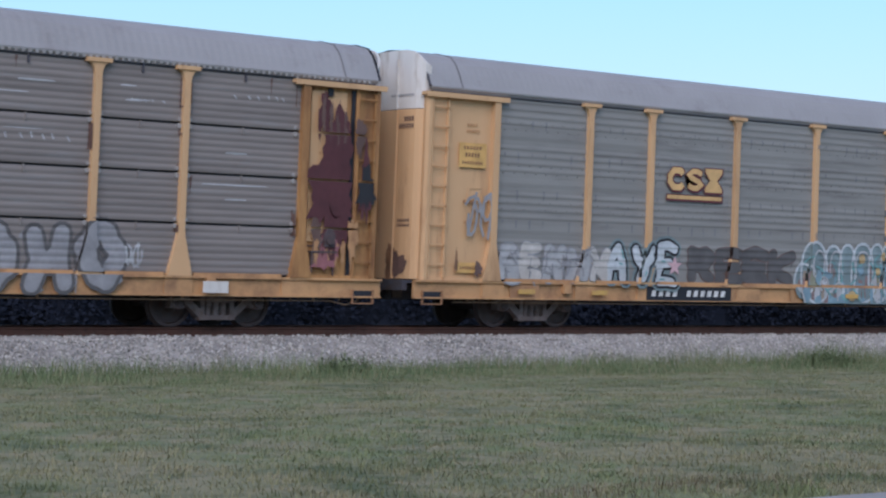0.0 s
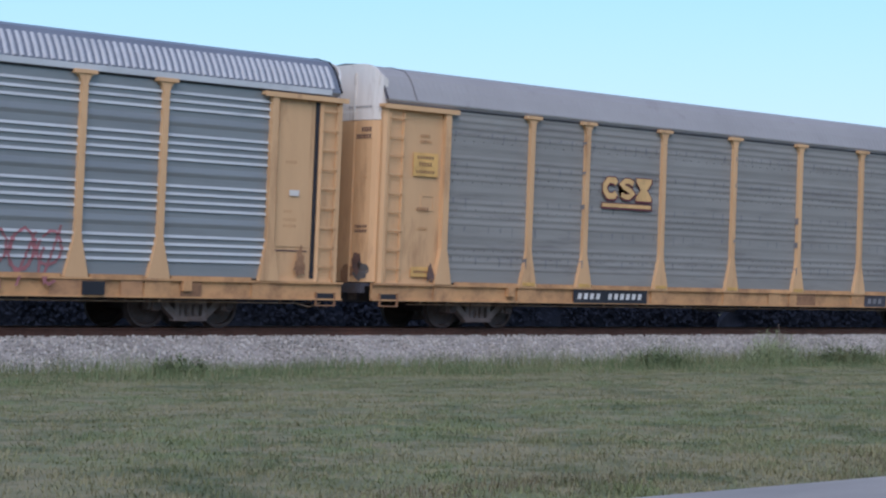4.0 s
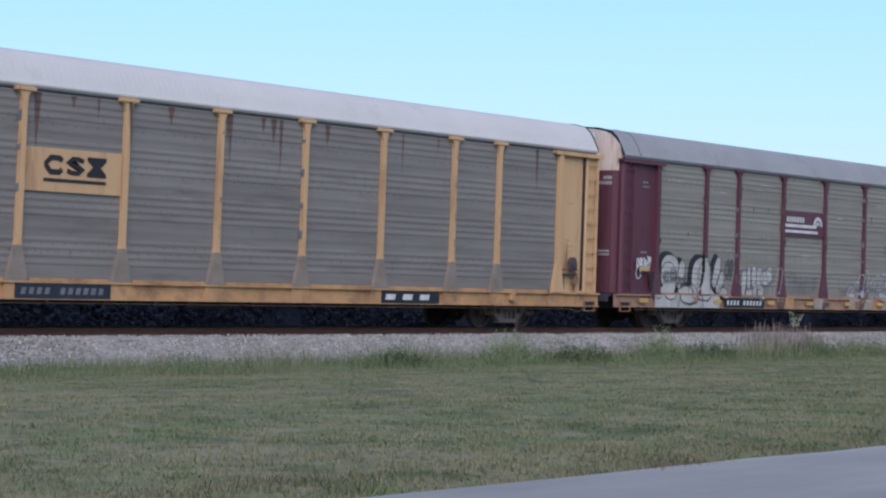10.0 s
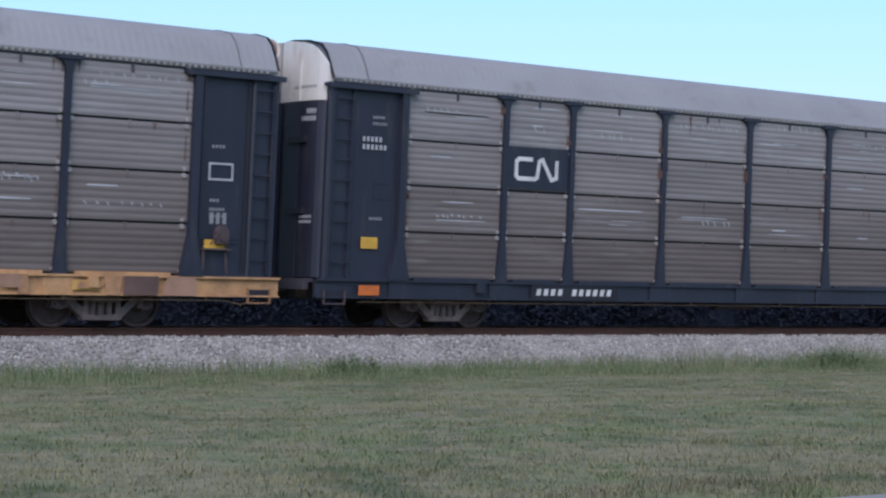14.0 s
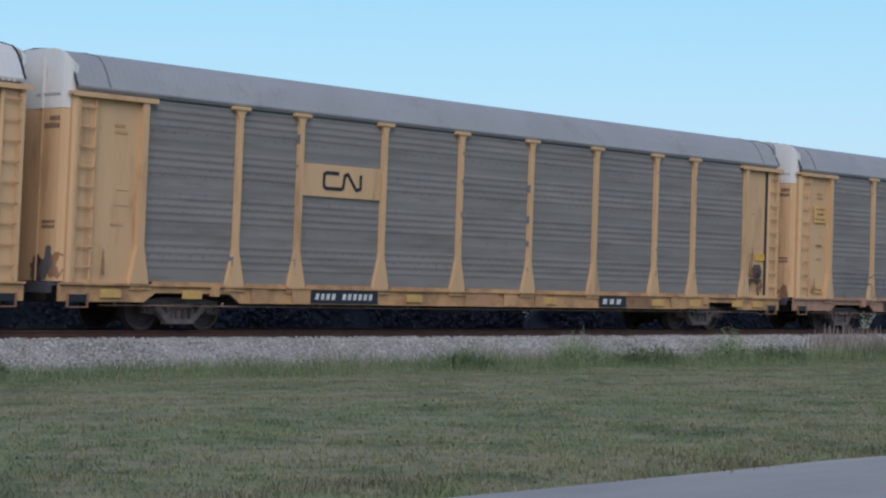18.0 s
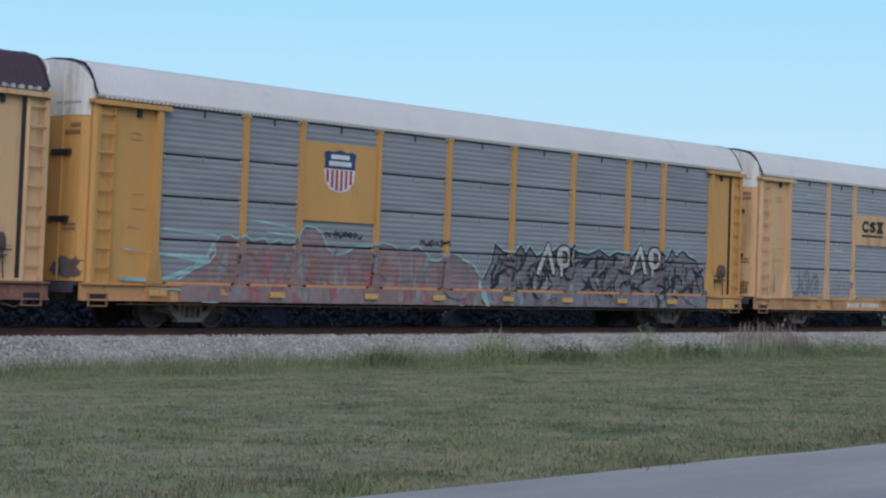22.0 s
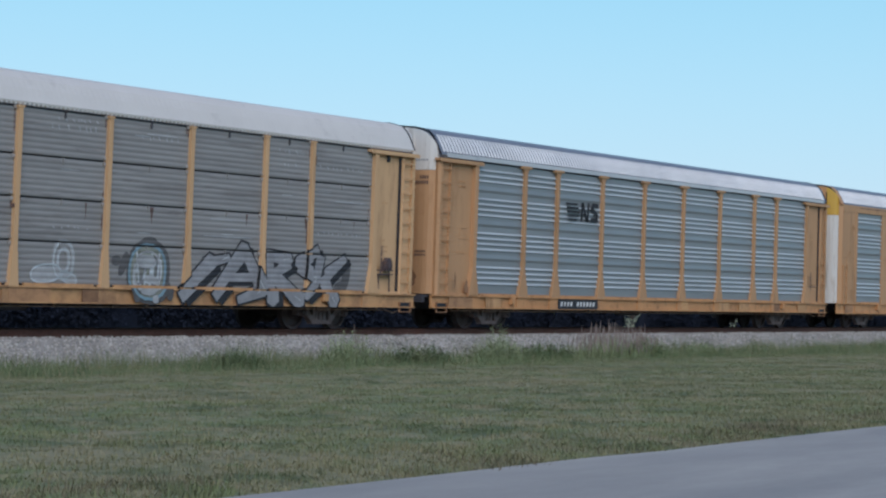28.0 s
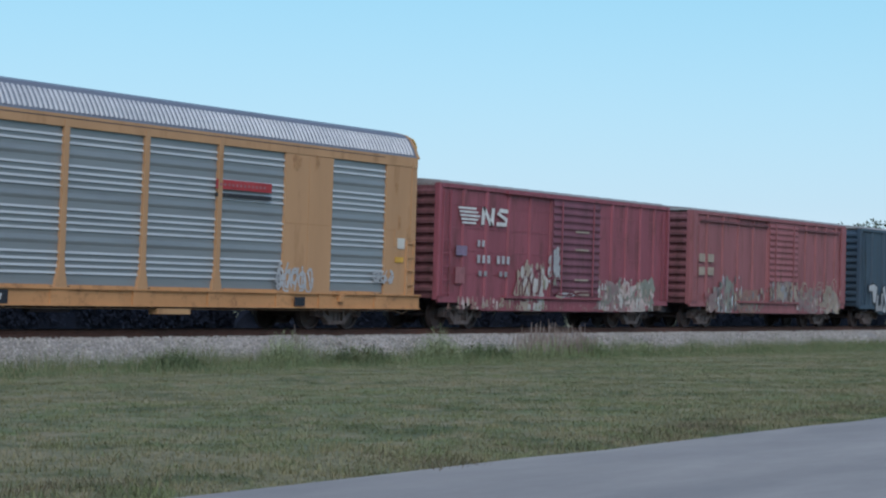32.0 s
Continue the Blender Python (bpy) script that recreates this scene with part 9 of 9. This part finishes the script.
# W
c = autorack(at(20), "yellow", "grey_panel", "rows", "roof_white", flare=None, label="yellow car carrier with grey sheets, shield emblem and mixed graffiti")
plate(c, "placard", -8.63, -6.97, 2.75, 4.85, "yellow", -1.50, "yellow emblem panel")
shield_logo(c, -8.4, 3.0, 1.2, 1.7, -1.52)
scuffs(c, 1041, 80, "ink_scuff")
post_rust(c, 1141, "ink_stain", 0.2)
lettering(c, "ZMEAR", -11.25, -7.1, 0.98, 1.95, ["ink_mauve"], "ink_dim", 291, 0.38, 0.025, 0.05, "ink_violet", 0.06)
tagged(blotch(c, -6.95, 1.2, 0.7, 0.7, "ink_frost", 2911, 0.006, "graffiti_smear"), "pale sprayed patch", kind="stuff")
bubbles(c, -6.4, -5.0, 0.92, 1.75, ["ink_sage"], "ink_pale", 292, 1, "ink_dim", 0.09)
bubbles(c, -4.6, -3.7, 0.95, 1.6, ["ink_grey"], "ink_pale", 2921, 1, "ink_dim", 0.07)
bubbles(c, -3.7, -2.6, 0.85, 1.75, ["ink_grey", "ink_teal"], "ink_pale", 2922, 2, "ink_pale", 0.05)
pale = ((-0.40, 1.28, 0.44, 0.20, -0.1), (0.12, 1.58, 0.30, 0.42, 0.0), (0.12, 1.58, 0.17, 0.25, 0.0), (0.30, 1.18, 0.24, 0.12, 0.3))
tagged(painted(c, "graffiti", [oval(*pale[0]), oval(*pale[3])] + [q for o in pale[1:3] for q in stroke(oval(*o) + oval(*o)[:1], 0.10)], "ink_scuff", 0.010), "pale sprayed rounded figure", kind="stuff")
tagged(painted(c, "graffiti_linework", [q for o in pale for q in stroke(oval(*o) + oval(*o)[:1], 0.035)], "ink_frost", 0.024), "", kind="stuff")
throw_up(c, [(2.80, 1.38, 0.60, 0.64, 0.05)], ["ink_sage"], "ink_sky", 0.07, "ink_ash", (0.05, 0.0), 0.13)
tagged(painted(c, "graffiti_shade", [oval(2.85, 2.05, 0.28, 0.16), oval(2.02, 1.55, 0.12, 0.30, 0.4), oval(1.78, 1.62, 0.16, 0.12), oval(2.4, 0.82, 0.12, 0.16), oval(3.5, 0.95, 0.12, 0.24)], "ink_ash", 0.009), "", kind="stuff")
tagged(painted(c, "graffiti_linework", [oval(2.75, 1.62, 0.30, 0.16), oval(2.95, 1.2, 0.24, 0.10, 0.2), oval(2.75, 0.95, 0.26, 0.12), oval(3.0, 0.74, 0.10, 0.10)] + stroke(oval(2.8, 1.38, 0.42, 0.48) + oval(2.8, 1.38, 0.42, 0.48)[:1], 0.05), "ink_scuff", 0.028), "", kind="stuff")
scrawl(c, 2.35, 3.3, 0.85, 1.95, "ink_frost", 2944, 3, 0.05, -1.68)
scrawl(c, 2.3, 3.2, 1.0, 1.8, "ink_dim", 2945, 2, 0.04, -1.68)
shards(c, [(3.85, 0.78, 5.05, 1.72, 0.30, 0.42), (4.75, 1.62, 5.65, 1.80, 0.30, 0.18), (5.05, 0.80, 6.25, 2.05, 0.26, 0.46), (6.20, 2.05, 6.95, 1.00, 0.30, 0.42), (5.55, 1.30, 6.75, 1.34, 0.20, 0.24), (5.9, 0.75, 6.9, 1.02, 0.20, 0.34), (7.15, 2.02, 7.25, 0.72, 0.32, 0.46), (7.0, 1.92, 8.0, 1.80, 0.26, 0.34), (8.0, 1.74, 7.35, 1.42, 0.34, 0.24), (7.4, 1.38, 8.35, 0.74, 0.36, 0.50), (9.15, 2.10, 8.3, 1.72, 0.26, 0.36), (8.35, 1.66, 9.1, 1.34, 0.36, 0.36), (9.1, 1.28, 8.55, 0.86, 0.34, 0.22), (9.25, 1.95, 9.05, 1.2, 0.34, 0.30), (10.3, 1.92, 9.5, 1.45, 0.20, 0.38), (9.35, 1.42, 9.75, 0.72, 0.40, 0.44)], "ink_grey", "ink_black", "ink_pale")
tagged(painted(c, "graffiti_shade", [oval(10.33, 1.48, 0.17, 0.42, 0.15), oval(10.1, 1.18, 0.26, 0.12, -0.2)], "ink_ash", 0.012), "", kind="stuff")
number_board(c, -7.6, -4.8)
CARS.append(c)
# X
c = autorack(at(21), "orange", "silver", "silver", "roof_silver", label="orange car carrier with bright galvanised sides and dark bar emblem")
horse_logo(c, -6.4, 3.35, 2.05, 0.68, -1.52)
number_board(c, -6.7, -4.3)
CARS.append(c)
# Y, Z
for i in (22, 23):
    c = flush_carrier(at(i) + (0.15 if i == 22 else 0.57), "smooth orange car carrier with silver ribbed panels and a red stripe")
    plate(c, "red_stripe", 3.95, 6.2, 3.62, 3.86, "ink_red", -1.535, "faded red stripe with pale bars")
    plate(c, "dark_stripe", 3.95, 6.2, 3.42, 3.52, "ink_black", -1.535)
    stencil(c, 4.1, 3.70, 1.9, 0.07, 12, "ink_rose", -1.549)
    plate(c, "number_board", 7.3, 7.75, 0.66, 0.9, "black", -1.565)
    number_board(c, -5.6, -3.0)
    plate(c, "fuel_tank", 2.0, 3.2, 0.42, 0.56, "tan", -1.2, "", 0.3)
    if i == 23:
        scrawl(c, 6.5, 8.1, 1.05, 1.75, "ink_pale", 301, 5, 0.06)
        scrawl(c, 10.9, 11.9, 1.3, 1.7, "ink_pale", 302, 3, 0.05)
        scrawl(c, -8.0, -6.6, 1.0, 1.6, "ink_pale", 303, 4, 0.08)
    CARS.append(c)
# boxcars
def faded(car, x0, x1, z0, z1, seed, count, keys=("ink_buff", "ink_pale", "ink_rose", "ink_buff", "ink_sage")):
    """Worn sprayed paint: ragged pale smears with a few thin marks."""
    random.seed(seed)
    spots = [(random.uniform(x0, x1), random.uniform(z0 + 0.1, z1 - 0.25 * (z1 - z0)), random.uniform(0.3, 0.95), random.uniform(0.35, 0.85) * (z1 - z0), random.choice(keys), random.randint(1, 9999)) for _ in range(int(count * 1.5))]
    for k, (bx, bz, bw, bh, key, n) in enumerate(spots):
        tagged(blotch(car, bx, bz, bw, bh, key, n, 0.002 + 0.0015 * k, "graffiti_smear"), "worn pale sprayed paint", kind="stuff")
    scrawl(car, x0, x1, z0 + 0.1, z1, "ink_wine", seed + 5, max(2, count // 3), 0.05, -1.68)


B0 = START + 20.05 * 19 + 19.93 * 13
c = boxcar(B0 - START + 55.05, "box_red", "red-brown boxcar with white bar emblem and faded graffiti", 7.45, 0)
horse_logo(c, -6.6, 3.15, 3.0, 0.62, -1.525, "ink_white")
stencil(c, -5.4, 2.55, 0.5, 0.2, 2, "ink_pale", -1.52)
stencil(c, -5.4, 2.05, 2.0, 0.24, 7, "ink_pale", -1.52, (3,))
stencil(c, -5.3, 1.65, 1.8, 0.16, 6, "ink_grey", -1.52, (2, 3))
plate(c, "pale_patch", -6.6, -6.0, 2.25, 2.55, "ink_violet", -1.52)
plate(c, "pale_patch", -6.6, -6.1, 1.4, 1.9, "ink_rose", -1.52)
for k, (bx, bz, bw, bh, key) in enumerate(((-2.55, 1.28, 1.25, 1.9, "ink_buff"), (-1.65, 1.28, 1.15, 1.9, "ink_bone"), (3.3, 1.05, 2.4, 1.3, "ink_rosegrey"), (4.9, 1.05, 2.8, 1.5, "ink_blush"), (5.9, 1.3, 1.3, 1.3, "ink_sage"), (-0.75, 2.2, 0.7, 1.1, "ink_scuff"))):
    tagged(blotch(c, bx, bz, bw, bh, key, 3150 + k, 0.0008 + 0.0006 * k, "graffiti_smear"), "worn pale sprayed paint", kind="stuff")
worn_paint(c, -3.05, -1.25, 0.64, 2.1, 3110, 60, ("ink_buff", "ink_bone", "ink_buff", "ink_moss", "box_red"), 0.42)
worn_paint(c, -1.1, -0.3, 1.4, 2.7, 3111, 22, ("ink_frost", "ink_buff", "ink_sage"), 0.22)
worn_paint(c, 2.3, 6.3, 0.62, 1.75, 3120, 130, ("ink_blush", "ink_buff", "ink_rose", "ink_bone", "ink_sage"), 0.34)
worn_paint(c, -6.4, -3.2, 0.62, 0.98, 3130, 60, ("ink_rose", "ink_buff", "ink_clay", "ink_blush"), 0.26)
worn_paint(c, -7.0, 6.0, 0.62, 0.80, 3131, 60, ("ink_rose", "ink_clay", "ink_buff"), 0.20)
scrawl(c, -2.9, -1.4, 0.8, 1.95, "ink_wine", 3112, 2, 0.06, -1.68)
scrawl(c, 2.6, 6.2, 0.8, 1.5, "ink_sage", 3122, 5, 0.035, -1.68)
faded(c, -0.8, 2.0, 0.98, 1.25, 314, 6, ("ink_pale", "ink_buff"))
for z in (1.2, 1.6, 2.6, 3.2):
    plate(c, "pale_patch", 0.5, 1.4, z, z + 0.06, "ink_buff", -1.60)
CARS.append(c)
c = boxcar(B0 - START + 71.9, "box_brick", "faded red boxcar with plated sides and worn graffiti", 7.5, 1)
for k in range(2):
    for z in (2.0, 2.5):
        plate(c, "pale_patch", -6.9 + k * 0.75, -6.4 + k * 0.75, z, z + 0.30, "ink_buff", -1.525)
for k, (bx, bz, bw, bh, key) in enumerate(((-5.0, 1.1, 2.2, 1.3, "ink_rosegrey"), (-2.6, 1.05, 2.6, 1.2, "ink_clay"), (0.8, 1.45, 3.2, 0.95, "ink_rosegrey"), (3.6, 1.15, 2.8, 1.2, "ink_rosegrey"), (5.9, 1.15, 2.4, 1.3, "ink_buff"), (-4.2, 1.2, 0.9, 1.9, "ink_sage"))):
    tagged(blotch(c, bx, bz, bw, bh, key, 3250 + k, 0.0008 + 0.0006 * k, "graffiti_smear"), "worn pale sprayed paint", kind="stuff")
worn_paint(c, -6.3, -1.0, 0.64, 1.55, 3210, 120, ("ink_sage", "ink_rosegrey", "ink_dim", "ink_rose", "ink_buff", "ink_clay"), 0.30)
worn_paint(c, -5.2, -3.0, 0.62, 2.0, 3211, 44, ("ink_ash", "ink_sage", "ink_frost"), 0.34)
worn_paint(c, -0.6, 2.2, 1.05, 1.85, 3220, 80, ("ink_chrome", "ink_rosegrey", "ink_buff"), 0.30)
worn_paint(c, 2.3, 7.0, 0.64, 1.7, 3221, 120, ("ink_rosegrey", "ink_buff", "ink_rose", "ink_chrome", "ink_blush"), 0.28)
scrawl(c, 2.6, 6.6, 0.9, 2.0, "ink_buff", 3222, 5, 0.035, -1.68)
for k in range(5):
    tagged(blotch(c, -0.2 + k * 0.5, 1.45, 0.8, 0.7, ("ink_stain", "ink_buff", "ink_grey")[k % 3], 3230 + k, 0.004 + 0.001 * k, "graffiti_smear"), "faded brown and grey sprayed paint", kind="stuff")
CARS.append(c)
c = boxcar(B0 - START + 88.8, "box_blue", "dark blue boxcar with pale graffiti", 7.5, 2)
sprayed(c, -6.6, -2.0, 0.75, 1.8, ["ink_pale", "ink_grey"], "ink_black", 331, 4, None, -1.60)
CARS.append(c)


# dark runs below the rivets of the finely ribbed sides
for n, c in enumerate(CARS):
    if STYLE.get(c.name, ("flat",))[0] == "fine":
        rib_spots(c, 4000 + n, (4.45, 3.75, 2.95, 2.3, 1.62), "ink_dim", 0.75)


# ---- movement ----
def run(t):
    """How far the train has gone at t seconds."""
    return 19.93 * t if t < 13 else 19.93 * 13 + 20.05 * (t - 13)


def motions():
    for c in CARS:
        x = c.matrix_basis.translation.x
        walk(c, [(t, pose(x - run(t), 0, 0)) for t in (0, 4, 8, 12, 13, 14, 16, 20, 24, 28, 32)])
    # the axles roll while they pass along the near stretch of the line
    for axle, place, start in AXLES:
        times = [k / FPS for k in range(int(32 * FPS) + 1) if 6 < start - run(k / FPS) < 92]
        first, last = (times[0], times[-1]) if times else (0, 0)
        rows = [(0, 0.0)] * (first > 0) + [(t, (run(t) - run(first)) / RADIUS) for t in times] + [(32, (run(last) - run(first)) / RADIUS)] * (last < 32)
        walk(axle, [(t, pose(place, 0, RADIUS, 0, -math.degrees(a) % 360, 0)) for t, a in rows])


motions()
